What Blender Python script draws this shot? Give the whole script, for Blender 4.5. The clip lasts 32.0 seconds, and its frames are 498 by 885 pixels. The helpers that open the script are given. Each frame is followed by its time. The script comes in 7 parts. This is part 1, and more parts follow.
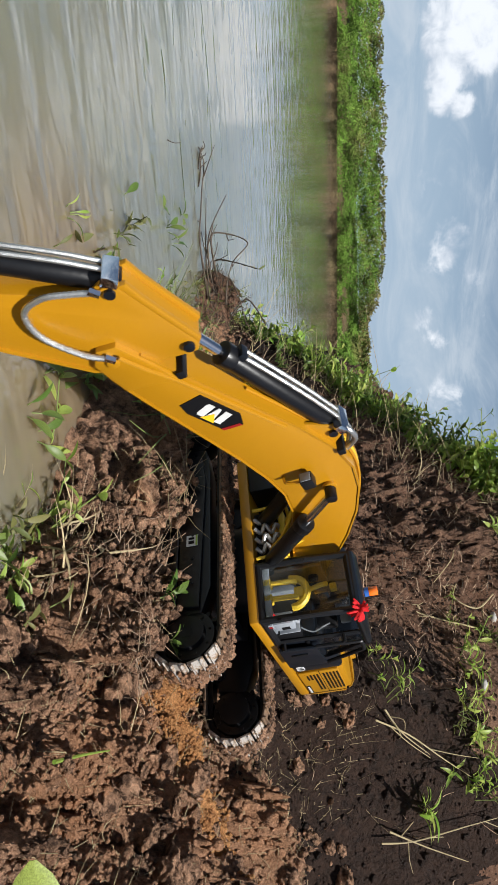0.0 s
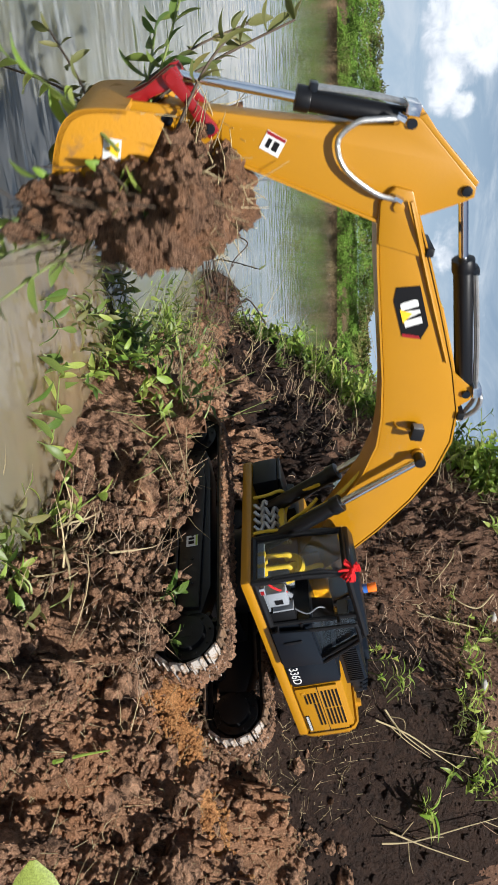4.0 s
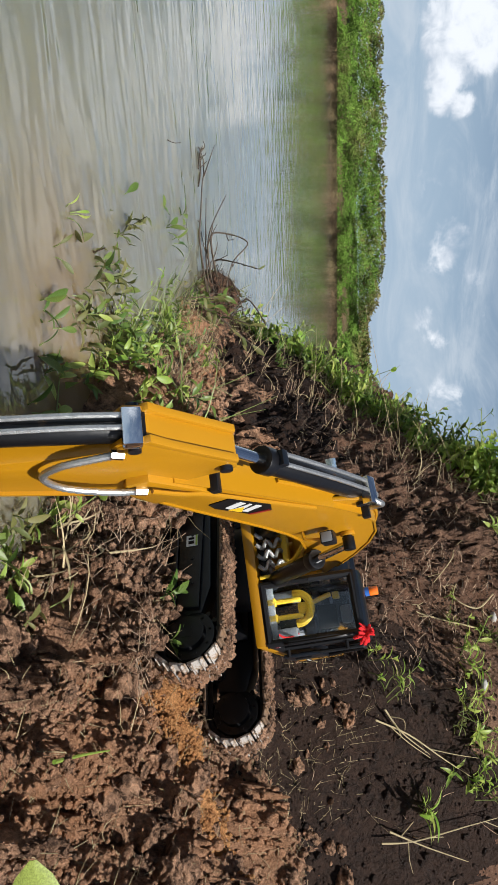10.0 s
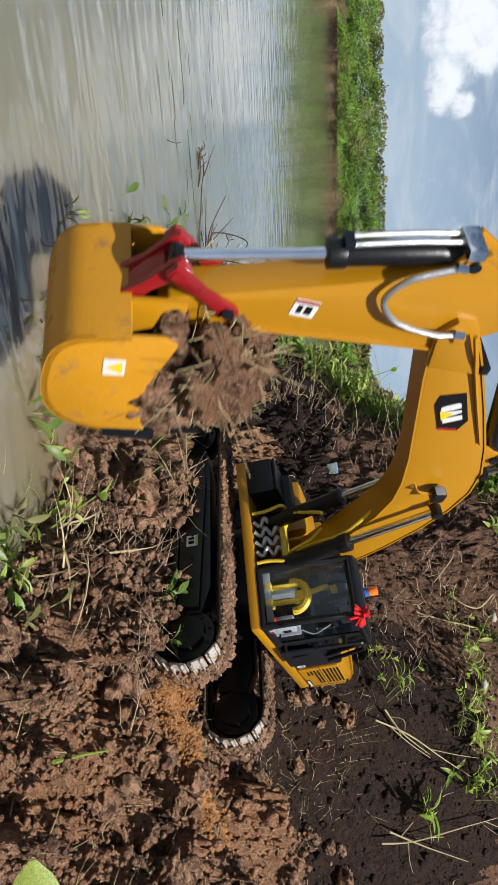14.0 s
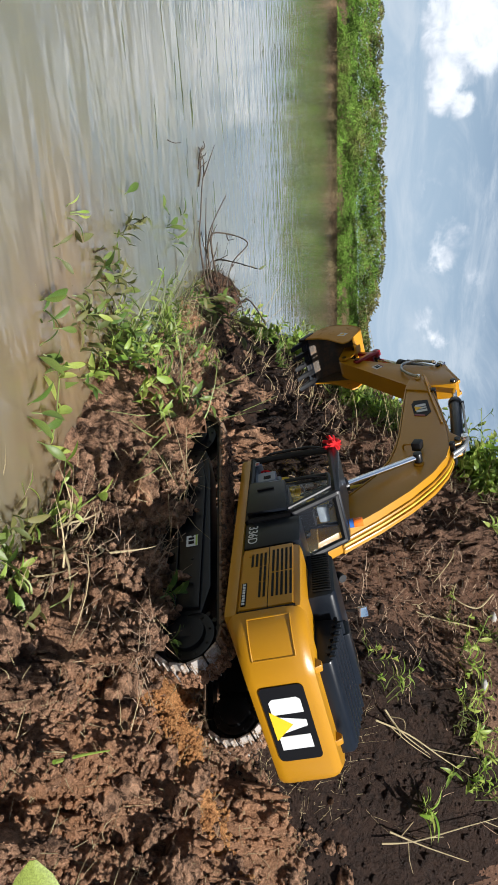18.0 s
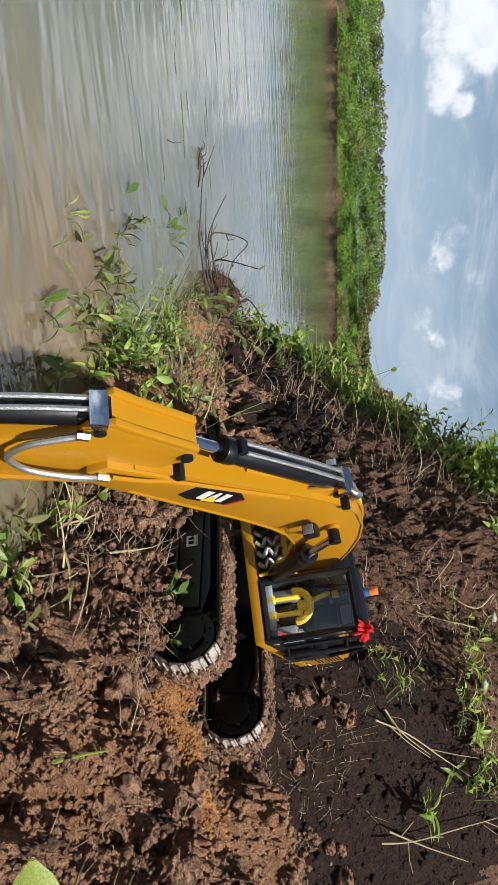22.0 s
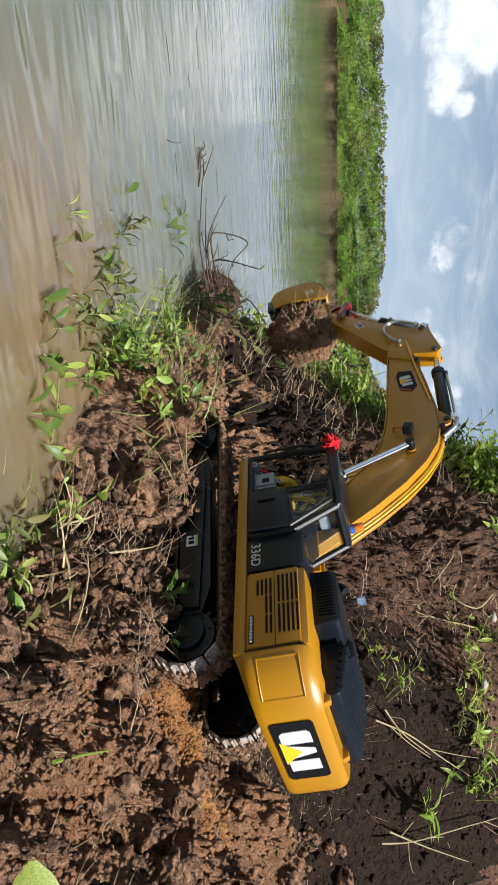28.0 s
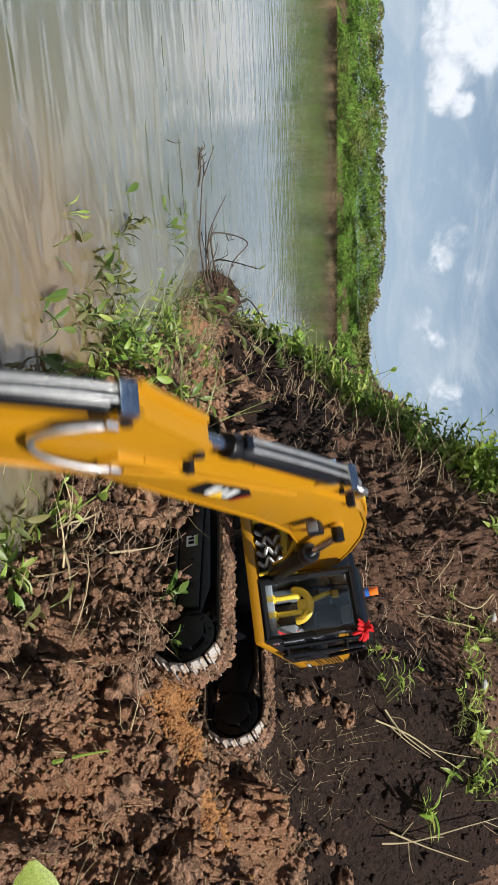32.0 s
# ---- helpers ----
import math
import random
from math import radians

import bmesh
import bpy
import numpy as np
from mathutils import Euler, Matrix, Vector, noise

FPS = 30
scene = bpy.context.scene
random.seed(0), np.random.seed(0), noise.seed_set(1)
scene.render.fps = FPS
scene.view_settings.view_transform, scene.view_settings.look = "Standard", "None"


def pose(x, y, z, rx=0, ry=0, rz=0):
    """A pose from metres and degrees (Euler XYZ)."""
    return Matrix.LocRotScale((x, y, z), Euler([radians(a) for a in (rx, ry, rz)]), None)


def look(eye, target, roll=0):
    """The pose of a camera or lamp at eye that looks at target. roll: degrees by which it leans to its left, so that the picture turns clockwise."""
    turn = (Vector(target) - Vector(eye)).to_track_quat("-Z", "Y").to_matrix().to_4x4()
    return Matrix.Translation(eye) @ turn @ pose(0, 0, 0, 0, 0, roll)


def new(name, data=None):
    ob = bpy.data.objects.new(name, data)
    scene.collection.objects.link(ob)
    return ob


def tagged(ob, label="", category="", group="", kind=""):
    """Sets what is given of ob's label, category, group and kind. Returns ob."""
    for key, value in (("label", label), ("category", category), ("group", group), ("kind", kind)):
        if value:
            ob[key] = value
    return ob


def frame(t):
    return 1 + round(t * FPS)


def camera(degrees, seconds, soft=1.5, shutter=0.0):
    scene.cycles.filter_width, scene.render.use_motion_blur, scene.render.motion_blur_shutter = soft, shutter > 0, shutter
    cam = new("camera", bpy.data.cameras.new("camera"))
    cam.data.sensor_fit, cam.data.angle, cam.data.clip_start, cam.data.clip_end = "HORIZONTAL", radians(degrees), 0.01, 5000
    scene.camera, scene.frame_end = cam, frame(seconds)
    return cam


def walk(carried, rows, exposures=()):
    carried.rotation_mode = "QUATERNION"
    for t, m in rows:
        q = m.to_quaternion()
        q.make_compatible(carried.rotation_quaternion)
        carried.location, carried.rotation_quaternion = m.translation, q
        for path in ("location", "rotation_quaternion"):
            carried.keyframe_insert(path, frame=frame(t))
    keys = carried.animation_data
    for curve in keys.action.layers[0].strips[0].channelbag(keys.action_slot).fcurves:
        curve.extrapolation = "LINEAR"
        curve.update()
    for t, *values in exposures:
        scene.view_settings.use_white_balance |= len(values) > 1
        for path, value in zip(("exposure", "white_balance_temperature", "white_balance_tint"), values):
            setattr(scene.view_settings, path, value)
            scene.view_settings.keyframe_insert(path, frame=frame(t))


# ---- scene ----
# ---- camera ----
cam = camera(37.2, 32.0, soft=1.5, shutter=0.5)
EYE = (0.0, 0.0, 0.335)
AIM = look(EYE, (0.0, 0.9924, 0.335 - 0.1228), 90)
# the picture darkens a little whenever the boom swings close by
EXPOSURE = [(0.0, -0.15), (2.5, -0.15), (4.5, 0.0), (9.3, 0.0), (10.0, -0.15), (14.0, -0.15), (15.5, 0.0), (21.2, 0.0), (22.0, -0.15), (25.5, -0.15), (27.0, 0.0), (31.4, 0.0), (32.0, -0.15)]
walk(cam, [(0.0, AIM), (32.0, AIM)], exposures=[(t, 0.80 + e, 6150, 9) for t, e in EXPOSURE])

# ---- world and sun ----
SUN_WAY = Vector((0.38, -0.64, 1.0)).normalized()
world = bpy.data.worlds.new("sky")
scene.world = world
world.use_nodes = True


def build_sky():
    nt = world.node_tree
    nt.nodes.clear()
    N, L = nt.nodes.new, nt.links.new
    out, bg = N("ShaderNodeOutputWorld"), N("ShaderNodeBackground")
    sky = N("ShaderNodeTexSky")
    sky.sky_type, sky.sun_disc = "NISHITA", False
    sky.sun_elevation = math.asin(SUN_WAY.z)
    sky.sun_rotation = math.atan2(SUN_WAY.x, SUN_WAY.y)
    sky.air_density, sky.dust_density, sky.ozone_density = 1.0, 1.2, 1.6
    co = N("ShaderNodeTexCoord")

    def noise_of(scale, detail, rough, stretch, twist=0.0):
        mp, n = N("ShaderNodeMapping"), N("ShaderNodeTexNoise")
        mp.inputs["Scale"].default_value = (1.0, 1.0, stretch)
        L(co.outputs["Generated"], mp.inputs["Vector"])
        n.inputs["Scale"].default_value, n.inputs["Detail"].default_value = scale, detail
        n.inputs["Roughness"].default_value, n.inputs["Distortion"].default_value = rough, twist
        L(mp.outputs[0], n.inputs["Vector"])
        return n.outputs["Fac"]

    def span_of(value, a, b, c, d, smooth=True):
        r = N("ShaderNodeMapRange")
        r.interpolation_type = "SMOOTHSTEP" if smooth else "LINEAR"
        L(value, r.inputs["Value"])
        for key, v in (("From Min", a), ("From Max", b), ("To Min", c), ("To Max", d)):
            r.inputs[key].default_value = v
        return r.outputs[0]

    def calc(op, a, b):
        m = N("ShaderNodeMath")
        m.operation = op
        for k, v in enumerate((a, b)):
            if isinstance(v, float):
                m.inputs[k].default_value = v
            else:
                L(v, m.inputs[k])
        return m.outputs[0]

    def blend(fac, a, b):
        m = N("ShaderNodeMixRGB")
        L(fac, m.inputs["Fac"])
        for key, v in (("Color1", a), ("Color2", b)):
            if isinstance(v, tuple):
                m.inputs[key].default_value = (*v, 1)
            else:
                L(v, m.inputs[key])
        return m.outputs[0]
    ragged = noise_of(19.0, 9, 0.60, 1.3, 0.3)
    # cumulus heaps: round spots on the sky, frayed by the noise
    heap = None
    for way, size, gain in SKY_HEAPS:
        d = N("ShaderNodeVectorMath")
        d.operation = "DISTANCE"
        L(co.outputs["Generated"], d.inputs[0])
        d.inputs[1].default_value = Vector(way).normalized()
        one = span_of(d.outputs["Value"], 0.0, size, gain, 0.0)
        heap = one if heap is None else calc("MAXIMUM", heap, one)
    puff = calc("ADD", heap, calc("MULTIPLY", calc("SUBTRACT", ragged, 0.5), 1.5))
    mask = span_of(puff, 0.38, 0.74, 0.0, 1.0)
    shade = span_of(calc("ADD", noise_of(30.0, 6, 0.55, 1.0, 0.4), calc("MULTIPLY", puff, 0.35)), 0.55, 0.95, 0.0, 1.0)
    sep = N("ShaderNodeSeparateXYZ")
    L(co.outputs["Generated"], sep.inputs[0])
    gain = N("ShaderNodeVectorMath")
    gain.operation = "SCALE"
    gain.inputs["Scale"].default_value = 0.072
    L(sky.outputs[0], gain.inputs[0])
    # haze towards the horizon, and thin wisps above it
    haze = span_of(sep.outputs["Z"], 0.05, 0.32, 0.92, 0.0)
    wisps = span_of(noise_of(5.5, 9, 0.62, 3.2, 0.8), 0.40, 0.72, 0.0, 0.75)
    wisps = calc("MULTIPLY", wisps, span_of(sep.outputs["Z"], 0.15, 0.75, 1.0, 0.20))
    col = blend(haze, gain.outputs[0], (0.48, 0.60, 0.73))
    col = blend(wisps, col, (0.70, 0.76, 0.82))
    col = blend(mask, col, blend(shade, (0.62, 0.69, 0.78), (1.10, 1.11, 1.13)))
    L(col, bg.inputs["Color"])
    bg.inputs["Strength"].default_value = 0.56
    L(bg.outputs[0], out.inputs["Surface"])


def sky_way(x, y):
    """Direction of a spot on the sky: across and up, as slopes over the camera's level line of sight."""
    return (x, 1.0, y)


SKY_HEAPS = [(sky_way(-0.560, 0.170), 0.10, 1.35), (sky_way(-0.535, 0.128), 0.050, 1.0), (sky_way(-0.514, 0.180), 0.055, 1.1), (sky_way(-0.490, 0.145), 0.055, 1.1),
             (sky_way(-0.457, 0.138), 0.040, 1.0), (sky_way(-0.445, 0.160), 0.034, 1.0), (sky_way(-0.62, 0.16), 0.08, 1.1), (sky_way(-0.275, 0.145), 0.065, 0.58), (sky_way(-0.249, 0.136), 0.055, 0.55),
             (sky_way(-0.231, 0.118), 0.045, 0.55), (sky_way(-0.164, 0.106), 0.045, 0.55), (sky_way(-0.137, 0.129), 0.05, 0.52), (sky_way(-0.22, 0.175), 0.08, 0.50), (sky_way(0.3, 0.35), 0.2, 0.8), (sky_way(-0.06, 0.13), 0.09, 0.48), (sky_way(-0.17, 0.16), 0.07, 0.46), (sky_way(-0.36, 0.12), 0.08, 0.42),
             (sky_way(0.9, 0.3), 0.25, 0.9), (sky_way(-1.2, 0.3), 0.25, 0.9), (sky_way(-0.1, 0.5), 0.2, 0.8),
             # unseen clouds added above the view, for the water to mirror
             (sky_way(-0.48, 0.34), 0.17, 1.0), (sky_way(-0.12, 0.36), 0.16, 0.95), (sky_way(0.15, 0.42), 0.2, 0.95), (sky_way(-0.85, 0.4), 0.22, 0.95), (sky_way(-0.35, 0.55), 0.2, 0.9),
             # unseen clouds added behind the camera
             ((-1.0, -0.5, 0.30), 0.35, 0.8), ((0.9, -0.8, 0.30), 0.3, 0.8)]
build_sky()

sun_data = bpy.data.lights.new("sun", "SUN")
sun_data.energy, sun_data.angle, sun_data.color = 5.0, radians(0.6), (1.0, 0.95, 0.87)
sun = new("sun", sun_data)
sun.matrix_world = look(Vector((0, 0, 6)) + SUN_WAY, (0, 0, 6))


# ---- materials ----
def principled(name):
    m = bpy.data.materials.new(name)
    m.use_nodes = True
    return m, m.node_tree, m.node_tree.nodes["Principled BSDF"]


def material(name, colour, rough=0.5, metal=0.0, vary=0.15, scale=40.0, bump=0.0, bump_scale=None, dirt=None, dirt_amount=0.0,
             dirt_scale=12.0, transmission=0.0, per_piece=0.0, coat=0.0, emit=0.0, shine=0.5):
    """A painted or raw surface: two scales of colour change, grain relief, and worn-in dirt with a shape of its own."""
    m, nt, b = principled(name)
    N, L = nt.nodes.new, nt.links.new
    co = N("ShaderNodeTexCoord")
    n1, n2 = N("ShaderNodeTexNoise"), N("ShaderNodeTexNoise")
    for n, s, d in ((n1, scale, 6), (n2, scale * 0.18, 3)):
        n.inputs["Scale"].default_value, n.inputs["Detail"].default_value = s, d
        L(co.outputs["Object"], n.inputs["Vector"])
    mixn = N("ShaderNodeMath")
    mixn.operation = "ADD"
    L(n1.outputs["Fac"], mixn.inputs[0]), L(n2.outputs["Fac"], mixn.inputs[1])
    mr = N("ShaderNodeMapRange")
    L(mixn.outputs[0], mr.inputs["Value"])
    mr.inputs["From Min"].default_value, mr.inputs["From Max"].default_value = 0.55, 1.45
    mr.inputs["To Min"].default_value, mr.inputs["To Max"].default_value = 1 - vary, 1 + vary
    col = N("ShaderNodeVectorMath")
    col.operation = "SCALE"
    col.inputs[0].default_value = colour
    L(mr.outputs[0], col.inputs["Scale"])
    last = col.outputs[0]
    if per_piece:
        oi = N("ShaderNodeObjectInfo")
        r = N("ShaderNodeMapRange")
        L(oi.outputs["Random"], r.inputs["Value"])
        r.inputs["To Min"].default_value, r.inputs["To Max"].default_value = 1 - per_piece, 1 + per_piece
        c2 = N("ShaderNodeVectorMath")
        c2.operation = "SCALE"
        L(last, c2.inputs[0]), L(r.outputs[0], c2.inputs["Scale"])
        last = c2.outputs[0]
    if dirt:
        n3 = N("ShaderNodeTexNoise")
        n3.inputs["Scale"].default_value, n3.inputs["Detail"].default_value = dirt_scale, 8
        n3.inputs["Roughness"].default_value = 0.7
        L(co.outputs["Object"], n3.inputs["Vector"])
        r3 = N("ShaderNodeMapRange")
        L(n3.outputs["Fac"], r3.inputs["Value"])
        edge = 0.75 - dirt_amount * 0.5
        r3.inputs["From Min"].default_value, r3.inputs["From Max"].default_value = edge - 0.06, edge + 0.1
        mx = N("ShaderNodeMixRGB")
        L(r3.outputs[0], mx.inputs["Fac"])
        L(last, mx.inputs["Color1"])
        mx.inputs["Color2"].default_value = (*dirt, 1)
        last = mx.outputs[0]
        rr = N("ShaderNodeMapRange")
        L(r3.outputs[0], rr.inputs["Value"])
        rr.inputs["To Min"].default_value, rr.inputs["To Max"].default_value = rough, 0.9
        L(rr.outputs[0], b.inputs["Roughness"])
    else:
        b.inputs["Roughness"].default_value = rough
    L(last, b.inputs["Base Color"])
    b.inputs["Metallic"].default_value = metal
    b.inputs["Specular IOR Level"].default_value = shine
    b.inputs["Transmission Weight"].default_value = transmission
    b.inputs["Coat Weight"].default_value = coat
    if emit:
        b.inputs["Emission Color"].default_value = (*colour, 1)
        b.inputs["Emission Strength"].default_value = emit
    if bump:
        nb = N("ShaderNodeTexNoise")
        nb.inputs["Scale"].default_value, nb.inputs["Detail"].default_value = bump_scale or scale * 3, 8
        L(co.outputs["Object"], nb.inputs["Vector"])
        bp = N("ShaderNodeBump")
        bp.inputs["Strength"].default_value, bp.inputs["Distance"].default_value = bump, 0.002
        L(nb.outputs["Fac"], bp.inputs["Height"])
        L(bp.outputs[0], b.inputs["Normal"])
    return m


MUD = (0.19, 0.115, 0.062)
YELLOW = material("yellow_paint", (0.362, 0.167, 0.003), 0.34, vary=0.05, scale=30, bump=0.04, bump_scale=300, dirt=(0.30, 0.19, 0.08), dirt_amount=0.10, dirt_scale=26, coat=0.06)
DARK = material("dark_grey_plastic", (0.006, 0.008, 0.012), 0.30, shine=0.30, vary=0.2, scale=60, bump=0.02, bump_scale=300, dirt=(0.07, 0.05, 0.035), dirt_amount=0.05, dirt_scale=30)
BLACK = material("black_plastic", (0.006, 0.006, 0.007), 0.42, shine=0.3, vary=0.25, scale=60, bump=0.06, bump_scale=400)
FRAME_BLACK = material("black_steel", (0.005, 0.005, 0.006), 0.34, shine=0.35, vary=0.3, scale=50, bump=0.08, bump_scale=260, dirt=MUD, dirt_amount=0.02, dirt_scale=30)
SHOE = material("muddy_track_steel", (0.07, 0.055, 0.045), 0.45, metal=0.3, vary=0.3, scale=120, bump=0.5, bump_scale=420, dirt=(0.20, 0.12, 0.068), dirt_amount=0.60, dirt_scale=45, per_piece=0.3)
WORN = material("worn_bright_steel", (0.38, 0.35, 0.32), 0.40, metal=0.15, vary=0.3, scale=150, bump=0.3, bump_scale=500, dirt=MUD, dirt_amount=0.46, dirt_scale=150)
CHROME = material("chrome", (0.75, 0.76, 0.78), 0.12, metal=1.0, vary=0.05, scale=80)
STEEL = material("braided_steel", (0.46, 0.46, 0.45), 0.36, metal=0.85, vary=0.25, scale=420, bump=0.25, bump_scale=900)
RED = material("red_paint", (0.22, 0.006, 0.009), 0.3, vary=0.1, scale=60, dirt=MUD, dirt_amount=0.12, dirt_scale=40, coat=0.3)
RED_WOOL = material("red_wool", (0.60, 0.008, 0.012), 0.9, vary=0.2, scale=300, bump=0.9, bump_scale=900)
ORANGE = material("orange_lens", (0.85, 0.17, 0.01), 0.25, vary=0.05, scale=60, coat=0.5)
BLUE = material("blue_lens", (0.03, 0.12, 0.42), 0.3, vary=0.05, scale=60, coat=0.4)
WHITE = material("white_print", (0.56, 0.56, 0.55), 0.5, vary=0.06, scale=120)
INK = material("black_print", (0.006, 0.006, 0.007), 0.5, shine=0.15, vary=0.1, scale=120)
TRIANGLE = material("yellow_print", (0.75, 0.45, 0.01), 0.5, vary=0.05, scale=120)
GREEN_PRINT = material("green_print", (0.30, 0.42, 0.08), 0.5, vary=0.05, scale=120)
SEAT_YELLOW = material("yellow_cabin_trim", (0.60, 0.40, 0.02), 0.5, vary=0.1, scale=90)
CABIN_GREY = material("grey_cabin_trim", (0.15, 0.165, 0.185), 0.5, vary=0.1, scale=90)
CABIN_PALE = material("pale_cabin_trim", (0.26, 0.28, 0.31), 0.45, vary=0.12, scale=90)
MIRROR = material("mirror_glass", (0.62, 0.70, 0.78), 0.06, metal=1.0, vary=0.02, scale=40)


def leaf_material(name, colour, warm, rough=0.42, through_light=0.45):
    """Leaf skin: colour changing from leaf to leaf, veined relief, some light passing through."""
    m, nt, b = principled(name)
    N, L = nt.nodes.new, nt.links.new
    co, oi, geo = N("ShaderNodeTexCoord"), N("ShaderNodeObjectInfo"), N("ShaderNodeNewGeometry")
    n = N("ShaderNodeTexNoise")
    n.inputs["Scale"].default_value, n.inputs["Detail"].default_value = 60.0, 6
    L(co.outputs["Object"], n.inputs["Vector"])
    add = N("ShaderNodeMath")
    add.operation = "ADD"
    L(oi.outputs["Random"], add.inputs[0]), L(geo.outputs["Random Per Island"], add.inputs[1])
    fr = N("ShaderNodeMath")
    fr.operation = "FRACT"
    L(add.outputs[0], fr.inputs[0])
    tone = N("ShaderNodeMixRGB")
    L(fr.outputs[0], tone.inputs["Fac"])
    tone.inputs["Color1"].default_value, tone.inputs["Color2"].default_value = (*colour, 1), (*warm, 1)
    k = N("ShaderNodeMapRange")
    L(n.outputs["Fac"], k.inputs["Value"])
    k.inputs["From Min"].default_value, k.inputs["From Max"].default_value = 0.3, 0.7
    k.inputs["To Min"].default_value, k.inputs["To Max"].default_value = 0.7, 1.3
    sc = N("ShaderNodeVectorMath")
    sc.operation = "SCALE"
    L(tone.outputs[0], sc.inputs[0]), L(k.outputs[0], sc.inputs["Scale"])
    L(sc.outputs[0], b.inputs["Base Color"])
    b.inputs["Roughness"].default_value = rough
    bp = N("ShaderNodeBump")
    bp.inputs["Strength"].default_value, bp.inputs["Distance"].default_value = 0.08, 0.002
    L(n.outputs["Fac"], bp.inputs["Height"]), L(bp.outputs[0], b.inputs["Normal"])
    tr, mx = N("ShaderNodeBsdfTranslucent"), N("ShaderNodeMixShader")
    L(sc.outputs[0], tr.inputs["Color"])
    mx.inputs["Fac"].default_value = through_light
    L(b.outputs[0], mx.inputs[1]), L(tr.outputs[0], mx.inputs[2])
    L(mx.outputs[0], nt.nodes["Material Output"].inputs["Surface"])
    return m


LEAF = leaf_material("green_leaf", (0.070, 0.140, 0.025), (0.18, 0.23, 0.052))
LEAF_BRIGHT = leaf_material("bright_leaf", (0.20, 0.34, 0.045), (0.42, 0.47, 0.115), through_light=0.5)
LEAF_DULL = leaf_material("olive_leaf", (0.10, 0.13, 0.035), (0.20, 0.18, 0.06), 0.55)
STEM = material("green_stem", (0.15, 0.19, 0.05), 0.55, vary=0.4, scale=50)
STRAW = material("dry_straw", (0.33, 0.26, 0.14), 0.7, vary=0.4, scale=35, bump=0.4, bump_scale=300)
TWIG = material("dark_twig", (0.06, 0.040, 0.024), 0.75, vary=0.4, scale=60, bump=0.6, bump_scale=300)
STONE = material("pale_pebble", (0.42, 0.40, 0.37), 0.7, vary=0.25, scale=90, bump=0.5, bump_scale=400, per_piece=0.25)


def glass_material():
    m, nt, b = principled("tinted_glass")
    b.inputs["Base Color"].default_value = (0.84, 0.87, 0.88, 1)
    b.inputs["Roughness"].default_value, b.inputs["IOR"].default_value = 0.02, 1.22
    b.inputs["Transmission Weight"].default_value = 1.0
    b.inputs["Coat Weight"].default_value, b.inputs["Coat Roughness"].default_value = 0.35, 0.03
    return m


BUCKET_MUD = material("muddy_bucket_steel", (0.055, 0.040, 0.028), 0.5, vary=0.35, scale=60, bump=0.6, bump_scale=260, dirt=(0.15, 0.09, 0.05), dirt_amount=0.4, dirt_scale=40)
BUCKET_YELLOW = material("scuffed_yellow_paint", (0.45, 0.205, 0.008), 0.42, vary=0.12, scale=40, bump=0.15, bump_scale=300, dirt=(0.20, 0.105, 0.035), dirt_amount=0.26, dirt_scale=42)
SPLASH = material("muddy_splash", (0.135, 0.092, 0.040), 0.05, vary=0.25, scale=30, bump=0.5, bump_scale=60)
GLASS = glass_material()


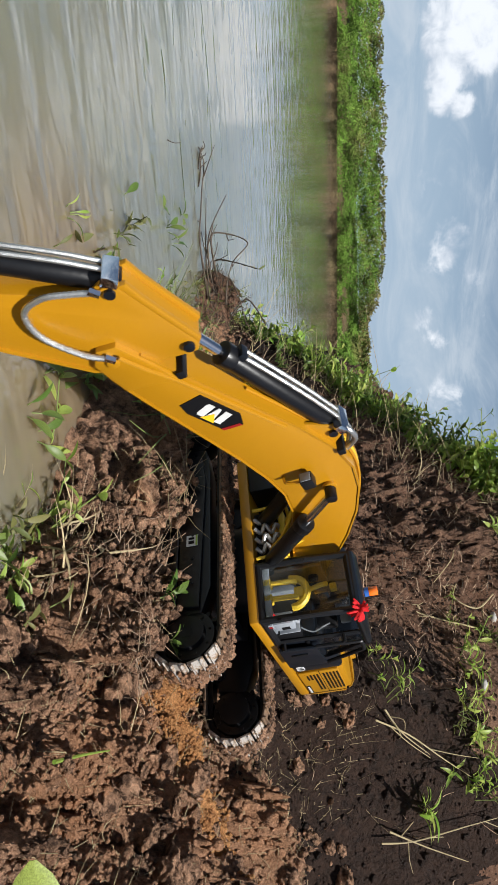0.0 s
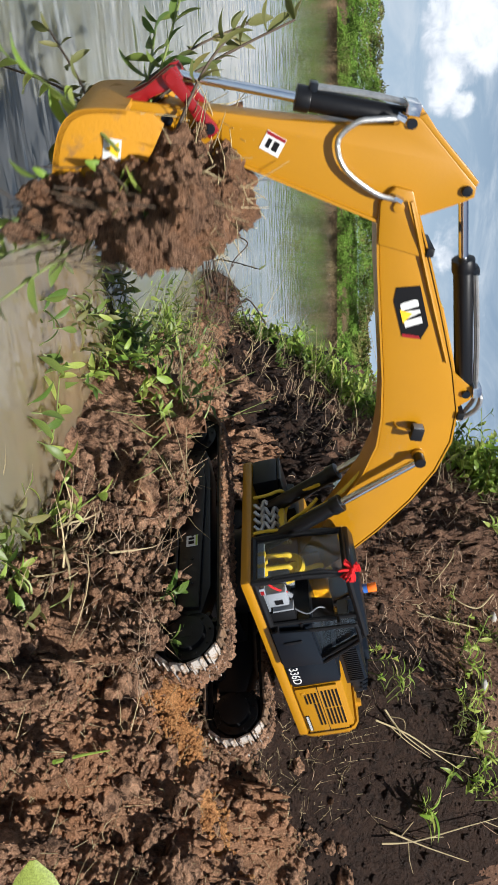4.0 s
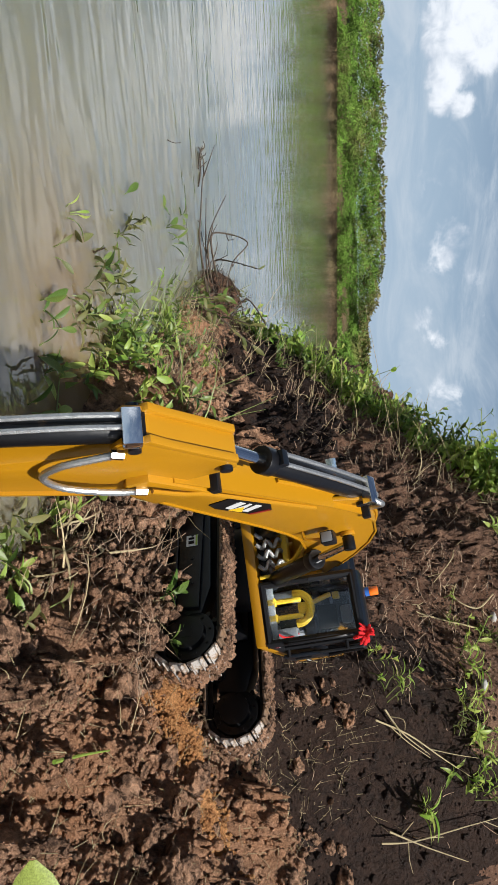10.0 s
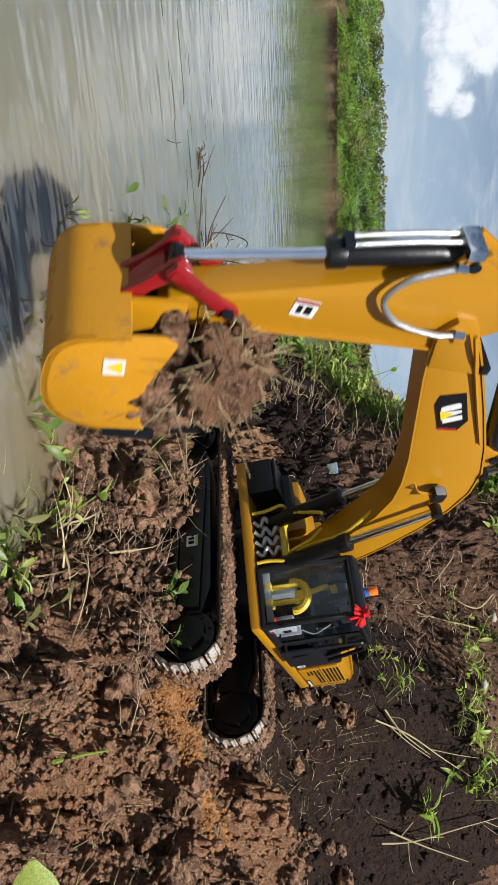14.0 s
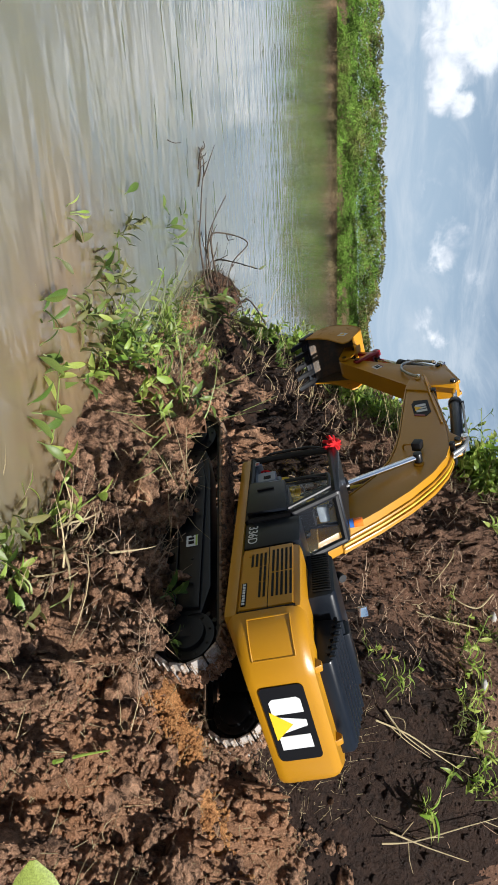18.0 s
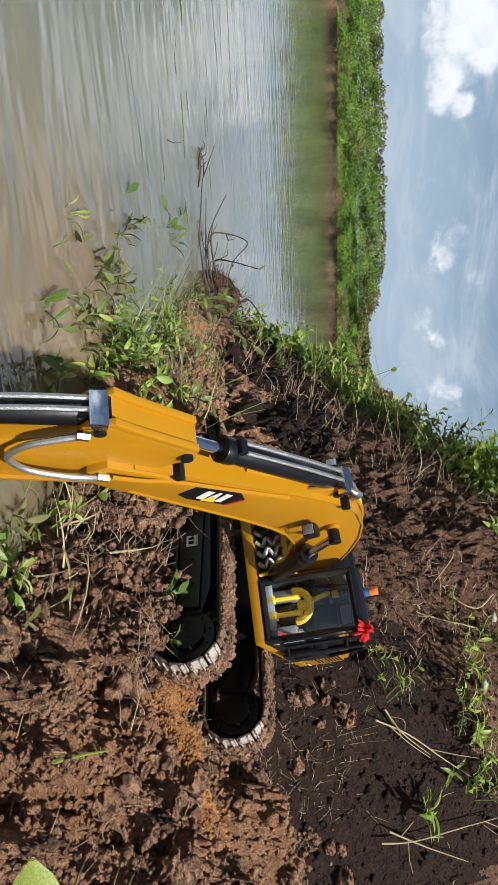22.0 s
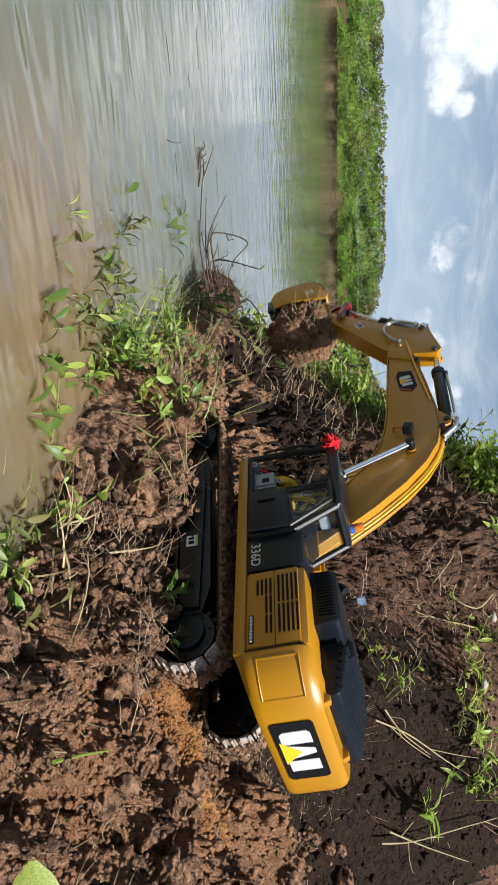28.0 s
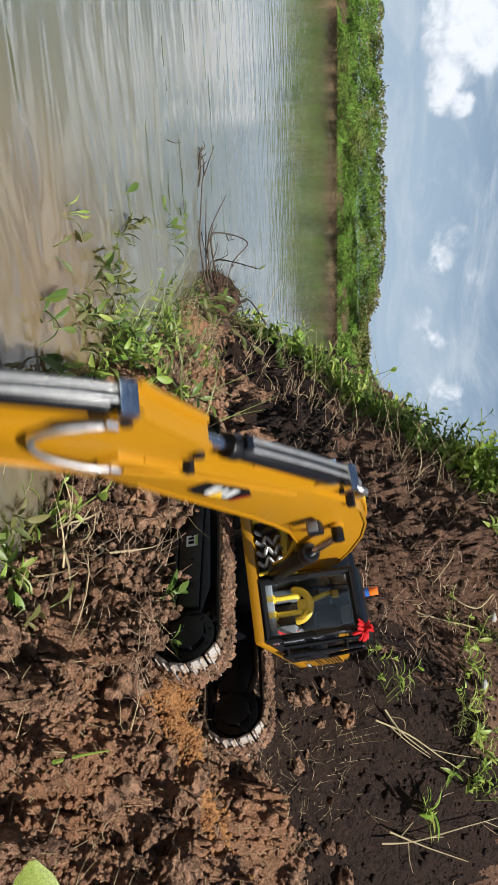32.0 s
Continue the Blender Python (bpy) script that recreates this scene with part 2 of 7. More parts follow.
def soil_material(name, dark, light, warm, rough=0.9, bump=1.0, scale=1.0, deep=None):
    m, nt, b = principled(name)
    N, L = nt.nodes.new, nt.links.new
    co = N("ShaderNodeTexCoord")

    def noise_of(s, detail, rough_):
        n = N("ShaderNodeTexNoise")
        n.inputs["Scale"].default_value, n.inputs["Detail"].default_value, n.inputs["Roughness"].default_value = s * scale, detail, rough_
        L(co.outputs["Object"], n.inputs["Vector"])
        return n
    big, mid, fine, grain = noise_of(5, 5, 0.6), noise_of(38, 8, 0.65), noise_of(420, 6, 0.7), noise_of(120, 8, 0.72)
    r = N("ShaderNodeValToRGB")
    e = r.color_ramp.elements
    e[0].position, e[0].color = 0.415, (*dark, 1)
    e[1].position, e[1].color = 0.59, (*light, 1)
    both = N("ShaderNodeMath")
    both.operation = "MULTIPLY_ADD"
    L(grain.outputs["Fac"], both.inputs[0])
    both.inputs[1].default_value = 0.55
    half = N("ShaderNodeMath")
    half.operation = "MULTIPLY"
    L(mid.outputs["Fac"], half.inputs[0])
    half.inputs[1].default_value = 0.45
    L(half.outputs[0], both.inputs[2])
    L(both.outputs[0], r.inputs["Fac"])
    mx = N("ShaderNodeMixRGB")
    rb = N("ShaderNodeMapRange")
    L(big.outputs["Fac"], rb.inputs["Value"])
    rb.inputs["From Min"].default_value, rb.inputs["From Max"].default_value = 0.48, 0.66
    rb.inputs["To Max"].default_value = 0.75
    L(rb.outputs[0], mx.inputs["Fac"])
    L(r.outputs[0], mx.inputs["Color1"])
    mx.inputs["Color2"].default_value = (*warm, 1)
    # grit
    g = N("ShaderNodeMapRange")
    L(fine.outputs["Fac"], g.inputs["Value"])
    g.inputs["From Min"].default_value, g.inputs["From Max"].default_value = 0.3, 0.7
    g.inputs["To Min"].default_value, g.inputs["To Max"].default_value = 0.62, 1.38
    sc = N("ShaderNodeVectorMath")
    sc.operation = "SCALE"
    L(mx.outputs[0], sc.inputs[0]), L(g.outputs[0], sc.inputs["Scale"])
    L(sc.outputs[0], b.inputs["Base Color"])
    b.inputs["Specular IOR Level"].default_value = 0.22
    wet = N("ShaderNodeMapRange")
    L(mid.outputs["Fac"], wet.inputs["Value"])
    wet.inputs["From Min"].default_value, wet.inputs["From Max"].default_value = 0.3, 0.6
    wet.inputs["To Min"].default_value, wet.inputs["To Max"].default_value = rough - 0.35, rough
    L(wet.outputs[0], b.inputs["Roughness"])
    h = N("ShaderNodeMath")
    h.operation = "MULTIPLY_ADD"
    L(fine.outputs["Fac"], h.inputs[0])
    h.inputs[1].default_value = 0.20
    L(grain.outputs["Fac"], h.inputs[2])
    bp = N("ShaderNodeBump")
    bp.inputs["Strength"].default_value, bp.inputs["Distance"].default_value = bump, deep or 0.026 / scale
    L(h.outputs[0], bp.inputs["Height"])
    L(bp.outputs[0], b.inputs["Normal"])
    return m


# wide dark-to-light mottle: soil tone plus shadow between clods put into colour
SOIL = soil_material("clumpy_brown_soil", (0.060, 0.031, 0.018), (0.56, 0.318, 0.194), (0.47, 0.235, 0.120))
CLOD = soil_material("clod_soil", (0.068, 0.035, 0.020), (0.64, 0.372, 0.230), (0.53, 0.260, 0.132))
CLOD_PIECE = soil_material("clod_lump_soil", (0.075, 0.038, 0.021), (0.62, 0.360, 0.220), (0.52, 0.255, 0.128), scale=0.03, deep=0.020)
DARK_SOIL = soil_material("dark_brown_soil", (0.014, 0.0072, 0.0045), (0.040, 0.0205, 0.0125), (0.029, 0.0142, 0.0078), rough=0.78, bump=0.8)
MID_SOIL = soil_material("mid_brown_soil", (0.070, 0.037, 0.023), (0.28, 0.158, 0.100), (0.20, 0.104, 0.062), rough=0.85)
BANK_SOIL = soil_material("far_bank_soil", (0.12, 0.085, 0.045), (0.27, 0.18, 0.10), (0.16, 0.16, 0.055), scale=0.05)
WET_SOIL = soil_material("wet_dug_soil", (0.090, 0.046, 0.026), (0.58, 0.335, 0.205), (0.50, 0.250, 0.130), rough=0.75, scale=0.12, deep=0.020)


def water_material():
    m, nt, b = principled("muddy_water")
    N, L = nt.nodes.new, nt.links.new
    co = N("ShaderNodeTexCoord")
    murk = N("ShaderNodeTexNoise")
    murk.inputs["Scale"].default_value, murk.inputs["Detail"].default_value = 1.1, 4
    L(co.outputs["Object"], murk.inputs["Vector"])
    r = N("ShaderNodeValToRGB")
    e = r.color_ramp.elements
    e[0].position, e[0].color = 0.40, (0.124, 0.128, 0.094, 1)
    e[1].position, e[1].color = 0.62, (0.166, 0.155, 0.114, 1)
    L(murk.outputs["Fac"], r.inputs["Fac"])
    # mud stirred up round the digging place
    far = N("ShaderNodeVectorMath")
    far.operation = "DISTANCE"
    place = N("ShaderNodeNewGeometry")
    L(place.outputs["Position"], far.inputs[0])
    far.inputs[1].default_value = (-0.10, 0.85, 0)
    cloud = N("ShaderNodeMapRange")
    cloud.interpolation_type = "SMOOTHSTEP"
    wave = N("ShaderNodeMath")
    wave.operation = "MULTIPLY_ADD"
    L(murk.outputs["Fac"], wave.inputs[0])
    wave.inputs[1].default_value = 0.5
    L(far.outputs["Value"], wave.inputs[2])
    L(wave.outputs[0], cloud.inputs["Value"])
    cloud.inputs["From Min"].default_value, cloud.inputs["From Max"].default_value = 0.26, 0.62
    cloud.inputs["To Min"].default_value, cloud.inputs["To Max"].default_value = 1.0, 0.0
    mud = N("ShaderNodeMixRGB")
    L(cloud.outputs[0], mud.inputs["Fac"])
    L(r.outputs[0], mud.inputs["Color1"])
    mud.inputs["Color2"].default_value = (0.175, 0.125, 0.070, 1)
    L(mud.outputs[0], b.inputs["Base Color"])
    b.inputs["Subsurface Weight"].default_value, b.inputs["Subsurface Scale"].default_value = 0.85, 0.16
    b.inputs["Subsurface Radius"].default_value = (1.0, 0.9, 0.6)
    b.inputs["Roughness"].default_value, b.inputs["IOR"].default_value = 0.04, 1.46
    height = None
    for sx, sy, detail, amp in ((3.4, 12.0, 2, 0.85), (8.0, 26.0, 1, 0.18), (1.0, 4.0, 2, 0.6)):
        mp = N("ShaderNodeMapping")
        mp.vector_type = "TEXTURE"
        mp.inputs["Scale"].default_value = (1 / sx, 1 / sy, 1)
        mp.inputs["Rotation"].default_value = (0, 0, radians(24))
        L(co.outputs["Object"], mp.inputs["Vector"])
        n = N("ShaderNodeTexNoise")
        n.inputs["Scale"].default_value, n.inputs["Detail"].default_value = 1.0, detail
        n.inputs["Distortion"].default_value = 0.4
        L(mp.outputs[0], n.inputs["Vector"])
        a = N("ShaderNodeMath")
        a.operation = "MULTIPLY_ADD"
        L(n.outputs["Fac"], a.inputs[0])
        a.inputs[1].default_value = amp
        if height is not None:
            L(height, a.inputs[2])
        height = a.outputs[0]
    bp = N("ShaderNodeBump")
    bp.inputs["Strength"].default_value, bp.inputs["Distance"].default_value = 0.8, 0.032
    # the water lies calm in the lee of the far bank
    sep = N("ShaderNodeSeparateXYZ")
    L(place.outputs["Position"], sep.inputs[0])
    calm = N("ShaderNodeMapRange")
    L(sep.outputs["Y"], calm.inputs["Value"])
    calm.inputs["From Min"].default_value, calm.inputs["From Max"].default_value = 0.5, 2.3
    calm.inputs["To Min"].default_value, calm.inputs["To Max"].default_value = 0.42, 0.07
    L(calm.outputs[0], bp.inputs["Strength"])
    L(height, bp.inputs["Height"])
    L(bp.outputs[0], b.inputs["Normal"])
    return m


WATER = water_material()


# ---- mesh tools ----
def link_mesh(name, bm, mat, smooth=True):
    me = bpy.data.meshes.new(name)
    bm.normal_update()
    bm.to_mesh(me)
    bm.free()
    me.materials.append(mat)
    if smooth:
        me.shade_smooth()
        me.set_sharp_from_angle(angle=radians(38))
    return me


def part(name, bm, mat, parent, label="", m=None):
    ob = new(name, link_mesh(name, bm, mat))
    ob.parent = parent
    if m is not None:
        ob.matrix_basis = m
    return tagged(ob, label)


def thing(name, label, category, group="", kind=""):
    ob = new(name)
    ob.empty_display_size = 0.01
    return tagged(ob, label, category, group, kind)


def bevel(bm, geom, w, seg=2):
    if w > 0:
        bmesh.ops.bevel(bm, geom=geom, offset=w, segments=seg, affect="EDGES", profile=0.6, clamp_overlap=True)


def box(x0, x1, y0, y1, z0, z1, w=0.0015, bm=None):
    bm = bm or bmesh.new()
    b2 = bmesh.new()
    vs = [b2.verts.new((x, y, z)) for x in (x0, x1) for y in (y0, y1) for z in (z0, z1)]
    for f in ((0, 1, 3, 2), (4, 6, 7, 5), (0, 4, 5, 1), (2, 3, 7, 6), (0, 2, 6, 4), (1, 5, 7, 3)):
        b2.faces.new([vs[i] for i in f])
    bmesh.ops.recalc_face_normals(b2, faces=b2.faces)
    bevel(b2, b2.edges[:], w)
    return merge(bm, b2)


def merge(bm, b2, m=None):
    if m is not None:
        b2.transform(m)
    me = bpy.data.meshes.new("tmp")
    b2.to_mesh(me)
    b2.free()
    bm.from_mesh(me)
    bpy.data.meshes.remove(me)
    return bm


def prism(profile, y0, y1, w=0.0015, bm=None, taper=None):
    """A side profile of (x, z) points, drawn from y0 to y1."""
    bm = bm or bmesh.new()
    b2 = bmesh.new()
    a = [b2.verts.new((x, y0, z)) for x, z in profile]
    b = [b2.verts.new((x, y1, z)) for x, z in profile]
    n = len(profile)
    b2.faces.new(a), b2.faces.new(b[::-1])
    for i in range(n):
        b2.faces.new((a[i], b[i], b[(i + 1) % n], a[(i + 1) % n]))
    bmesh.ops.recalc_face_normals(b2, faces=b2.faces)
    if w:
        bevel(b2, [e for e in b2.edges if e.calc_face_angle(0) > 0.3], w)
    return merge(bm, b2)


def rod(p, q, r, seg=14, bm=None, r2=None, w=0.0):
    """A round bar from p to q."""
    bm = bm or bmesh.new()
    p, q = Vector(p), Vector(q)
    b2 = bmesh.new()
    bmesh.ops.create_cone(b2, cap_ends=True, segments=seg, radius1=r, radius2=r if r2 is None else r2, depth=(q - p).length)
    if w:
        bevel(b2, [e for e in b2.edges if e.calc_face_angle(0) > 1.0], w)
    m = Matrix.Translation((p + q) / 2) @ (q - p).to_track_quat("Z", "Y").to_matrix().to_4x4()
    return merge(bm, b2, m)


def tube(points, r, seg=7, bm=None, r_end=None, steps=5, rib=0.0):
    """A bent round hose or stem through points."""
    bm = bm or bmesh.new()
    P = [Vector(p) for p in points]
    path = []
    for i in range(len(P) - 1):
        a, b, c, d = P[max(i - 1, 0)], P[i], P[i + 1], P[min(i + 2, len(P) - 1)]
        for k in range(steps):
            t = k / steps
            path.append(0.5 * ((2 * b) + (c - a) * t + (2 * a - 5 * b + 4 * c - d) * t * t + (3 * b - a - 3 * c + d) * t ** 3))
    path.append(P[-1])
    rings = []
    for i, p in enumerate(path):
        w = (path[min(i + 1, len(path) - 1)] - path[max(i - 1, 0)]).normalized()
        side = w.cross(Vector((0.31, 0.17, 0.93))).normalized()
        up = w.cross(side)
        rr = r if r_end is None else r + (r_end - r) * i / (len(path) - 1)
        rr *= 1 - rib * (i % 2)
        rings.append([bm.verts.new(p + (side * math.cos(a) + up * math.sin(a)) * rr) for a in (2 * math.pi * k / seg for k in range(seg))])
    for u, v in zip(rings, rings[1:]):
        for k in range(seg):
            bm.faces.new((u[k], u[(k + 1) % seg], v[(k + 1) % seg], v[k]))
    bm.faces.new(rings[0][::-1]), bm.faces.new(rings[-1])
    return bm


# ---- the lie of the land ----
def hash_noise(ix, iy, seed):
    h = (ix.astype(np.int64) * 374761393 + iy.astype(np.int64) * 668265263 + seed * 974634777) & 0x7FFFFFFF
    h = ((h ^ (h >> 13)) * 1274126177) & 0x7FFFFFFF
    return ((h ^ (h >> 16)) & 0xFFFF) / 65535.0


def value_noise(x, y, size, seed=0):
    x, y = x / size, y / size
    ix, iy = np.floor(x), np.floor(y)
    fx, fy = x - ix, y - iy
    fx, fy = fx * fx * (3 - 2 * fx), fy * fy * (3 - 2 * fy)
    a, b = hash_noise(ix, iy, seed), hash_noise(ix + 1, iy, seed)
    c, d = hash_noise(ix, iy + 1, seed), hash_noise(ix + 1, iy + 1, seed)
    return (a * (1 - fx) + b * fx) * (1 - fy) + (c * (1 - fx) + d * fx) * fy


def lumps(x, y, size, seed=0):
    """Rounded lumps packed side by side, each of its own height: 0 in the gaps, up to 1 on top."""
    x, y = x / size, y / size
    ix, iy = np.floor(x), np.floor(y)
    best, second, tall = np.full(x.shape, 9.0), np.full(x.shape, 9.0), np.zeros(x.shape)
    for dx in (-1, 0, 1):
        for dy in (-1, 0, 1):
            jx, jy = ix + dx, iy + dy
            px, py = jx + hash_noise(jx, jy, seed), jy + hash_noise(jx, jy, seed + 7)
            d = np.hypot(x - px, y - py)
            nearer = d < best
            second = np.where(nearer, best, np.minimum(second, d))
            best = np.where(nearer, d, best)
            tall = np.where(nearer, hash_noise(jx, jy, seed + 13), tall)
    e = np.clip((second - best) / 0.62, 0, 1)
    return (e * (2 - e)) ** 0.8 * (0.2 + 0.8 * tall)


SHORE_Y = [-60, -0.6, 0.15, 0.4, 0.6, 0.70, 0.90, 1.07, 1.43, 1.76, 1.95, 2.5, 4.2, 8, 14, 23]
SHORE_X = [0.0, 0.0, 0.05, 0.11, 0.12, 0.10, 0.01, -0.12, -0.25, -0.43, -0.40, -0.37, -0.50, -0.7, -1.0, -1.5]
TOE_X = [-3.0, -0.60, -0.35, -0.2, 0.0, 0.25, 0.42, 0.64, 1.0, 1.6, 4.0]
TOE_Y = [9.0, 2.5, 2.0, 1.62, 1.32, 1.10, 1.00, 1.06, 1.12, 1.2, 1.4]
SPILL = ((0.40, 0.64, 1.0), (0.0, 0.010, 0.02))
CREST_U = [-0.6, -0.24, -0.2, -0.148, -0.10, -0.04, 0.0, 0.05, 0.2, 1.0]
CREST_Z = [0.09, 0.09, 0.15, 0.29, 0.40, 0.48, 0.55, 0.76, 0.95, 1.05]


def lie(x, y):
    """Height of the bare ground: cut bank at the water, sloping bench, steep bank behind."""
    edge = np.interp(y, SHORE_Y, SHORE_X) + (value_noise(x, y, 0.11, 3) - 0.5) * 0.06
    d = (x - edge) * 0.8
    bench = 0.136 + 0.20 * (np.clip(x, -1.2, 1.0) - 0.176) + 0.03 * (np.clip(y, -1, 2.2) - 0.93)
    bench = np.clip(bench, 0.045, 0.3)
    toe = (y - np.interp(x, TOE_X, TOE_Y)) * 0.8 + (value_noise(x, y, 0.16, 5) - 0.5) * 0.10
    crest = np.interp(x / np.clip(y, 0.2, 40), CREST_U, CREST_Z)
    steep = 0.75 + 1.35 * np.clip((x + 0.15) / 0.35, 0, 1)
    rise = bench + np.clip(toe, 0, 9) * steep
    over = np.clip(rise - crest + 0.03, 0, 9)
    land = np.where(rise > crest - 0.03, crest - 0.03 + 0.06 * (1 - np.exp(-over / 0.06)), rise)
    land = land * (1 - np.exp(-np.clip(d, 0, 9) / 0.055))
    land = land + 0.060 * np.exp(-((x + 0.37) / 0.085) ** 2 - ((y - 1.73) / 0.05) ** 2)
    bed = -np.clip(-d * 0.8, 0, 0.35) - 0.012
    z = np.where(d > 0, land - 0.008, bed)
    far = np.clip((y - 23.4) / 2.2, 0, 1)
    return np.where(y > 23.2, np.maximum(z * (1 - far), -0.25 + np.clip((y - 23.3) / 0.25, 0, 1) * 0.5 + far * 0.55 + value_noise(x, y, 1.6, 9) * 0.2), z)


def sandy(x, y):
    """The strip of spilled sand behind the tracks, which lies smoother: 1 on it, 0 off it."""
    t = np.clip(((x - 0.243) * 0.30 + (y - 0.760) * 0.135) / (0.30 ** 2 + 0.135 ** 2), 0, 1.1)
    off = np.hypot(x - 0.243 - 0.30 * t, y - 0.760 - 0.135 * t) + 0.012 * (value_noise(x, y, 0.03, 71) - 0.5)
    return np.clip(1.9 - off / 0.018, 0, 1)


def scraped(x, y):
    """How smooth the bank behind the machine has been scraped."""
    return np.clip((y - np.interp(x, TOE_X, TOE_Y) + 0.02) / 0.08, 0, 1) * np.clip((x - 0.22) / 0.16, 0, 1)


def dug(x, y):
    """1 where the soil has been broken up, 0 on the untouched land round it."""
    return np.clip((0.98 - x) / 0.12, 0, 1) * np.clip((y - 0.24) / 0.10, 0, 1)


def relief(x, y):
    """Clods and crumbs on the ground."""
    fade = np.clip(3.6 - y, 0, 1)
    rough = np.clip(1.3 - 1.3 * (y - 0.80), 0.5, 1)
    soft = 0.45 + 0.9 * value_noise(x, y, 0.14, 21)
    wx = x + 0.026 * (value_noise(x, y, 0.03, 51) - 0.5) + 0.004 * (value_noise(x, y, 0.010, 55) - 0.5)
    wy = y + 0.026 * (value_noise(x, y, 0.03, 53) - 0.5) + 0.004 * (value_noise(x, y, 0.010, 57) - 0.5)
    h = 0.100 * lumps(wx, wy, 0.060, 31) * soft + 0.036 * lumps(wx + 0.3, wy, 0.027, 33) + 0.024 * lumps(wx, wy + 0.7, 0.012, 35) + 0.010 * lumps(wx, wy, 0.0065, 37) - 0.064
    # the cut foot of the bank is scraped smooth
    h = h * (1 - 0.85 * scraped(x, y))
    h += 0.012 * (value_noise(x, y, 0.019, 45) - 0.5) + 0.005 * (value_noise(x, y, 0.008, 47) - 0.5) + 0.002 * (value_noise(x, y, 0.004, 49) - 0.5)
    h += 0.034 * (value_noise(x, y, 0.085, 41) - 0.5) + 0.03 * (value_noise(x, y, 0.2, 43) - 0.5) * np.clip(y - 0.9, 0, 1)
    return h * rough * fade * (1 - 0.78 * sandy(x, y)) * dug(x, y)


def trackbed(x, y):
    """The two ruts that the machine stands in: height of the tracks' underside, and how much it rules."""
    dx, dy = x - 0.176, y - 0.930
    along, left = -0.711 * dx + 0.703 * dy, -0.703 * dx - 0.711 * dy
    near = np.minimum(np.abs(left - 0.0925), np.abs(left + 0.0925))
    rule = np.clip((0.034 - near) / 0.012, 0, 1) * np.clip((0.20 - np.abs(along)) / 0.03, 0, 1)
    under = 0.1385 - 0.114 * along - 0.167 * left
    between = np.clip((0.12 - np.abs(left)) / 0.02, 0, 1) * np.clip((0.21 - np.abs(along)) / 0.03, 0, 1)
    return under, np.maximum(rule, 0.0), between


def ground_height(x, y):
    x, y = np.asarray(x, float), np.asarray(y, float)
    z = lie(x, y) + 0.010 * sandy(x, y) - 0.035 * np.exp(-((x - 0.29) / 0.05) ** 2 - ((y - 0.575) / 0.045) ** 2)
    r = relief(x, y) * np.clip(z / 0.03 + 0.35, 0.0, 1)
    under, rule, between = trackbed(x, y)
    z = z + r
    z = np.where(between > 0, np.minimum(z, z * (1 - between) + (under - 0.004 + 0.3 * r) * between), z)
    z = z * (1 - rule) + np.minimum(z, under - 0.002) * rule
    dx, dy = x - 0.176, y - 0.930
    along, left = -0.711 * dx + 0.703 * dy, -0.703 * dx - 0.711 * dy
    heap = np.clip((along + 0.045) / 0.16, 0, 1) * np.clip((0.27 - along) / 0.06, 0, 1)
    flank = np.clip((left - 0.116) / 0.012, 0, 1) * np.clip((0.215 - left) / 0.085, 0, 1)
    nose = np.clip((along - 0.178) / 0.02, 0, 1) * np.clip((0.26 - along) / 0.05, 0, 1) * np.clip((0.17 - np.abs(left)) / 0.04, 0, 1)
    top = under + 0.026 * heap + 0.35 * r + 0.022 * lumps(x, y, 0.028, 81) + 0.010 * lumps(x, y, 0.012, 85) + 0.02 * (value_noise(x, y, 0.05, 83) - 0.4)
    beside = (np.abs(left - 0.135) < 0.028) & (np.abs(along) < 0.19)
    z = np.where(beside, np.minimum(z, under + 0.012 + 0.3 * r), z)
    z = np.maximum(z, z + (top - z) * np.maximum(flank * np.clip(heap * 3.0, 0, 1), nose * 0.75))
    return z


def span(*stretches):
    vals = []
    for a, b, step in stretches:
        vals.append(np.arange(a, b, step))
    return np.concatenate(vals)


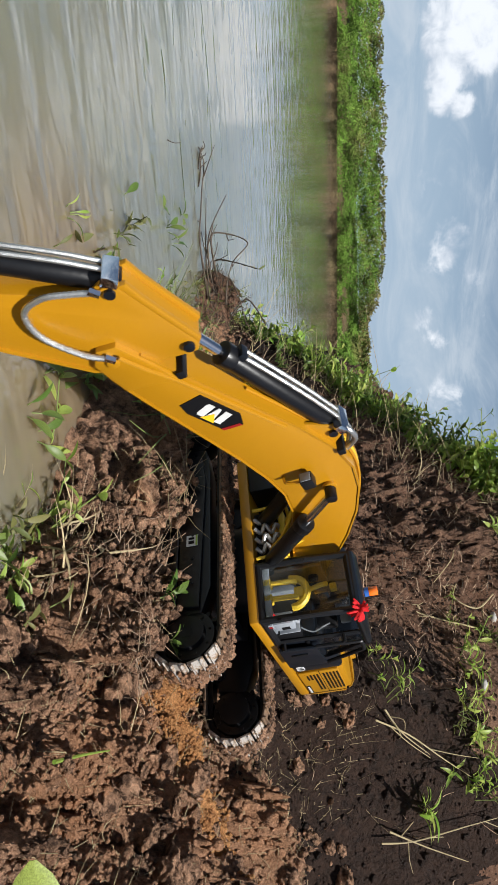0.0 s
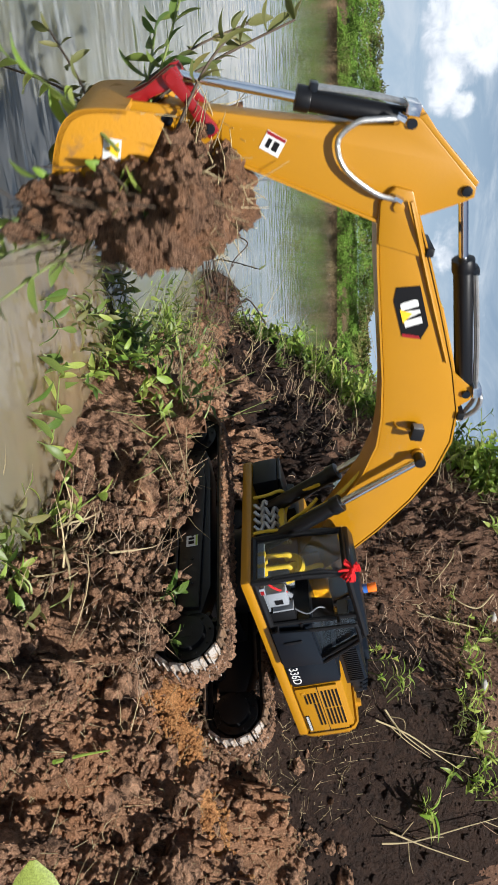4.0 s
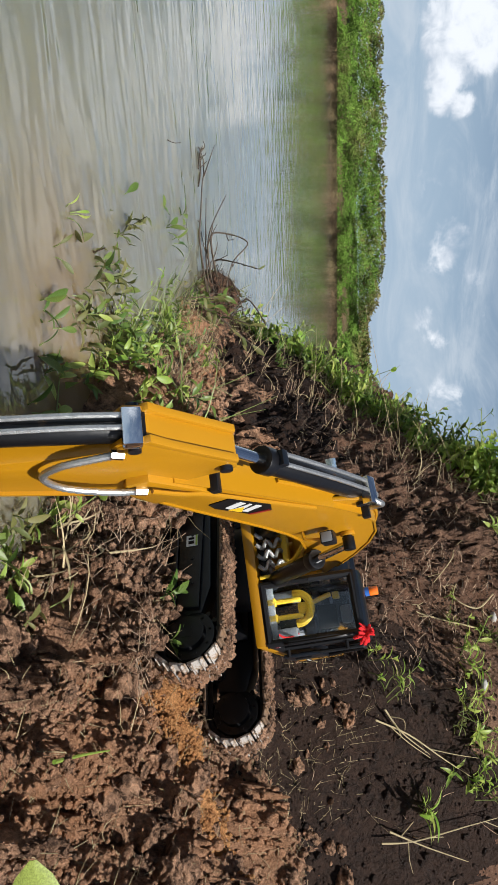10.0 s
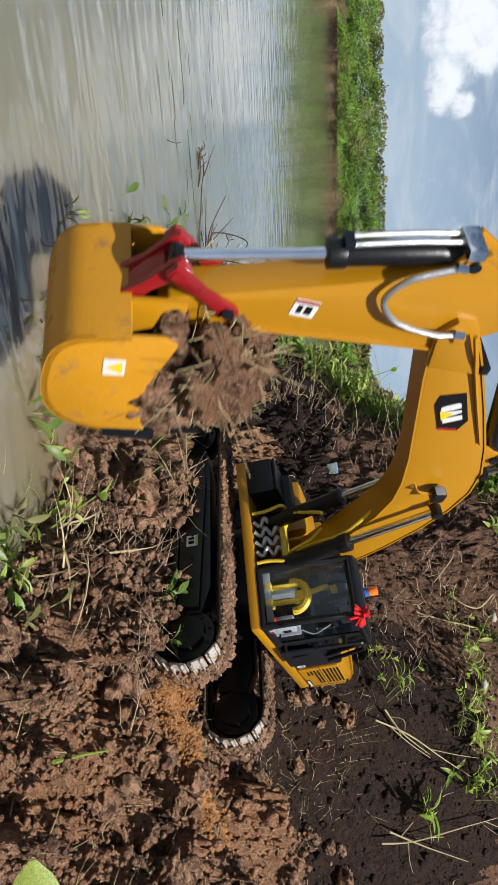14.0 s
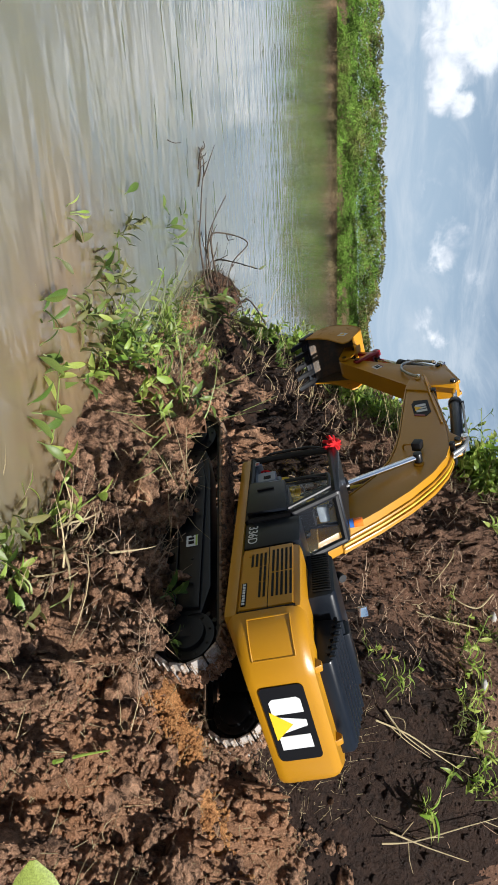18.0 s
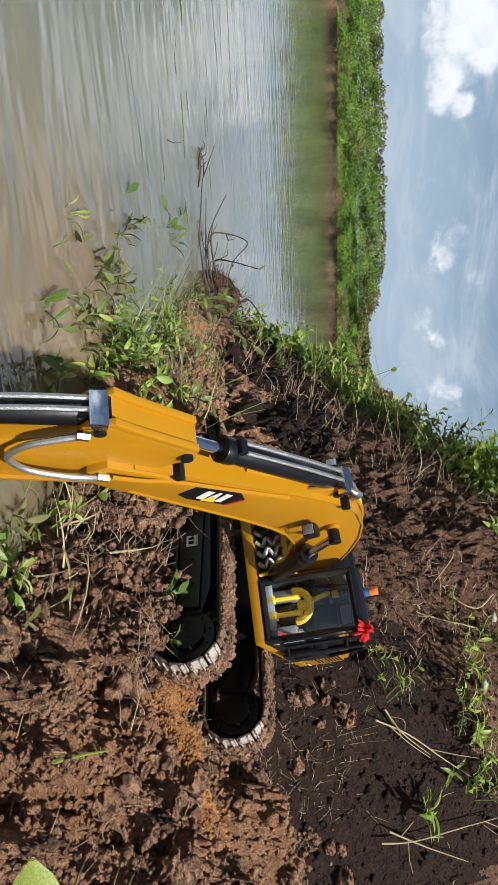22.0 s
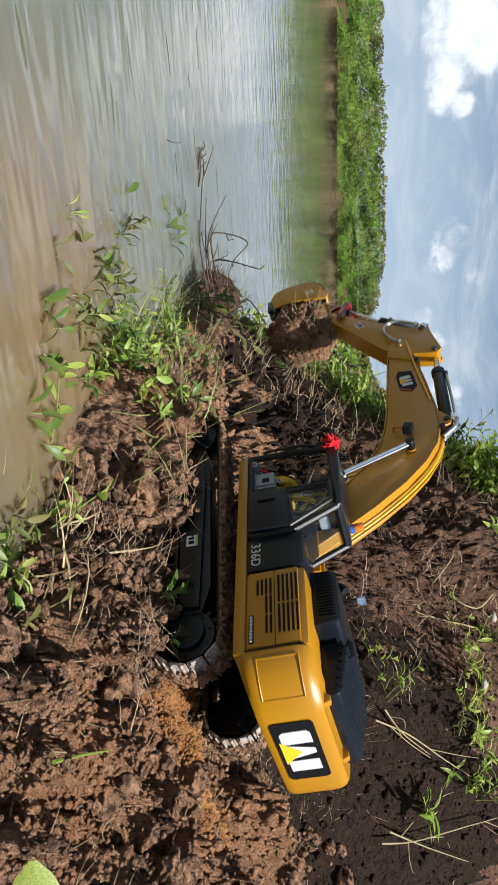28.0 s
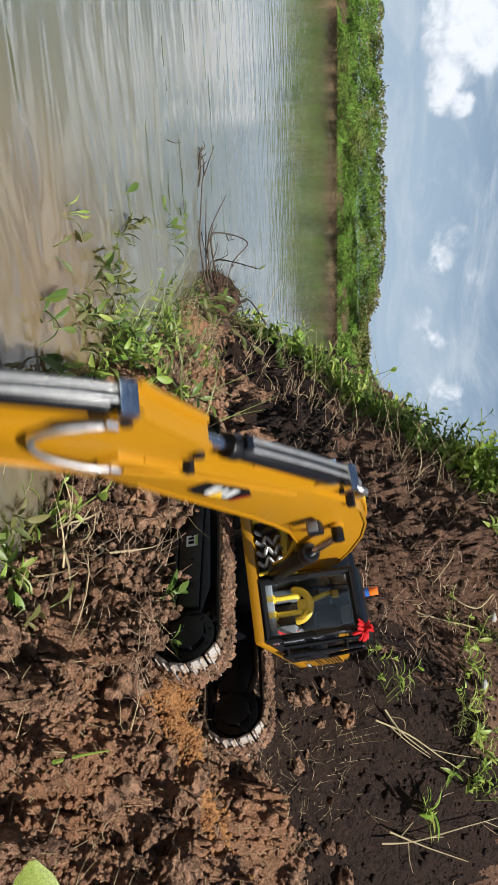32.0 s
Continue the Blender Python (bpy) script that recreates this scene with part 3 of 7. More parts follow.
def build_ground():
    xs = span((-220, -20, 20), (-20, -3, 1.2), (-3, -0.75, 0.12), (-0.75, -0.35, 0.012), (-0.35, 0.85, 0.0021), (0.85, 1.9, 0.02), (1.9, 6, 0.4), (6, 30, 4), (30, 241, 30))
    ys = span((-200, -20, 20), (-20, -2, 1.5), (-2, 0.2, 0.1), (0.2, 0.36, 0.01), (0.36, 1.36, 0.0021), (1.36, 2.0, 0.0050), (2.0, 2.4, 0.01), (2.4, 4, 0.06), (4, 23, 0.8), (23, 28, 0.2), (28, 60, 4), (60, 401, 60))
    X, Y = np.meshgrid(xs, ys)
    Z = ground_height(X, Y)
    # crumbling of the steep faces: push the sheet outwards along its slope
    even = lie(X, Y)
    gy, gx = np.gradient(even, ys, xs)
    slope = np.hypot(gx, gy) + 1e-9
    bank = Y > np.interp(X, TOE_X, TOE_Y)
    run = np.where(bank, X - 0.3 * Y, Y + 0.4 * X)
    push = np.clip((slope - 0.5) / 0.6, 0, 1) * (Y < 3) * (Y > 0.3) * (np.abs(X) < 1.5) * (1 - sandy(X, Y)) * (1 - 0.95 * scraped(X, Y)) * dug(X, Y)
    out = push * np.where(bank, 0.8, 1.0) * (0.022 * lumps(run + 0.02 * value_noise(run, Z, 0.02, 97), Z, 0.045, 91) + 0.016 * lumps(run, Z + 0.012 * value_noise(run, Z, 0.012, 98), 0.019, 93) + 0.008 * lumps(run, Z, 0.009, 95) + 0.010 * (value_noise(run, Z, 0.006, 99) - 0.5) - 0.016)
    X, Y, Z = X - gx / slope * out, Y - gy / slope * out, Z + 0.35 * out
    nx, ny = len(xs), len(ys)
    me = bpy.data.meshes.new("ground")
    idx = np.arange(nx * ny).reshape(ny, nx)
    quads = np.stack([idx[:-1, :-1], idx[:-1, 1:], idx[1:, 1:], idx[1:, :-1]], -1).reshape(-1, 4)
    me.vertices.add(nx * ny)
    me.vertices.foreach_set("co", np.stack([X, Y, Z], -1).astype(np.float32).ravel())
    me.loops.add(quads.size)
    me.loops.foreach_set("vertex_index", quads.astype(np.int32).ravel())
    me.polygons.add(len(quads))
    me.polygons.foreach_set("loop_start", np.arange(0, quads.size, 4, dtype=np.int32))
    me.update()
    me.validate()
    me.shade_smooth()
    me.materials.append(SOIL)
    me.materials.append(DARK_SOIL)
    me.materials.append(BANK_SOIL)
    me.materials.append(MID_SOIL)
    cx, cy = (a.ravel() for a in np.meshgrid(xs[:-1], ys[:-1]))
    # Bank coloured dark low down, mid brown higher up and on the spit.
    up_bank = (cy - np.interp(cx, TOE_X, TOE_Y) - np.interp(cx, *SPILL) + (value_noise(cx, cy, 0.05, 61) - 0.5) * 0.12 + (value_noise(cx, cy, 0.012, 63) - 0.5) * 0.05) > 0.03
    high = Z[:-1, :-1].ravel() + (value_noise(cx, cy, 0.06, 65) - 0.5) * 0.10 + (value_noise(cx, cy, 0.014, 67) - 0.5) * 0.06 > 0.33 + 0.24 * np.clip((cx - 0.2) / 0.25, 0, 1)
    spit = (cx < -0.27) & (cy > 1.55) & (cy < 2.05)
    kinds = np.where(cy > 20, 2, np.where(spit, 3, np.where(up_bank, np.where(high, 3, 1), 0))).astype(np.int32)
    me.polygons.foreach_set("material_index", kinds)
    return tagged(new("ground", me), "clumpy brown dug soil sloping to the water", "ground", kind="structure")


ground = build_ground()


def build_water():
    bm = bmesh.new()
    vs = [bm.verts.new(p) for p in ((-400, -60, 0), (60, -60, 0), (60, 400, 0), (-400, 400, 0))]
    bm.faces.new(vs)
    return tagged(new("water", link_mesh("water", bm, WATER)), "muddy rippled pond water reflecting the sky", "water", kind="structure")


water = build_water()


# ---- the excavator ----
FOOT = (0.0089, 0.0057, 0.1638)
BOOM_LENGTH, STICK_LENGTH = 0.4455, 0.2038
BOOM_CYL_BASE = (0.070, 0.120)
BOOM_CYL_PIN = (0.1852, 0.0844)
STICK_CYL_BASE = (0.2629, 0.1150)
STICK_CYL_PIN = (-0.0497, 0.0300)
BUCKET_CYL_BASE = (0.0187, 0.0625)
ROCKER_PIN = (0.1701, 0.0050)
BUCKET_EAR = (0.0027, 0.0368)
ROCKER, LINK = 0.046, 0.048

excavator = thing("excavator", "yellow and black scale-model tracked excavator standing on dug soil", "excavator")
excavator.matrix_basis = pose(0.176, 0.9297, 0.1385, -9.689, 6.533, 135.29)


def lettering(name, text, size, mat, parent, m, label=""):
    cu = bpy.data.curves.new(name, "FONT")
    cu.body, cu.size, cu.extrude = text, size, 0.0003
    ob = bpy.data.objects.new("tmp_text", cu)
    scene.collection.objects.link(ob)
    me = bpy.data.meshes.new_from_object(ob.evaluated_get(bpy.context.evaluated_depsgraph_get()))
    bpy.data.objects.remove(ob)
    me.materials.clear()
    me.materials.append(mat)
    out = new(name, me)
    out.parent, out.matrix_basis = parent, m
    return tagged(out, label)


def left_face(x, y, z, turn=0.0):
    """A pose on a left-hand side: its x runs rearwards, its y upwards."""
    return Matrix.Translation((x, y, z)) @ Matrix(((-1, 0, 0, 0), (0, 0, 1, 0), (0, 1, 0, 0), (0, 0, 0, 1))) @ pose(0, 0, 0, 0, 0, turn)


def rear_face(x, y, z):
    return Matrix.Translation((x, y, z)) @ Matrix(((0, 0, -1, 0), (-1, 0, 0, 0), (0, 1, 0, 0), (0, 0, 0, 1)))


def flat(points, thick=0.0004):
    """A thin printed shape in its own plane."""
    bm = bmesh.new()
    f = bm.faces.new([bm.verts.new((x, y, 0)) for x, y in points])
    r = bmesh.ops.extrude_face_region(bm, geom=[f])
    bmesh.ops.translate(bm, verts=[v for v in r["geom"] if isinstance(v, bmesh.types.BMVert)], vec=(0, 0, thick))
    bmesh.ops.recalc_face_normals(bm, faces=bm.faces)
    return bm


def badge(parent, m, w, h, slant=0.0, red=True):
    """A dark maker's plate: light bars and a small triangle stand for the mark."""
    if slant:
        pts = [(-w / 2, -h * 0.30), (-w * 0.42, h / 2), (w * 0.30, h / 2), (w / 2, h * 0.12), (w * 0.36, -h / 2), (-w * 0.3, -h / 2)]
    else:
        r = h * 0.12
        pts = [(sx * (w / 2 - r + r * math.cos(radians(a))), sy * (h / 2 - r + r * math.sin(radians(a)))) for sx, sy, turn in ((1, 1, 0), (-1, 1, 1), (-1, -1, 0), (1, -1, 1)) for a in ((0, 30, 60, 90) if not turn else (90, 60, 30, 0))]
    plate = part("badge", flat(pts, 0.0008), INK, parent, "black badge with a light mark", m)
    k = w * (0.13 if slant else 0.205)
    hh = h * (0.32 if slant else 0.36)
    # three light blocks: a rounded one, a peaked one and a square one
    shapes = ([(-0.5, -0.75), (-0.5, 0.75), (-0.3, 1.0), (0.5, 1.0), (0.5, -1.0), (-0.3, -1.0)], [(-0.62, -1.0), (-0.2, 1.0), (0.2, 1.0), (0.62, -1.0)], [(-0.45, 1.0), (0.45, 1.0), (0.45, -1.0), (-0.45, -1.0)])
    for c, shape in zip((-1.2, 0.0, 1.2), shapes):
        bm = flat([((c + x) * k, y * hh) for x, y in shape], 0.0004)
        bm.transform(Matrix.Translation((0, 0, 0.0008)))
        part("light_mark", bm, WHITE, plate)
    tri = flat([(-k * .95, -hh * 1.15), (0, hh * 0.10), (k * .95, -hh * 1.15)], 0.0004)
    tri.transform(Matrix.Translation((0, 0, 0.0013)))
    part("triangle", tri, TRIANGLE, plate)
    if red:
        bm = flat([(w * 0.30, -h / 2 + h * 0.02), (w * 0.36, -h * 0.5), (w * 0.49, h * 0.10), (w * 0.43, h * 0.10)], 0.0004)
        bm.transform(Matrix.Translation((0, 0, 0.0009)))
        part("red_corner", bm, RED, plate)
    return plate


def sticker(parent, m, s, colour=RED):
    """A small white sticker with dark bars and a coloured corner."""
    st = part("sticker", flat([(-s / 2, -s * .45), (-s / 2, s * .45), (s / 2, s * .45), (s / 2, -s * .45)], 0.0005), WHITE, parent, "small white sticker", m)
    for shape in ([(-s * .30, -s * .28), (-s * .30, s * .16), (-s * .10, s * .16), (-s * .10, -s * .28)], [(s * .02, -s * .28), (s * .02, s * .16), (s * .30, s * .16), (s * .30, -s * .28)]):
        bm = flat(shape, 0.0003)
        bm.transform(Matrix.Translation((0, 0, 0.0005)))
        part("dark_bar", bm, INK, st)
    bm = flat([(-s * .48, s * .28), (-s * .48, s * .43), (s * .48, s * .43), (s * .48, s * .28)], 0.0003)
    bm.transform(Matrix.Translation((0, 0, 0.0005)))
    part("coloured_strip", bm, colour, st)
    return st


# undercarriage
R_TRACK, HALF_TRACK, GAUGE, SHOE_HALF = 0.036, 0.145, 0.185, 0.022
TRACK_CHAINS = []


def shoe_mesh():
    bm = box(-0.0085, 0.0085, -SHOE_HALF, SHOE_HALF, 0.0, 0.0026, 0.0006)
    for x, h in ((-0.0055, 0.0034), (0.0045, 0.0024)):
        prism([(x - 0.0011, 0.002), (x - 0.0006, 0.0022 + h), (x + 0.0006, 0.0022 + h), (x + 0.0011, 0.002)], -SHOE_HALF, SHOE_HALF, 0.0, bm)
    return link_mesh("shoe", bm, SHOE)


def build_undercarriage():
    me = shoe_mesh()
    worn = me.copy()
    worn.materials[0] = WORN
    for side in (1, -1):
        y = side * GAUGE / 2
        # track frame
        bm = prism([(-0.118, 0.020), (-0.122, 0.056), (-0.09, 0.066), (0.08, 0.064), (0.118, 0.058), (0.122, 0.022)], y - 0.013, y + 0.013, 0.003)
        frame_ob = part("track_frame", bm, FRAME_BLACK, excavator, "black steel track frame")
        out = y + side * 0.0135
        part("frame_plate", prism([(-0.115, 0.030), (-0.118, 0.055), (0.06, 0.060), (0.10, 0.054), (0.11, 0.032)], min(out, out + side * 0.006), max(out, out + side * 0.006), 0.0015), FRAME_BLACK, frame_ob)
        part("frame_ledge", box(-0.112, 0.105, min(out, out + side * 0.008), max(out, out + side * 0.008), 0.026, 0.0295, 0.0006), FRAME_BLACK, frame_ob)
        for k in range(7):
            x = -0.095 + k * 0.032
            part("roller", rod((x, y - 0.016, 0.020), (x, y + 0.016, 0.020), 0.0095, 16, w=0.001), FRAME_BLACK, frame_ob)
            part("bolt", rod((x + 0.008, out + side * 0.004, 0.046), (x + 0.008, out + side * 0.0075, 0.046), 0.0016, 8), DARK, frame_ob)
        if side == 1:
            sticker(frame_ob, left_face(-0.030, y + 0.0198, 0.0455), 0.0150, GREEN_PRINT)
        # sprocket and idler
        for x, name in ((-HALF_TRACK, "sprocket"), (HALF_TRACK, "idler")):
            bm = rod((x, y - 0.012, R_TRACK + 0.006), (x, y + 0.012, R_TRACK + 0.006), 0.0285, 28, w=0.002)
            wheel = part(name, bm, FRAME_BLACK, excavator, "black " + name + " wheel")
            if name == "sprocket":
                for k in range(18):
                    a = 2 * math.pi * k / 18
                    c = Vector((x + 0.031 * math.cos(a), y, R_TRACK + 0.006 + 0.031 * math.sin(a)))
                    part("sprocket_tooth", rod(c - Vector((0, 0.008, 0)), c + Vector((0, 0.008, 0)), 0.0028, 6), FRAME_BLACK, wheel)
            part("hub", rod((x, y - 0.019, R_TRACK + 0.006), (x, y + 0.019, R_TRACK + 0.006), 0.019, 24, w=0.002), BLACK, wheel)
            for k in range(9):
                a = 2 * math.pi * k / 9
                c = Vector((x + 0.0235 * math.cos(a), y, R_TRACK + 0.006 + 0.0235 * math.sin(a)))
                part("bolt", rod(c - Vector((0, 0.0135, 0)), c + Vector((0, 0.0135, 0)), 0.0016, 7), FRAME_BLACK, wheel)
            s = 0.0062
            for mm in ((left_face(x, y + 0.0193, R_TRACK + 0.006),) if side == 1 else ()):
                mark = flat([(-s, -s), (-s, s), (s, s), (s, -s)], 0.0003)
                part("hub_plate", mark, DARK, wheel, m=mm)
        # the chain of shoes
        chain = part("track_chain", prism([(-0.14, 0.0085), (-0.16, 0.016), (-0.175, 0.042), (-0.16, 0.068), (-0.14, 0.0755), (0.14, 0.0755), (0.16, 0.068), (0.175, 0.042), (0.16, 0.016), (0.14, 0.0085)], y - 0.007, y + 0.007, 0.0), BLACK, excavator, "black link chain of the track")
        chain.data = ring_chain(y)
        TRACK_CHAINS.append(chain)
        total = 4 * HALF_TRACK + 2 * math.pi * R_TRACK
        n = 44
        for k in range(n):
            s = total * (k + 0.5) / n
            if s < 2 * HALF_TRACK:
                x, z, a = -HALF_TRACK + s, R_TRACK * 2 + 0.006, 0.0
            elif s < 2 * HALF_TRACK + math.pi * R_TRACK:
                b = (s - 2 * HALF_TRACK) / R_TRACK
                x, z, a = HALF_TRACK + R_TRACK * math.sin(b), R_TRACK + 0.006 + R_TRACK * math.cos(b), math.degrees(b)
            elif s < 4 * HALF_TRACK + math.pi * R_TRACK:
                x, z, a = HALF_TRACK - (s - 2 * HALF_TRACK - math.pi * R_TRACK), 0.006, 180.0
            else:
                b = (s - 4 * HALF_TRACK - math.pi * R_TRACK) / R_TRACK
                x, z, a = -HALF_TRACK - R_TRACK * math.sin(b), R_TRACK + 0.006 - R_TRACK * math.cos(b), 180 + math.degrees(b)
            sh = new("track_shoe", worn if 205 < a < 335 else me)
            sh.parent, sh.matrix_basis = chain, pose(x, y, z, 0, a, 0)
    part("car_body", box(-0.055, 0.055, -0.08, 0.08, 0.030, 0.062, 0.006), FRAME_BLACK, excavator, "black steel carbody between the tracks")
    part("slew_ring", rod((0, 0, 0.060), (0, 0, 0.098), 0.052, 40, w=0.002), BLACK, excavator, "black slew ring")


def ring_chain(y):
    bm = bmesh.new()
    rings = []
    n = 40
    for k in range(n):
        a = 2 * math.pi * k / n
        c, s = math.cos(a), math.sin(a)
        x = (HALF_TRACK if c > 0 else -HALF_TRACK) if abs(c) > 1e-6 else 0
        ring = []
        for r in (R_TRACK, R_TRACK - 0.006):
            for yy in (y - 0.009, y + 0.009):
                ring.append(bm.verts.new((x + r * c, yy, R_TRACK + 0.006 + r * s)))
        rings.append(ring)
    for i in range(n):
        a, b = rings[i], rings[(i + 1) % n]
        for p, q in ((0, 1), (1, 3), (3, 2), (2, 0)):
            bm.faces.new((a[p], a[q], b[q], b[p]))
    bmesh.ops.recalc_face_normals(bm, faces=bm.faces)
    return link_mesh("track_chain", bm, BLACK)


build_undercarriage()


def caked_mud(chain, y, count, seed):
    """Lumps of mud stuck to the outside of a track, thickest round its rear end."""
    rng = np.random.default_rng(seed)
    ball = bmesh.new()
    bmesh.ops.create_icosphere(ball, subdivisions=1, radius=0.5)
    bv = np.array([v.co[:] for v in ball.verts])
    bf = np.array([[v.index for v in f.verts] for f in ball.faces])
    ball.free()
    V = []
    for k in range(count):
        across = (rng.random() - 0.5) * 2 * SHOE_HALF
        size = 0.0022 + 0.0052 * rng.random() ** 2.2
        if rng.random() < 0.74:
            x, z = HALF_TRACK * (2 * rng.random() - 1), 2 * R_TRACK + 0.0105
        else:
            b = math.pi * (0.02 + 0.9 * rng.random())
            r = R_TRACK + 0.0045
            x, z = -HALF_TRACK - r * math.sin(b), R_TRACK + 0.006 + r * math.cos(b)
            across = SHOE_HALF * (0.25 - 1.25 * rng.random())
        V.append(bv * (1 + 0.5 * (rng.random((len(bv), 1)) - 0.5)) * size * (0.7 + 0.7 * rng.random((1, 3))) + np.array([x, y + across, z]))
    me = bpy.data.meshes.new("caked_mud")
    me.from_pydata(np.concatenate(V), [], (bf[None] + (np.arange(count) * len(bv))[:, None, None]).reshape(-1, 3))
    me.materials.append(CLOD)
    me.shade_smooth()
    ob = new("caked_mud", me)
    ob.parent = chain
    tagged(ob, "brown mud caked on the track shoes", kind="stuff")


for side, chain in zip((1, -1), TRACK_CHAINS):
    caked_mud(chain, side * GAUGE / 2, 1700, 602 + side)


# the slewing house
house = part("house", box(-0.214, 0.0876, -0.104, 0.106, 0.097, 0.110, 0.004), YELLOW, excavator, "yellow slewing house with cab, engine bay and counterweight")
DECK = 0.110
TOP = 0.1725


def strip(name, x0, x1, y0, y1, z0, z1, mat, w=0.001, label="", parent=None):
    return part(name, box(x0, x1, y0, y1, z0, z1, w), mat, parent or house, label)


def build_house():
    # engine bay and side panels
    part("engine_cover", prism([(-0.2115, DECK - 0.002), (-0.2115, TOP), (-0.111, TOP), (-0.111, DECK - 0.002)], -0.100, 0.104, 0.007), YELLOW, house, "yellow engine cover")
    strip("side_panel", -0.2085, -0.1135, 0.1025, 0.1062, DECK + 0.002, TOP - 0.008, YELLOW, 0.0015, "yellow louvred side door")
    strip("panel_seam", -0.2115, -0.2100, 0.1025, 0.1056, DECK, TOP - 0.006, INK, 0.0)
    strip("panel_crease", -0.2085, -0.1135, 0.1050, 0.1066, 0.1395, 0.1402, INK, 0.0)
    for z in (0.1432, 0.1477, 0.1522, 0.1567, 0.1612):
        for a, b in ((-0.1575, -0.1215), (-0.1955, -0.1600)):
            strip("louvre_slot", a, b, 0.1045, 0.1068, z, z + 0.0023, INK, 0.0)
    for i, z in enumerate((0.1348, 0.1303, 0.1258, 0.1213)):
        for a, b in (((-0.1450, -0.1240), (-0.1700, -0.1465), (-0.1940, -0.1715)) if i < 2 else ((-0.1450, -0.1240),)):
            strip("louvre_slot", a, b, 0.1045, 0.1068, z, z + 0.0023, INK, 0.0)
    strip("name_plate", -0.2040, -0.1700, 0.1055, 0.1070, 0.1135, 0.1185, INK, 0.0004, "dark name plate with light bars")
    for k in range(8):
        strip("light_bar", -0.2025 + k * 0.0040, -0.1998 + k * 0.0040, 0.1066, 0.1074, 0.1146, 0.1174, WHITE, 0.0)
    strip("latch_plate", -0.1275, -0.1205, 0.1052, 0.1068, 0.1180, 0.1235, YELLOW, 0.0006)
    # dark panel behind the cab
    part("dark_panel", prism([(-0.1095, DECK), (-0.1095, TOP), (-0.060, TOP), (-0.060, DECK)], 0.02, 0.1055, 0.005), DARK, house, "dark grey panel behind the cab")
    lettering("lettering", "336D", 0.0150, WHITE, house, left_face(-0.0690, 0.1056, 0.1150), "white model number")
    # counterweight
    bm = bmesh.new()
    # plan of the counterweight: a broad blunt corner towards the cab side, a tighter one on the far side
    corner = [(-0.2125 - 0.0431 * math.sin(t) ** 1.2, 0.056 + 0.050 * math.cos(t) ** 1.2) for t in (math.pi / 24 * k for k in range(13))]
    outline = corner + [(-0.2558, 0.0), (-0.2556, -0.050), (-0.2550, -0.074), (-0.2515, -0.084), (-0.2340, -0.098), (-0.2125, -0.102)]
    levels = [(0.0985, 0.90, 0.012), (0.1010, 0.96, 0.010), (0.106, 0.99, 0.008), (0.113, 1.0, 0.006), (0.155, 1.0, 0.0), (0.164, 0.99, 0.0), (0.170, 0.965, -0.001), (0.1745, 0.90, -0.001)]
    rings = []
    for z, k, rise in levels:
        rings.append([bm.verts.new((-0.2125 + (x + 0.2125) * k, y * k, z + rise * min(1, max(0, (-0.2125 - x) / 0.05)))) for x, y in outline])
    for a, b in zip(rings, rings[1:]):
        for i in range(len(outline)):
            j = (i + 1) % len(outline)
            bm.faces.new((a[i], a[j], b[j], b[i]))
    bm.faces.new(rings[0][::-1]), bm.faces.new(rings[-1])
    bmesh.ops.recalc_face_normals(bm, faces=bm.faces)
    cw = part("counterweight", bm, YELLOW, house, "yellow rounded counterweight")
    badge(cw, rear_face(-0.2562, 0.003, 0.1395), 0.098, 0.042, red=False)
    # raised edge of the sunk panel on the corner
    loop = corner[2:9]
    for z in (0.120, 0.1605):
        part("panel_edge", tube([(x, y, z) for x, y in loop], 0.0009, 6, None, None, 2), YELLOW, cw)
    for x, y in (loop[0], loop[-1]):
        part("panel_edge", rod((x, y, 0.120), (x, y, 0.1605), 0.0009, 6), YELLOW, cw)
    for y in (0.052, -0.046):
        part("lifting_lug", prism([(-0.246, 0.170), (-0.242, 0.1800), (-0.236, 0.1800), (-0.230, 0.171)], y - 0.004, y + 0.004, 0.001), YELLOW, cw)
    # bonnet
    bon = part("bonnet", prism([(-0.166, 0.170), (-0.164, 0.196), (-0.158, 0.200), (-0.102, 0.200), (-0.094, 0.194), (-0.092, 0.170)], -0.055, 0.072, 0.004), DARK, house, "dark grey louvred bonnet")
    for k in range(16):
        x = -0.158 + k * 0.0040
        part("louvre", box(x, x + 0.0018, 0.0705, 0.0736, 0.177, 0.196, 0.0004), BLACK, bon)
    rear = part("rear_bonnet", prism([(-0.229, 0.1735), (-0.2285, 0.186), (-0.223, 0.1905), (-0.178, 0.199), (-0.169, 0.196), (-0.166, 0.171), (-0.19, 0.170)], -0.080, 0.044, 0.003), DARK, house, "dark grey angular rear bonnet")
    part("bonnet_step", prism([(-0.170, 0.196), (-0.180, 0.1975), (-0.178, 0.2055), (-0.160, 0.2055), (-0.152, 0.198)], -0.040, 0.030, 0.002), DARK, rear)
    for k in range(6):
        x = -0.222 + k * 0.0092
        z = 0.1892 + k * 0.0018
        part("rib", prism([(x - 0.002, z - 0.003), (x - 0.0012, z + 0.0030), (x + 0.0012, z + 0.0034), (x + 0.002, z - 0.003)], -0.074, 0.0455, 0.0006), DARK, rear)
        part("bolt", rod((x + 0.005, 0.042, z - 0.004), (x + 0.005, 0.0465, z - 0.004), 0.0020, 8), BLACK, rear)
    part("silencer", rod((-0.083, 0.03, 0.170), (-0.083, 0.03, 0.192), 0.009, 18, w=0.002), BLACK, house, "black exhaust")
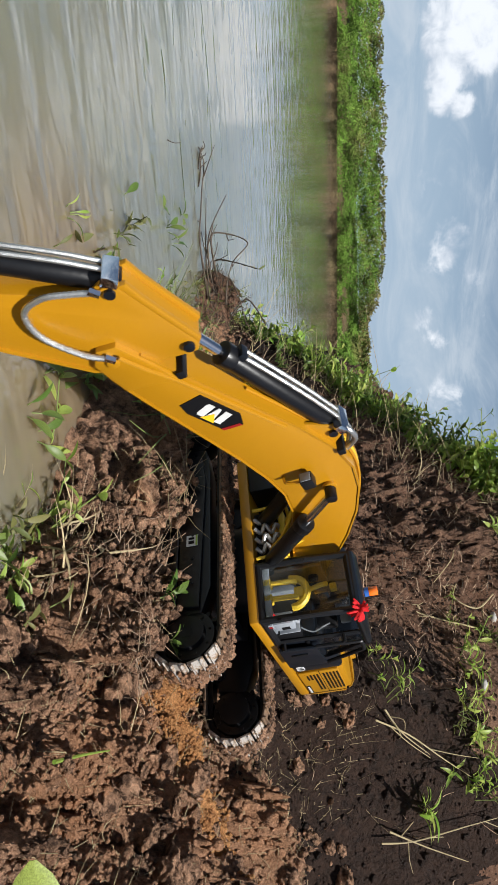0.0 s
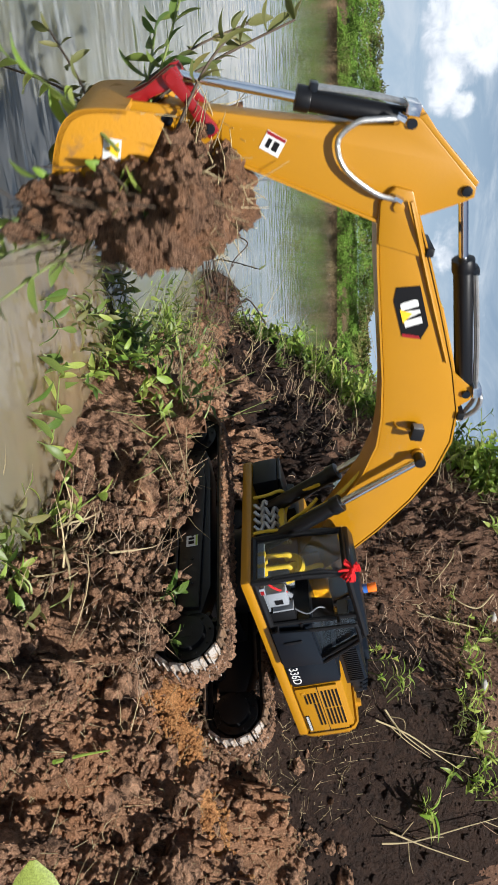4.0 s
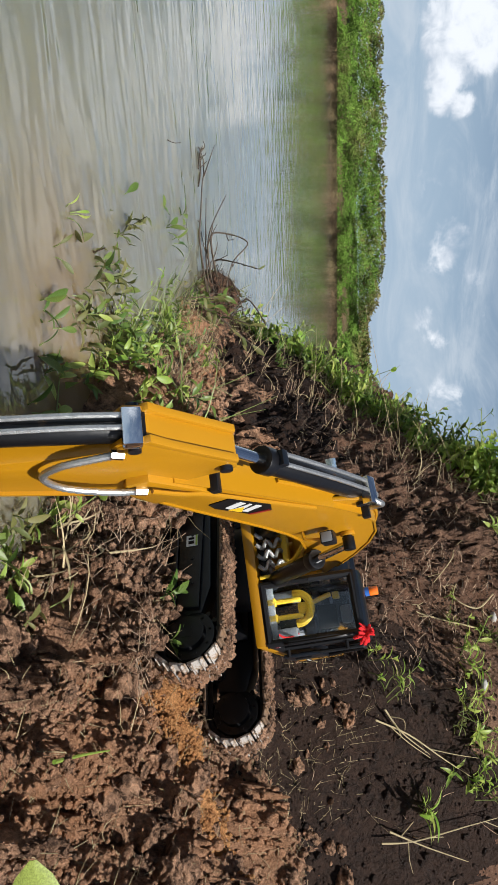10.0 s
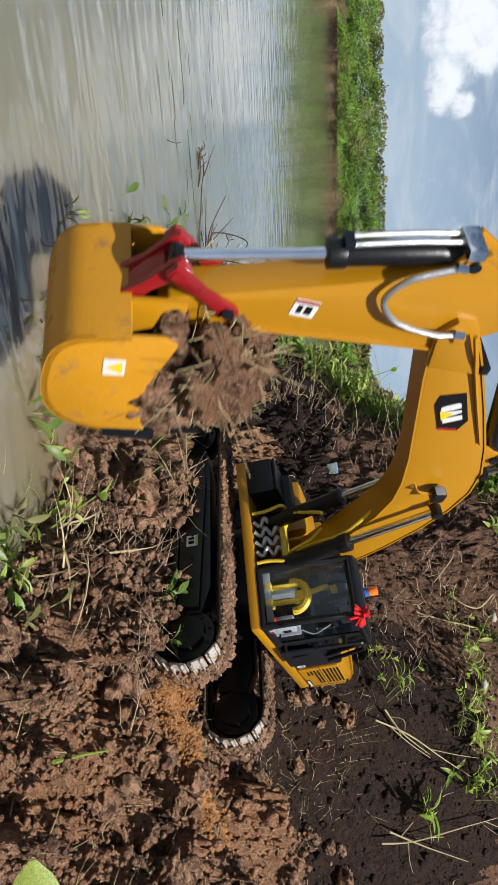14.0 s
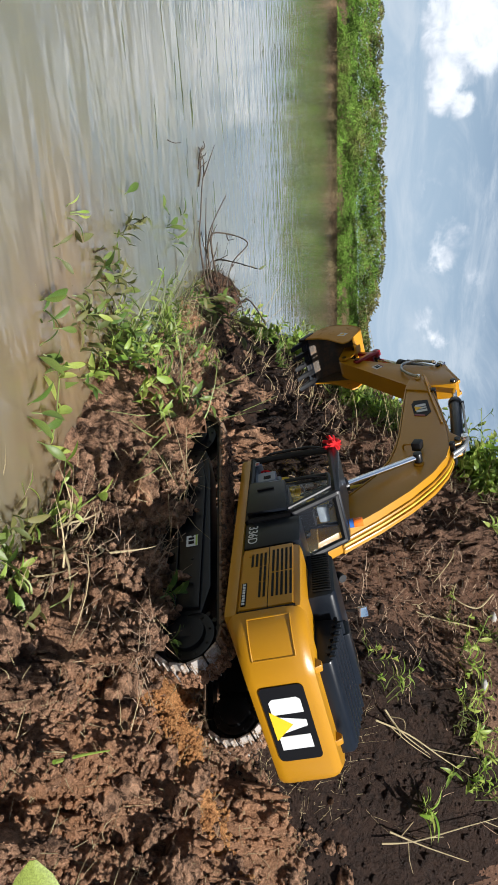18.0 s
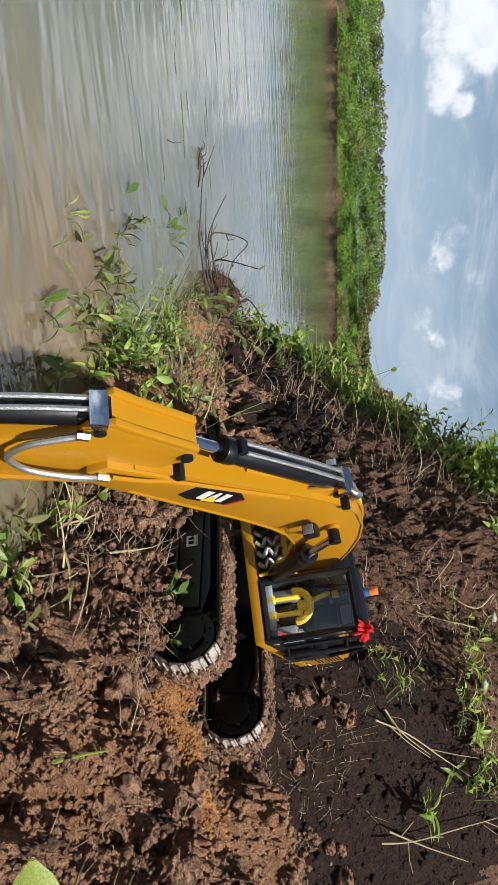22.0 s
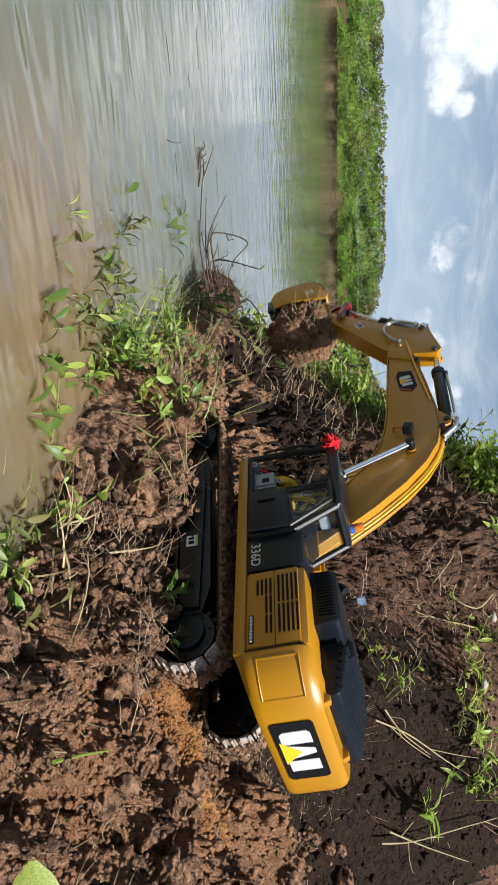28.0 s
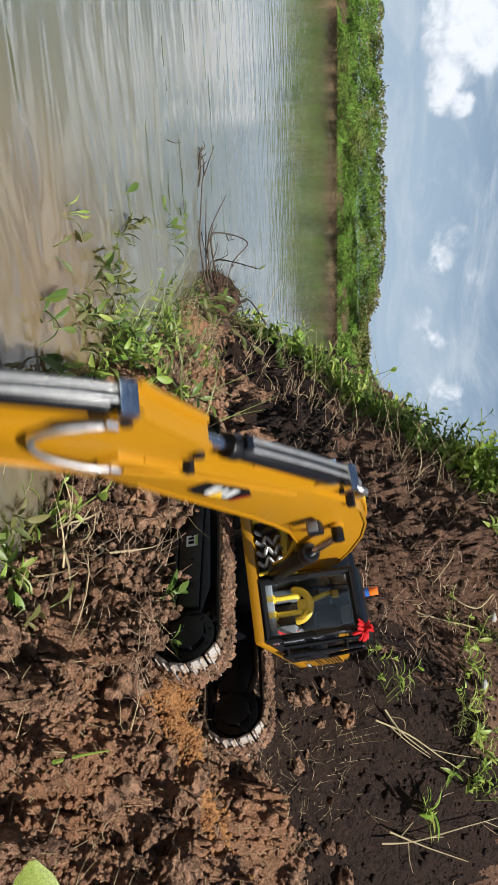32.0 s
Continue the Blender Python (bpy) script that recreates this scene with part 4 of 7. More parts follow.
    part("exhaust_pipe", tube([(-0.083, 0.03, 0.190), (-0.083, 0.03, 0.199), (-0.090, 0.03, 0.204)], 0.005, 10), BLACK, house)
    # right-hand side
    strip("tank", -0.105, 0.015, -0.103, -0.034, DECK, 0.163, YELLOW, 0.005, "yellow tank casing")
    tb = strip("tool_box", 0.040, 0.0870, -0.103, -0.058, DECK, 0.142, DARK, 0.004, "dark grey tool box on the deck")
    part("lid", box(0.041, 0.086, -0.102, -0.059, 0.142, 0.1455, 0.0012), DARK, tb)
    strip("battery_box", 0.0, 0.042, -0.100, -0.050, DECK, 0.155, BLACK, 0.004, "black casing beside the boom")
    strip("boom_cheek", -0.05, 0.035, 0.0225, 0.0275, DECK, 0.178, YELLOW, 0.002, "yellow boom foot plate")
    strip("boom_cheek", -0.05, 0.035, -0.0165, -0.0115, DECK, 0.178, YELLOW, 0.002, "yellow boom foot plate")
    part("boom_foot_pin", rod((FOOT[0], -0.022, FOOT[2]), (FOOT[0], 0.033, FOOT[2]), 0.006, 16), BLACK, house)
    part("valve_block", box(0.035, 0.072, -0.035, 0.030, DECK, 0.120, 0.003), BLACK, house, "black valve block with hoses")
    for k in range(4):
        y = -0.022 + k * 0.0125
        part("hose", tube([(0.084, y, 0.112), (0.080, y + 0.005, 0.119), (0.084, y - 0.003, 0.125), (0.078, y + 0.005, 0.131), (0.082, y - 0.002, 0.137), (0.074, y, 0.141)], 0.0026, 8, None, None, 8, 0.14), STEEL, house, "braided steel hose in a tight bend")
    for y0, bend in ((-0.032, -0.004), (0.030, 0.004)):
        part("pipe", tube([(0.086, y0, 0.112), (0.0865, y0, 0.128), (0.086, y0 + bend, 0.146), (0.074, y0 + bend, 0.150), (0.062, y0, 0.150)], 0.0021, 8), SEAT_YELLOW, house, "yellow hydraulic pipe")
    part("manifold", box(0.060, 0.078, -0.030, 0.030, 0.140, 0.147, 0.0015), SEAT_YELLOW, house, "yellow hose manifold")
    part("hose", tube([(0.066, -0.016, 0.146), (0.092, -0.020, 0.160), (0.100, -0.014, 0.182), (0.110, -0.006, 0.196)], 0.0020, 8), SEAT_YELLOW, house, "yellow hydraulic hose")
    part("hose", tube([(0.066, 0.018, 0.146), (0.088, 0.022, 0.156), (0.096, 0.018, 0.176), (0.104, 0.010, 0.192)], 0.0020, 8), SEAT_YELLOW, house, "yellow hydraulic hose")
    build_cab()


CAB = dict(x0=-0.058, x1=0.0860, y0=0.036, y1=0.1065, z0=DECK, z1=0.2180)


def build_cab():
    x0, x1, y0, y1, z0, z1 = (CAB[k] for k in ("x0", "x1", "y0", "y1", "z0", "z1"))
    r = 0.0042
    cab = part("cab_frame", bmesh.new(), BLACK, house, "dark grey cab frame with tinted panes")
    bm = bmesh.new()
    front_top, rear_top = x1 - 0.010, -0.029

    def bar(p, q, w=r):
        rod(p, q, w, 8, bm)
    for y in (y0 + 0.003, y1 - 0.003):
        bar((x1 - 0.002, y, z0), (x1 - 0.003, y, z0 + 0.055)), bar((x1 - 0.003, y, z0 + 0.055), (front_top, y, z1 - 0.006))
        bar((front_top, y, z1 - 0.006), (rear_top, y, z1 - 0.004)), bar((rear_top, y, z1 - 0.004), (x0 + 0.003, y, z0 + 0.052)), bar((x0 + 0.003, y, z0 + 0.052), (x0 + 0.002, y, z0 + 0.003))
        bar((0.012, y, z0), (0.006, y, z1 - 0.005), 0.0028)
        bar((x1 - 0.002, y, z0 + 0.003), (x0, y, z0 + 0.003))
    for z, x in ((z0 + 0.002, x1 - 0.002), (z1 - 0.006, front_top), (z1 - 0.005, rear_top)):
        bar((x, y0 + 0.003, z), (x, y1 - 0.003, z))
    cab.data = link_mesh("cab_frame", bm, BLACK)
    part("cab_roof", prism([(rear_top - 0.004, z1 - 0.006), (rear_top, z1 + 0.001), (front_top - 0.01, z1 + 0.0045), (front_top + 0.003, z1 + 0.001), (front_top + 0.004, z1 - 0.006)], y0, y1, 0.003), DARK, house, "dark grey cab roof")
    part("cab_rear_panel", prism([(x0, z0), (x0 + 0.001, z0 + 0.051), (0.0095, z0 + 0.049), (0.012, z0)], y0, y1 - 0.0005, 0.003), DARK, house, "dark grey lower door panel")
    part("door_handle", box(0.0, 0.010, y1 - 0.001, y1 + 0.0015, z0 + 0.036, z0 + 0.0395, 0.0006), BLACK, house)

    def pane(name, pts, out):
        bm2 = bmesh.new()
        f = bm2.faces.new([bm2.verts.new(p) for p in pts])
        ex = bmesh.ops.extrude_face_region(bm2, geom=[f])
        bmesh.ops.translate(bm2, verts=[v for v in ex["geom"] if isinstance(v, bmesh.types.BMVert)], vec=Vector(out) * 0.0008)
        bmesh.ops.recalc_face_normals(bm2, faces=bm2.faces)
        ob = part(name, bm2, GLASS, house, "tinted glass pane")
        ob.visible_shadow = False
    for y, out in ((y1 - 0.0025, (0, 1, 0)), (y0 + 0.0025, (0, -1, 0))):
        if out[1] < 0:
            pane("side_pane", [(x1 - 0.003, y, z0 + 0.004), (x1 - 0.004, y, z0 + 0.055), (front_top, y, z1 - 0.008), (0.0065, y, z1 - 0.007), (0.0115, y, z0 + 0.004)], out)
        pane("rear_side_pane", [(0.0055, y, z1 - 0.007), (0.009, y, z0 + 0.050), (x0 + 0.006, y, z0 + 0.052), (rear_top + 0.002, y, z1 - 0.007)], out)
    pane("windscreen", [(x1 - 0.003, y0 + 0.004, z0 + 0.055), (front_top, y0 + 0.004, z1 - 0.008), (front_top, y1 - 0.004, z1 - 0.008), (x1 - 0.003, y1 - 0.004, z0 + 0.055)], (1, 0, 0))
    pane("lower_windscreen", [(x1 - 0.002, y0 + 0.004, z0 + 0.005), (x1 - 0.003, y0 + 0.004, z0 + 0.053), (x1 - 0.003, y1 - 0.004, z0 + 0.053), (x1 - 0.002, y1 - 0.004, z0 + 0.005)], (1, 0, 0))
    pane("rear_pane", [(rear_top + 0.002, y0 + 0.004, z1 - 0.008), (x0 + 0.004, y0 + 0.004, z0 + 0.054), (x0 + 0.004, y1 - 0.004, z0 + 0.054), (rear_top + 0.002, y1 - 0.004, z1 - 0.008)], (-1, 0, 0))
    # the door stands open, swung back against the side
    door = part("door", prism([(-0.055, z0 + 0.003), (-0.057, z0 + 0.050), (0.004, z0 + 0.047), (0.010, z0 + 0.003)], y1 + 0.0045, y1 + 0.0085, 0.0015), DARK, house, "dark grey cab door swung open")
    bm = bmesh.new()
    tube([(0.004, y1 + 0.0065, z0 + 0.046), (0.001, y1 + 0.0065, z1 - 0.016), (-0.003, y1 + 0.0065, z1 - 0.010), (-0.024, y1 + 0.0065, z1 - 0.010), (-0.030, y1 + 0.0065, z1 - 0.014), (-0.057, y1 + 0.0065, z0 + 0.050)], 0.0024, 8, bm)
    part("door_frame", bm, BLACK, door, "black window frame of the door")
    for z in (z0 + 0.010, z0 + 0.080):
        part("hinge", rod((0.009, y1 - 0.001, z), (0.009, y1 + 0.008, z), 0.0022, 10), BLACK, door)
    part("inner_latch", box(-0.012, -0.008, y1 + 0.0084, y1 + 0.0104, z0 + 0.014, z0 + 0.034, 0.0006), BLACK, door)
    # inside
    strip("cab_floor", x0 + 0.006, x1 - 0.006, y0 + 0.004, y1 - 0.004, z0, z0 + 0.0025, CABIN_GREY, 0.0006, "grey cab floor")
    strip("front_panel", x1 - 0.009, x1 - 0.006, y0 + 0.005, y1 - 0.005, z0 + 0.002, z0 + 0.013, CABIN_PALE, 0.0008, "pale front panel of the cab")
    strip("seat", -0.008, 0.022, 0.056, 0.088, z0 + 0.002, z0 + 0.030, BLACK, 0.004, "black operator seat")
    part("seat_back", prism([(-0.012, z0 + 0.028), (-0.020, z0 + 0.072), (-0.012, z0 + 0.074), (0.000, z0 + 0.030)], 0.057, 0.087, 0.003), BLACK, house, "black seat back")
    part("head_rest", box(-0.020, -0.013, 0.061, 0.083, z0 + 0.077, z0 + 0.090, 0.003), CABIN_GREY, house, "grey head rest")
    strip("console", 0.000, 0.036, 0.041, 0.053, z0, z0 + 0.034, CABIN_GREY, 0.002, "grey side console")
    for y in (0.058, 0.076):
        part("yellow_rail", tube([(0.074, y, z0 + 0.012), (0.072, y, z0 + 0.036), (0.068, y, z0 + 0.040)], 0.0030, 8), SEAT_YELLOW, house, "yellow pedal lever")
        part("rail_foot", box(0.066, 0.080, y - 0.0045, y + 0.0045, z0 + 0.004, z0 + 0.014, 0.0012), SEAT_YELLOW, house)
    # yellow crescent-shaped control arm
    crescent = bmesh.new()
    tube([(0.058 + 0.002 * math.cos(a), 0.066 + 0.017 * math.sin(a), z0 + 0.034 + 0.017 * math.cos(a)) for a in (radians(k) for k in range(-95, 96, 19))], 0.0046, 8, crescent, None, 3)
    merge(crescent, box(0.050, 0.062, 0.060, 0.073, z0 + 0.036, z0 + 0.048, 0.003))
    part("control_arm", crescent, SEAT_YELLOW, house, "yellow crescent-shaped control arm")
    part("yellow_post", tube([(0.046, 0.062, z0 + 0.046), (0.044, 0.056, z0 + 0.066), (0.040, 0.054, z0 + 0.072)], 0.0030, 7), SEAT_YELLOW, house)
    part("yellow_tab", box(0.022, 0.032, 0.050, 0.058, z0 + 0.074, z0 + 0.082, 0.0015), SEAT_YELLOW, house)
    elec = part("receiver_box", box(0.036, 0.058, 0.086, 0.100, z0 + 0.008, z0 + 0.031, 0.002), CABIN_PALE, house, "pale grey receiver box with a red cable")
    part("dark_patch", box(0.040, 0.047, 0.0998, 0.1006, z0 + 0.016, z0 + 0.025, 0.0), INK, elec)
    part("receiver_base", box(0.030, 0.062, 0.080, 0.1005, z0 + 0.002, z0 + 0.0085, 0.001), CABIN_GREY, elec)
    part("red_cable", tube([(0.050, 0.093, z0 + 0.031), (0.056, 0.096, z0 + 0.027), (0.066, 0.097, z0 + 0.018), (0.074, 0.092, z0 + 0.010)], 0.0014, 6), RED_WOOL, elec, "red cable")
    part("plug", rod((0.048, 0.093, z0 + 0.0305), (0.044, 0.095, z0 + 0.036), 0.0028, 8), CABIN_PALE, elec)
    part("cable", tube([(0.024, 0.092, z0 + 0.030), (0.016, 0.099, z0 + 0.046), (0.020, 0.096, z0 + 0.060), (0.010, 0.090, z0 + 0.066)], 0.0009, 6), CABIN_GREY, house)
    strip("side_box", 0.004, 0.028, 0.088, 0.1015, z0 + 0.002, z0 + 0.034, BLACK, 0.002, "black box beside the seat")
    part("pale_edge", box(0.0285, 0.0305, 0.088, 0.1012, z0 + 0.010, z0 + 0.034, 0.0005), CABIN_PALE, house)
    part("printed_card", box(0.0660, 0.0760, y1 - 0.0010, y1 + 0.0002, z0 + 0.005, z0 + 0.011, 0.0003), CABIN_PALE, house, "white printed card in the doorway")
    part("red_patch", box(0.067, 0.0725, y1 + 0.0002, y1 + 0.0006, z0 + 0.006, z0 + 0.010, 0.0), RED, house)
    # on the roof
    part("beacon_base", rod((-0.0147, 0.050, 0.2205), (-0.0147, 0.050, 0.2255), 0.0056, 16), BLUE, house, "blue beacon base")
    part("beacon", rod((-0.0147, 0.050, 0.2255), (-0.0147, 0.050, 0.2365), 0.0056, 18, w=0.0012), ORANGE, house, "orange beacon on the cab roof")
    random.seed(5)
    bm = bmesh.new()
    for k in range(34):
        d = Vector((random.gauss(0, 1), random.gauss(0, 1), random.gauss(0, 1))).normalized()
        c = Vector((0.0826, 0.1074, 0.2175))
        tube([c, c + d * 0.007, c + d * 0.0125 + Vector((0, 0, -0.0025))], 0.0024, 5, bm, 0.0009, 2)
    part("red_tassel", bm, RED_WOOL, house, "red woollen tassel tied to the cab")
    # mirror on a stalk
    part("mirror_stalk", tube([(0.010, -0.098, 0.160), (0.018, -0.106, 0.185), (0.016, -0.108, 0.205)], 0.0016, 6), BLACK, house)
    part("mirror", box(0.013, 0.016, -0.118, -0.102, 0.203, 0.216, 0.0012), MIRROR, house, "small rectangular mirror")
    # grab rails
    part("grab_rail", tube([(x1 + 0.002, y1 - 0.001, z0 + 0.02), (x1 + 0.005, y1, z0 + 0.03), (x1 + 0.003, y1, z0 + 0.075), (front_top + 0.003, y1 - 0.002, z1 - 0.012)], 0.0018, 6), BLACK, house, "black grab rail")


build_house()


# boom
BOOM_TOP = [(-0.016, 0.010), (0.020, 0.034), (0.070, 0.066), (0.120, 0.092), (0.165, 0.108), (0.205, 0.114), (0.245, 0.109), (0.290, 0.092), (0.350, 0.064), (0.410, 0.034), (0.440, 0.018)]
BOOM_LOW = [(0.456, 0.010), (0.458, -0.006), (0.446, -0.014), (0.425, -0.012), (0.390, -0.004), (0.330, 0.012), (0.270, 0.028), (0.225, 0.037), (0.190, 0.040), (0.150, 0.034), (0.100, 0.016), (0.050, -0.004), (0.015, -0.016), (-0.012, -0.014), (-0.020, -0.002)]
BOOM_HALF = 0.0160


def ribbon(line, off, half, y):
    """A flat strip that follows a line of (x, z) points, as one solid."""
    bm = bmesh.new()
    rows = [[bm.verts.new((x, s * y, z + off + k * half)) for s, k in ((-1, -1), (1, -1), (1, 1), (-1, 1))] for x, z in line]
    for a, b in zip(rows, rows[1:]):
        for i in range(4):
            bm.faces.new((a[i], a[(i + 1) % 4], b[(i + 1) % 4], b[i]))
    bm.faces.new(rows[0]), bm.faces.new(rows[-1][::-1])
    bmesh.ops.recalc_face_normals(bm, faces=bm.faces)
    return bm


def build_boom():
    bm = prism(BOOM_TOP + BOOM_LOW, -BOOM_HALF, BOOM_HALF, 0.0018)
    b = part("boom", bm, YELLOW, excavator, "yellow cranked boom")
    # raised flanges along both edges
    for line, off in ((BOOM_TOP[1:], 0.0012), (BOOM_LOW[2:-2], -0.0012)):
        bm = ribbon(line, off, 0.001, BOOM_HALF + 0.0008)
        part("flange", bm, YELLOW, b)
    # cross-wise fold near the tip
    part("tip_casting", prism([(0.402, 0.036), (0.440, 0.019), (0.459, 0.010), (0.461, -0.006), (0.447, -0.016), (0.410, -0.010)], -BOOM_HALF - 0.0030, BOOM_HALF + 0.0030, 0.002), YELLOW, b)
    part("tip_pin", rod((BOOM_LENGTH, -0.0215, 0), (BOOM_LENGTH, 0.0215, 0), 0.0050, 16, w=0.001), YELLOW, b)
    part("cylinder_pin", rod((*[BOOM_CYL_PIN[0]], -0.032, BOOM_CYL_PIN[1]), (BOOM_CYL_PIN[0], 0.032, BOOM_CYL_PIN[1]), 0.0046, 16, w=0.001), BLACK, b)
    for y in (BOOM_HALF, -BOOM_HALF - 0.004):
        part("pin_boss", rod((BOOM_CYL_PIN[0], y, BOOM_CYL_PIN[1]), (BOOM_CYL_PIN[0], y + 0.004, BOOM_CYL_PIN[1]), 0.0072, 20, w=0.001), YELLOW, b)
    for y in (-0.011, 0.007):
        part("cylinder_lug", prism([(0.240, 0.106), (0.256, 0.122), (0.268, 0.122), (0.290, 0.090)], y, y + 0.004, 0.001), YELLOW, b)
    part("lug_pin", rod((STICK_CYL_BASE[0], -0.014, STICK_CYL_BASE[1]), (STICK_CYL_BASE[0], 0.014, STICK_CYL_BASE[1]), 0.0042, 14), DARK, b)
    badge(b, left_face(0.3473, BOOM_HALF, 0.0363, 25.0), 0.060, 0.026, slant=1.0)
    # work lamp
    lamp = part("work_lamp", box(0.2120, 0.2270, BOOM_HALF + 0.004, BOOM_HALF + 0.016, 0.066, 0.079, 0.002), BLACK, b, "black square work lamp")
    part("lens", box(0.2265, 0.2278, BOOM_HALF + 0.0055, BOOM_HALF + 0.0145, 0.0675, 0.0775, 0.0003), CABIN_GREY, lamp)
    part("bracket", tube([(0.222, BOOM_HALF, 0.050), (0.222, BOOM_HALF + 0.008, 0.052), (0.221, BOOM_HALF + 0.010, 0.067)], 0.0015, 6), YELLOW, lamp)
    # hoses and hard lines along the top edge
    for k, y in enumerate((-0.0095, -0.0035, 0.0030)):
        part("hydraulic_line", tube([(x, y, z + 0.0035) for x, z in BOOM_TOP[1:9]], 0.0017, 6), YELLOW if k != 1 else SEAT_YELLOW, b)
    part("hydraulic_line", tube([(0.300, BOOM_HALF + 0.001, 0.083), (0.360, BOOM_HALF + 0.002, 0.053), (0.405, BOOM_HALF + 0.003, 0.031), (0.428, BOOM_HALF + 0.006, 0.020), (0.452, 0.0234, 0.0086)], 0.0017, 6), YELLOW, b)
    for x, z in ((0.408, 0.034), (0.240, 0.111)):
        part("clamp", box(x - 0.004, x + 0.004, -0.016, 0.020, z, z + 0.007, 0.001), BLACK, b)
    part("hose", tube([(0.272, 0.010, 0.122), (0.262, 0.014, 0.130), (0.245, 0.012, 0.130), (0.228, 0.008, 0.118)], 0.0028, 9, None, None, 12, 0.16), STEEL, b, "braided steel hose loop")
    part("hose", tube([(0.272, 0.003, 0.122), (0.258, 0.005, 0.128), (0.240, 0.004, 0.124), (0.225, 0.003, 0.118)], 0.0026, 9, None, None, 12, 0.16), STEEL, b, "braided steel hose loop")
    part("front_hose", tube([(0.150, 0.004, 0.036), (0.115, 0.018, 0.008), (0.085, 0.016, -0.018), (0.055, 0.012, -0.030)], 0.0022, 8), SEAT_YELLOW, b, "yellow hydraulic hose")
    return b


# stick
STICK_OUT = [(-0.0560, 0.0360), (-0.0590, 0.0270), (-0.0520, 0.0200), (-0.0300, 0.0020), (-0.0100, -0.0130), (0.0100, -0.0185), (0.0600, -0.0165), (0.1400, -0.0130), (0.1950, -0.0120), (0.2110, -0.0080), (0.2150, 0.0010), (0.2090, 0.0090),
             (0.1800, 0.0150), (0.1200, 0.0290), (0.0600, 0.0460), (0.0300, 0.0570), (0.0230, 0.0680), (0.0120, 0.0690), (-0.0050, 0.0600), (-0.0300, 0.0480)]


def build_stick():
    h = 0.0135
    s = part("stick", prism(STICK_OUT, -h, h, 0.0018), YELLOW, excavator, "yellow dipper stick")
    bm = ribbon(STICK_OUT[4:9], -0.0006, 0.0012, h + 0.0022)
    part("flange", bm, YELLOW, s)
    for y in (-0.0135, 0.0080):
        part("head_rib", prism([(-0.0560, 0.0350), (-0.0560, 0.0400), (-0.0290, 0.0525), (-0.0040, 0.0645), (0.0110, 0.0735), (0.0160, 0.0690), (-0.0050, 0.0590), (-0.0300, 0.0470)], y, y + 0.0055, 0.0010), YELLOW, s)
    part("rod_pin", rod((*[STICK_CYL_PIN[0]], -0.017, STICK_CYL_PIN[1]), (STICK_CYL_PIN[0], 0.017, STICK_CYL_PIN[1]), 0.0046, 16, w=0.0008), DARK, s)
    for y in (-0.0115, 0.0085):
        part("cylinder_lug", prism([(0.004, 0.056), (0.010, 0.070), (0.026, 0.072), (0.034, 0.052)], y, y + 0.003, 0.0008), YELLOW, s)
    part("lug_pin", rod((BUCKET_CYL_BASE[0], -0.016, BUCKET_CYL_BASE[1]), (BUCKET_CYL_BASE[0], 0.016, BUCKET_CYL_BASE[1]), 0.0042, 14), DARK, s)
    part("rocker_pin", rod((ROCKER_PIN[0], -0.021, ROCKER_PIN[1]), (ROCKER_PIN[0], 0.021, ROCKER_PIN[1]), 0.0045, 14), DARK, s)
    part("bucket_pin", rod((STICK_LENGTH, -0.020, 0), (STICK_LENGTH, 0.020, 0), 0.0048, 14), DARK, s)
    sticker(s, left_face(0.1178, h, 0.0100, -8), 0.0175)
    part("hose", tube([(0.004, 0.0215, 0.0055), (0.024, 0.0215, 0.004), (0.055, 0.021, 0.013), (0.070, 0.020, 0.031), (0.062, 0.020, 0.049), (0.045, 0.019, 0.058), (0.030, 0.018, 0.0635)], 0.0026, 9, None, None, 12, 0.16), STEEL, s, "braided steel hose in a loop")
    for p in ((0.004, 0.0215, 0.0055), (0.030, 0.018, 0.0635)):
        part("hose_fitting", rod((p[0] - 0.004, p[1], p[2]), (p[0] + 0.004, p[1], p[2] + 0.001), 0.0032, 6), CHROME, s)
    return s


# bucket
BUCKET_BACK = [(-0.010, 0.008), (-0.008, 0.030), (-0.004, 0.050), (0.002, 0.066), (0.016, 0.0765), (0.042, 0.080), (0.068, 0.077), (0.086, 0.066), (0.095, 0.046), (0.0985, 0.026), (0.100, 0.004)]


def rounded(points, steps=4):
    """The same line with soft bends."""
    P = [Vector((x, z)) for x, z in points]
    out = []
    for i in range(len(P) - 1):
        a, b, c, d = P[max(i - 1, 0)], P[i], P[i + 1], P[min(i + 2, len(P) - 1)]
        for k in range(steps):
            t = k / steps
            q = 0.5 * (2 * b + (c - a) * t + (2 * a - 5 * b + 4 * c - d) * t * t + (3 * b - a - 3 * c + d) * t ** 3)
            out.append((q.x, q.y))
    return out + [points[-1]]


BUCKET_BACK = BUCKET_BACK[:2] + rounded(BUCKET_BACK[2:], 5)


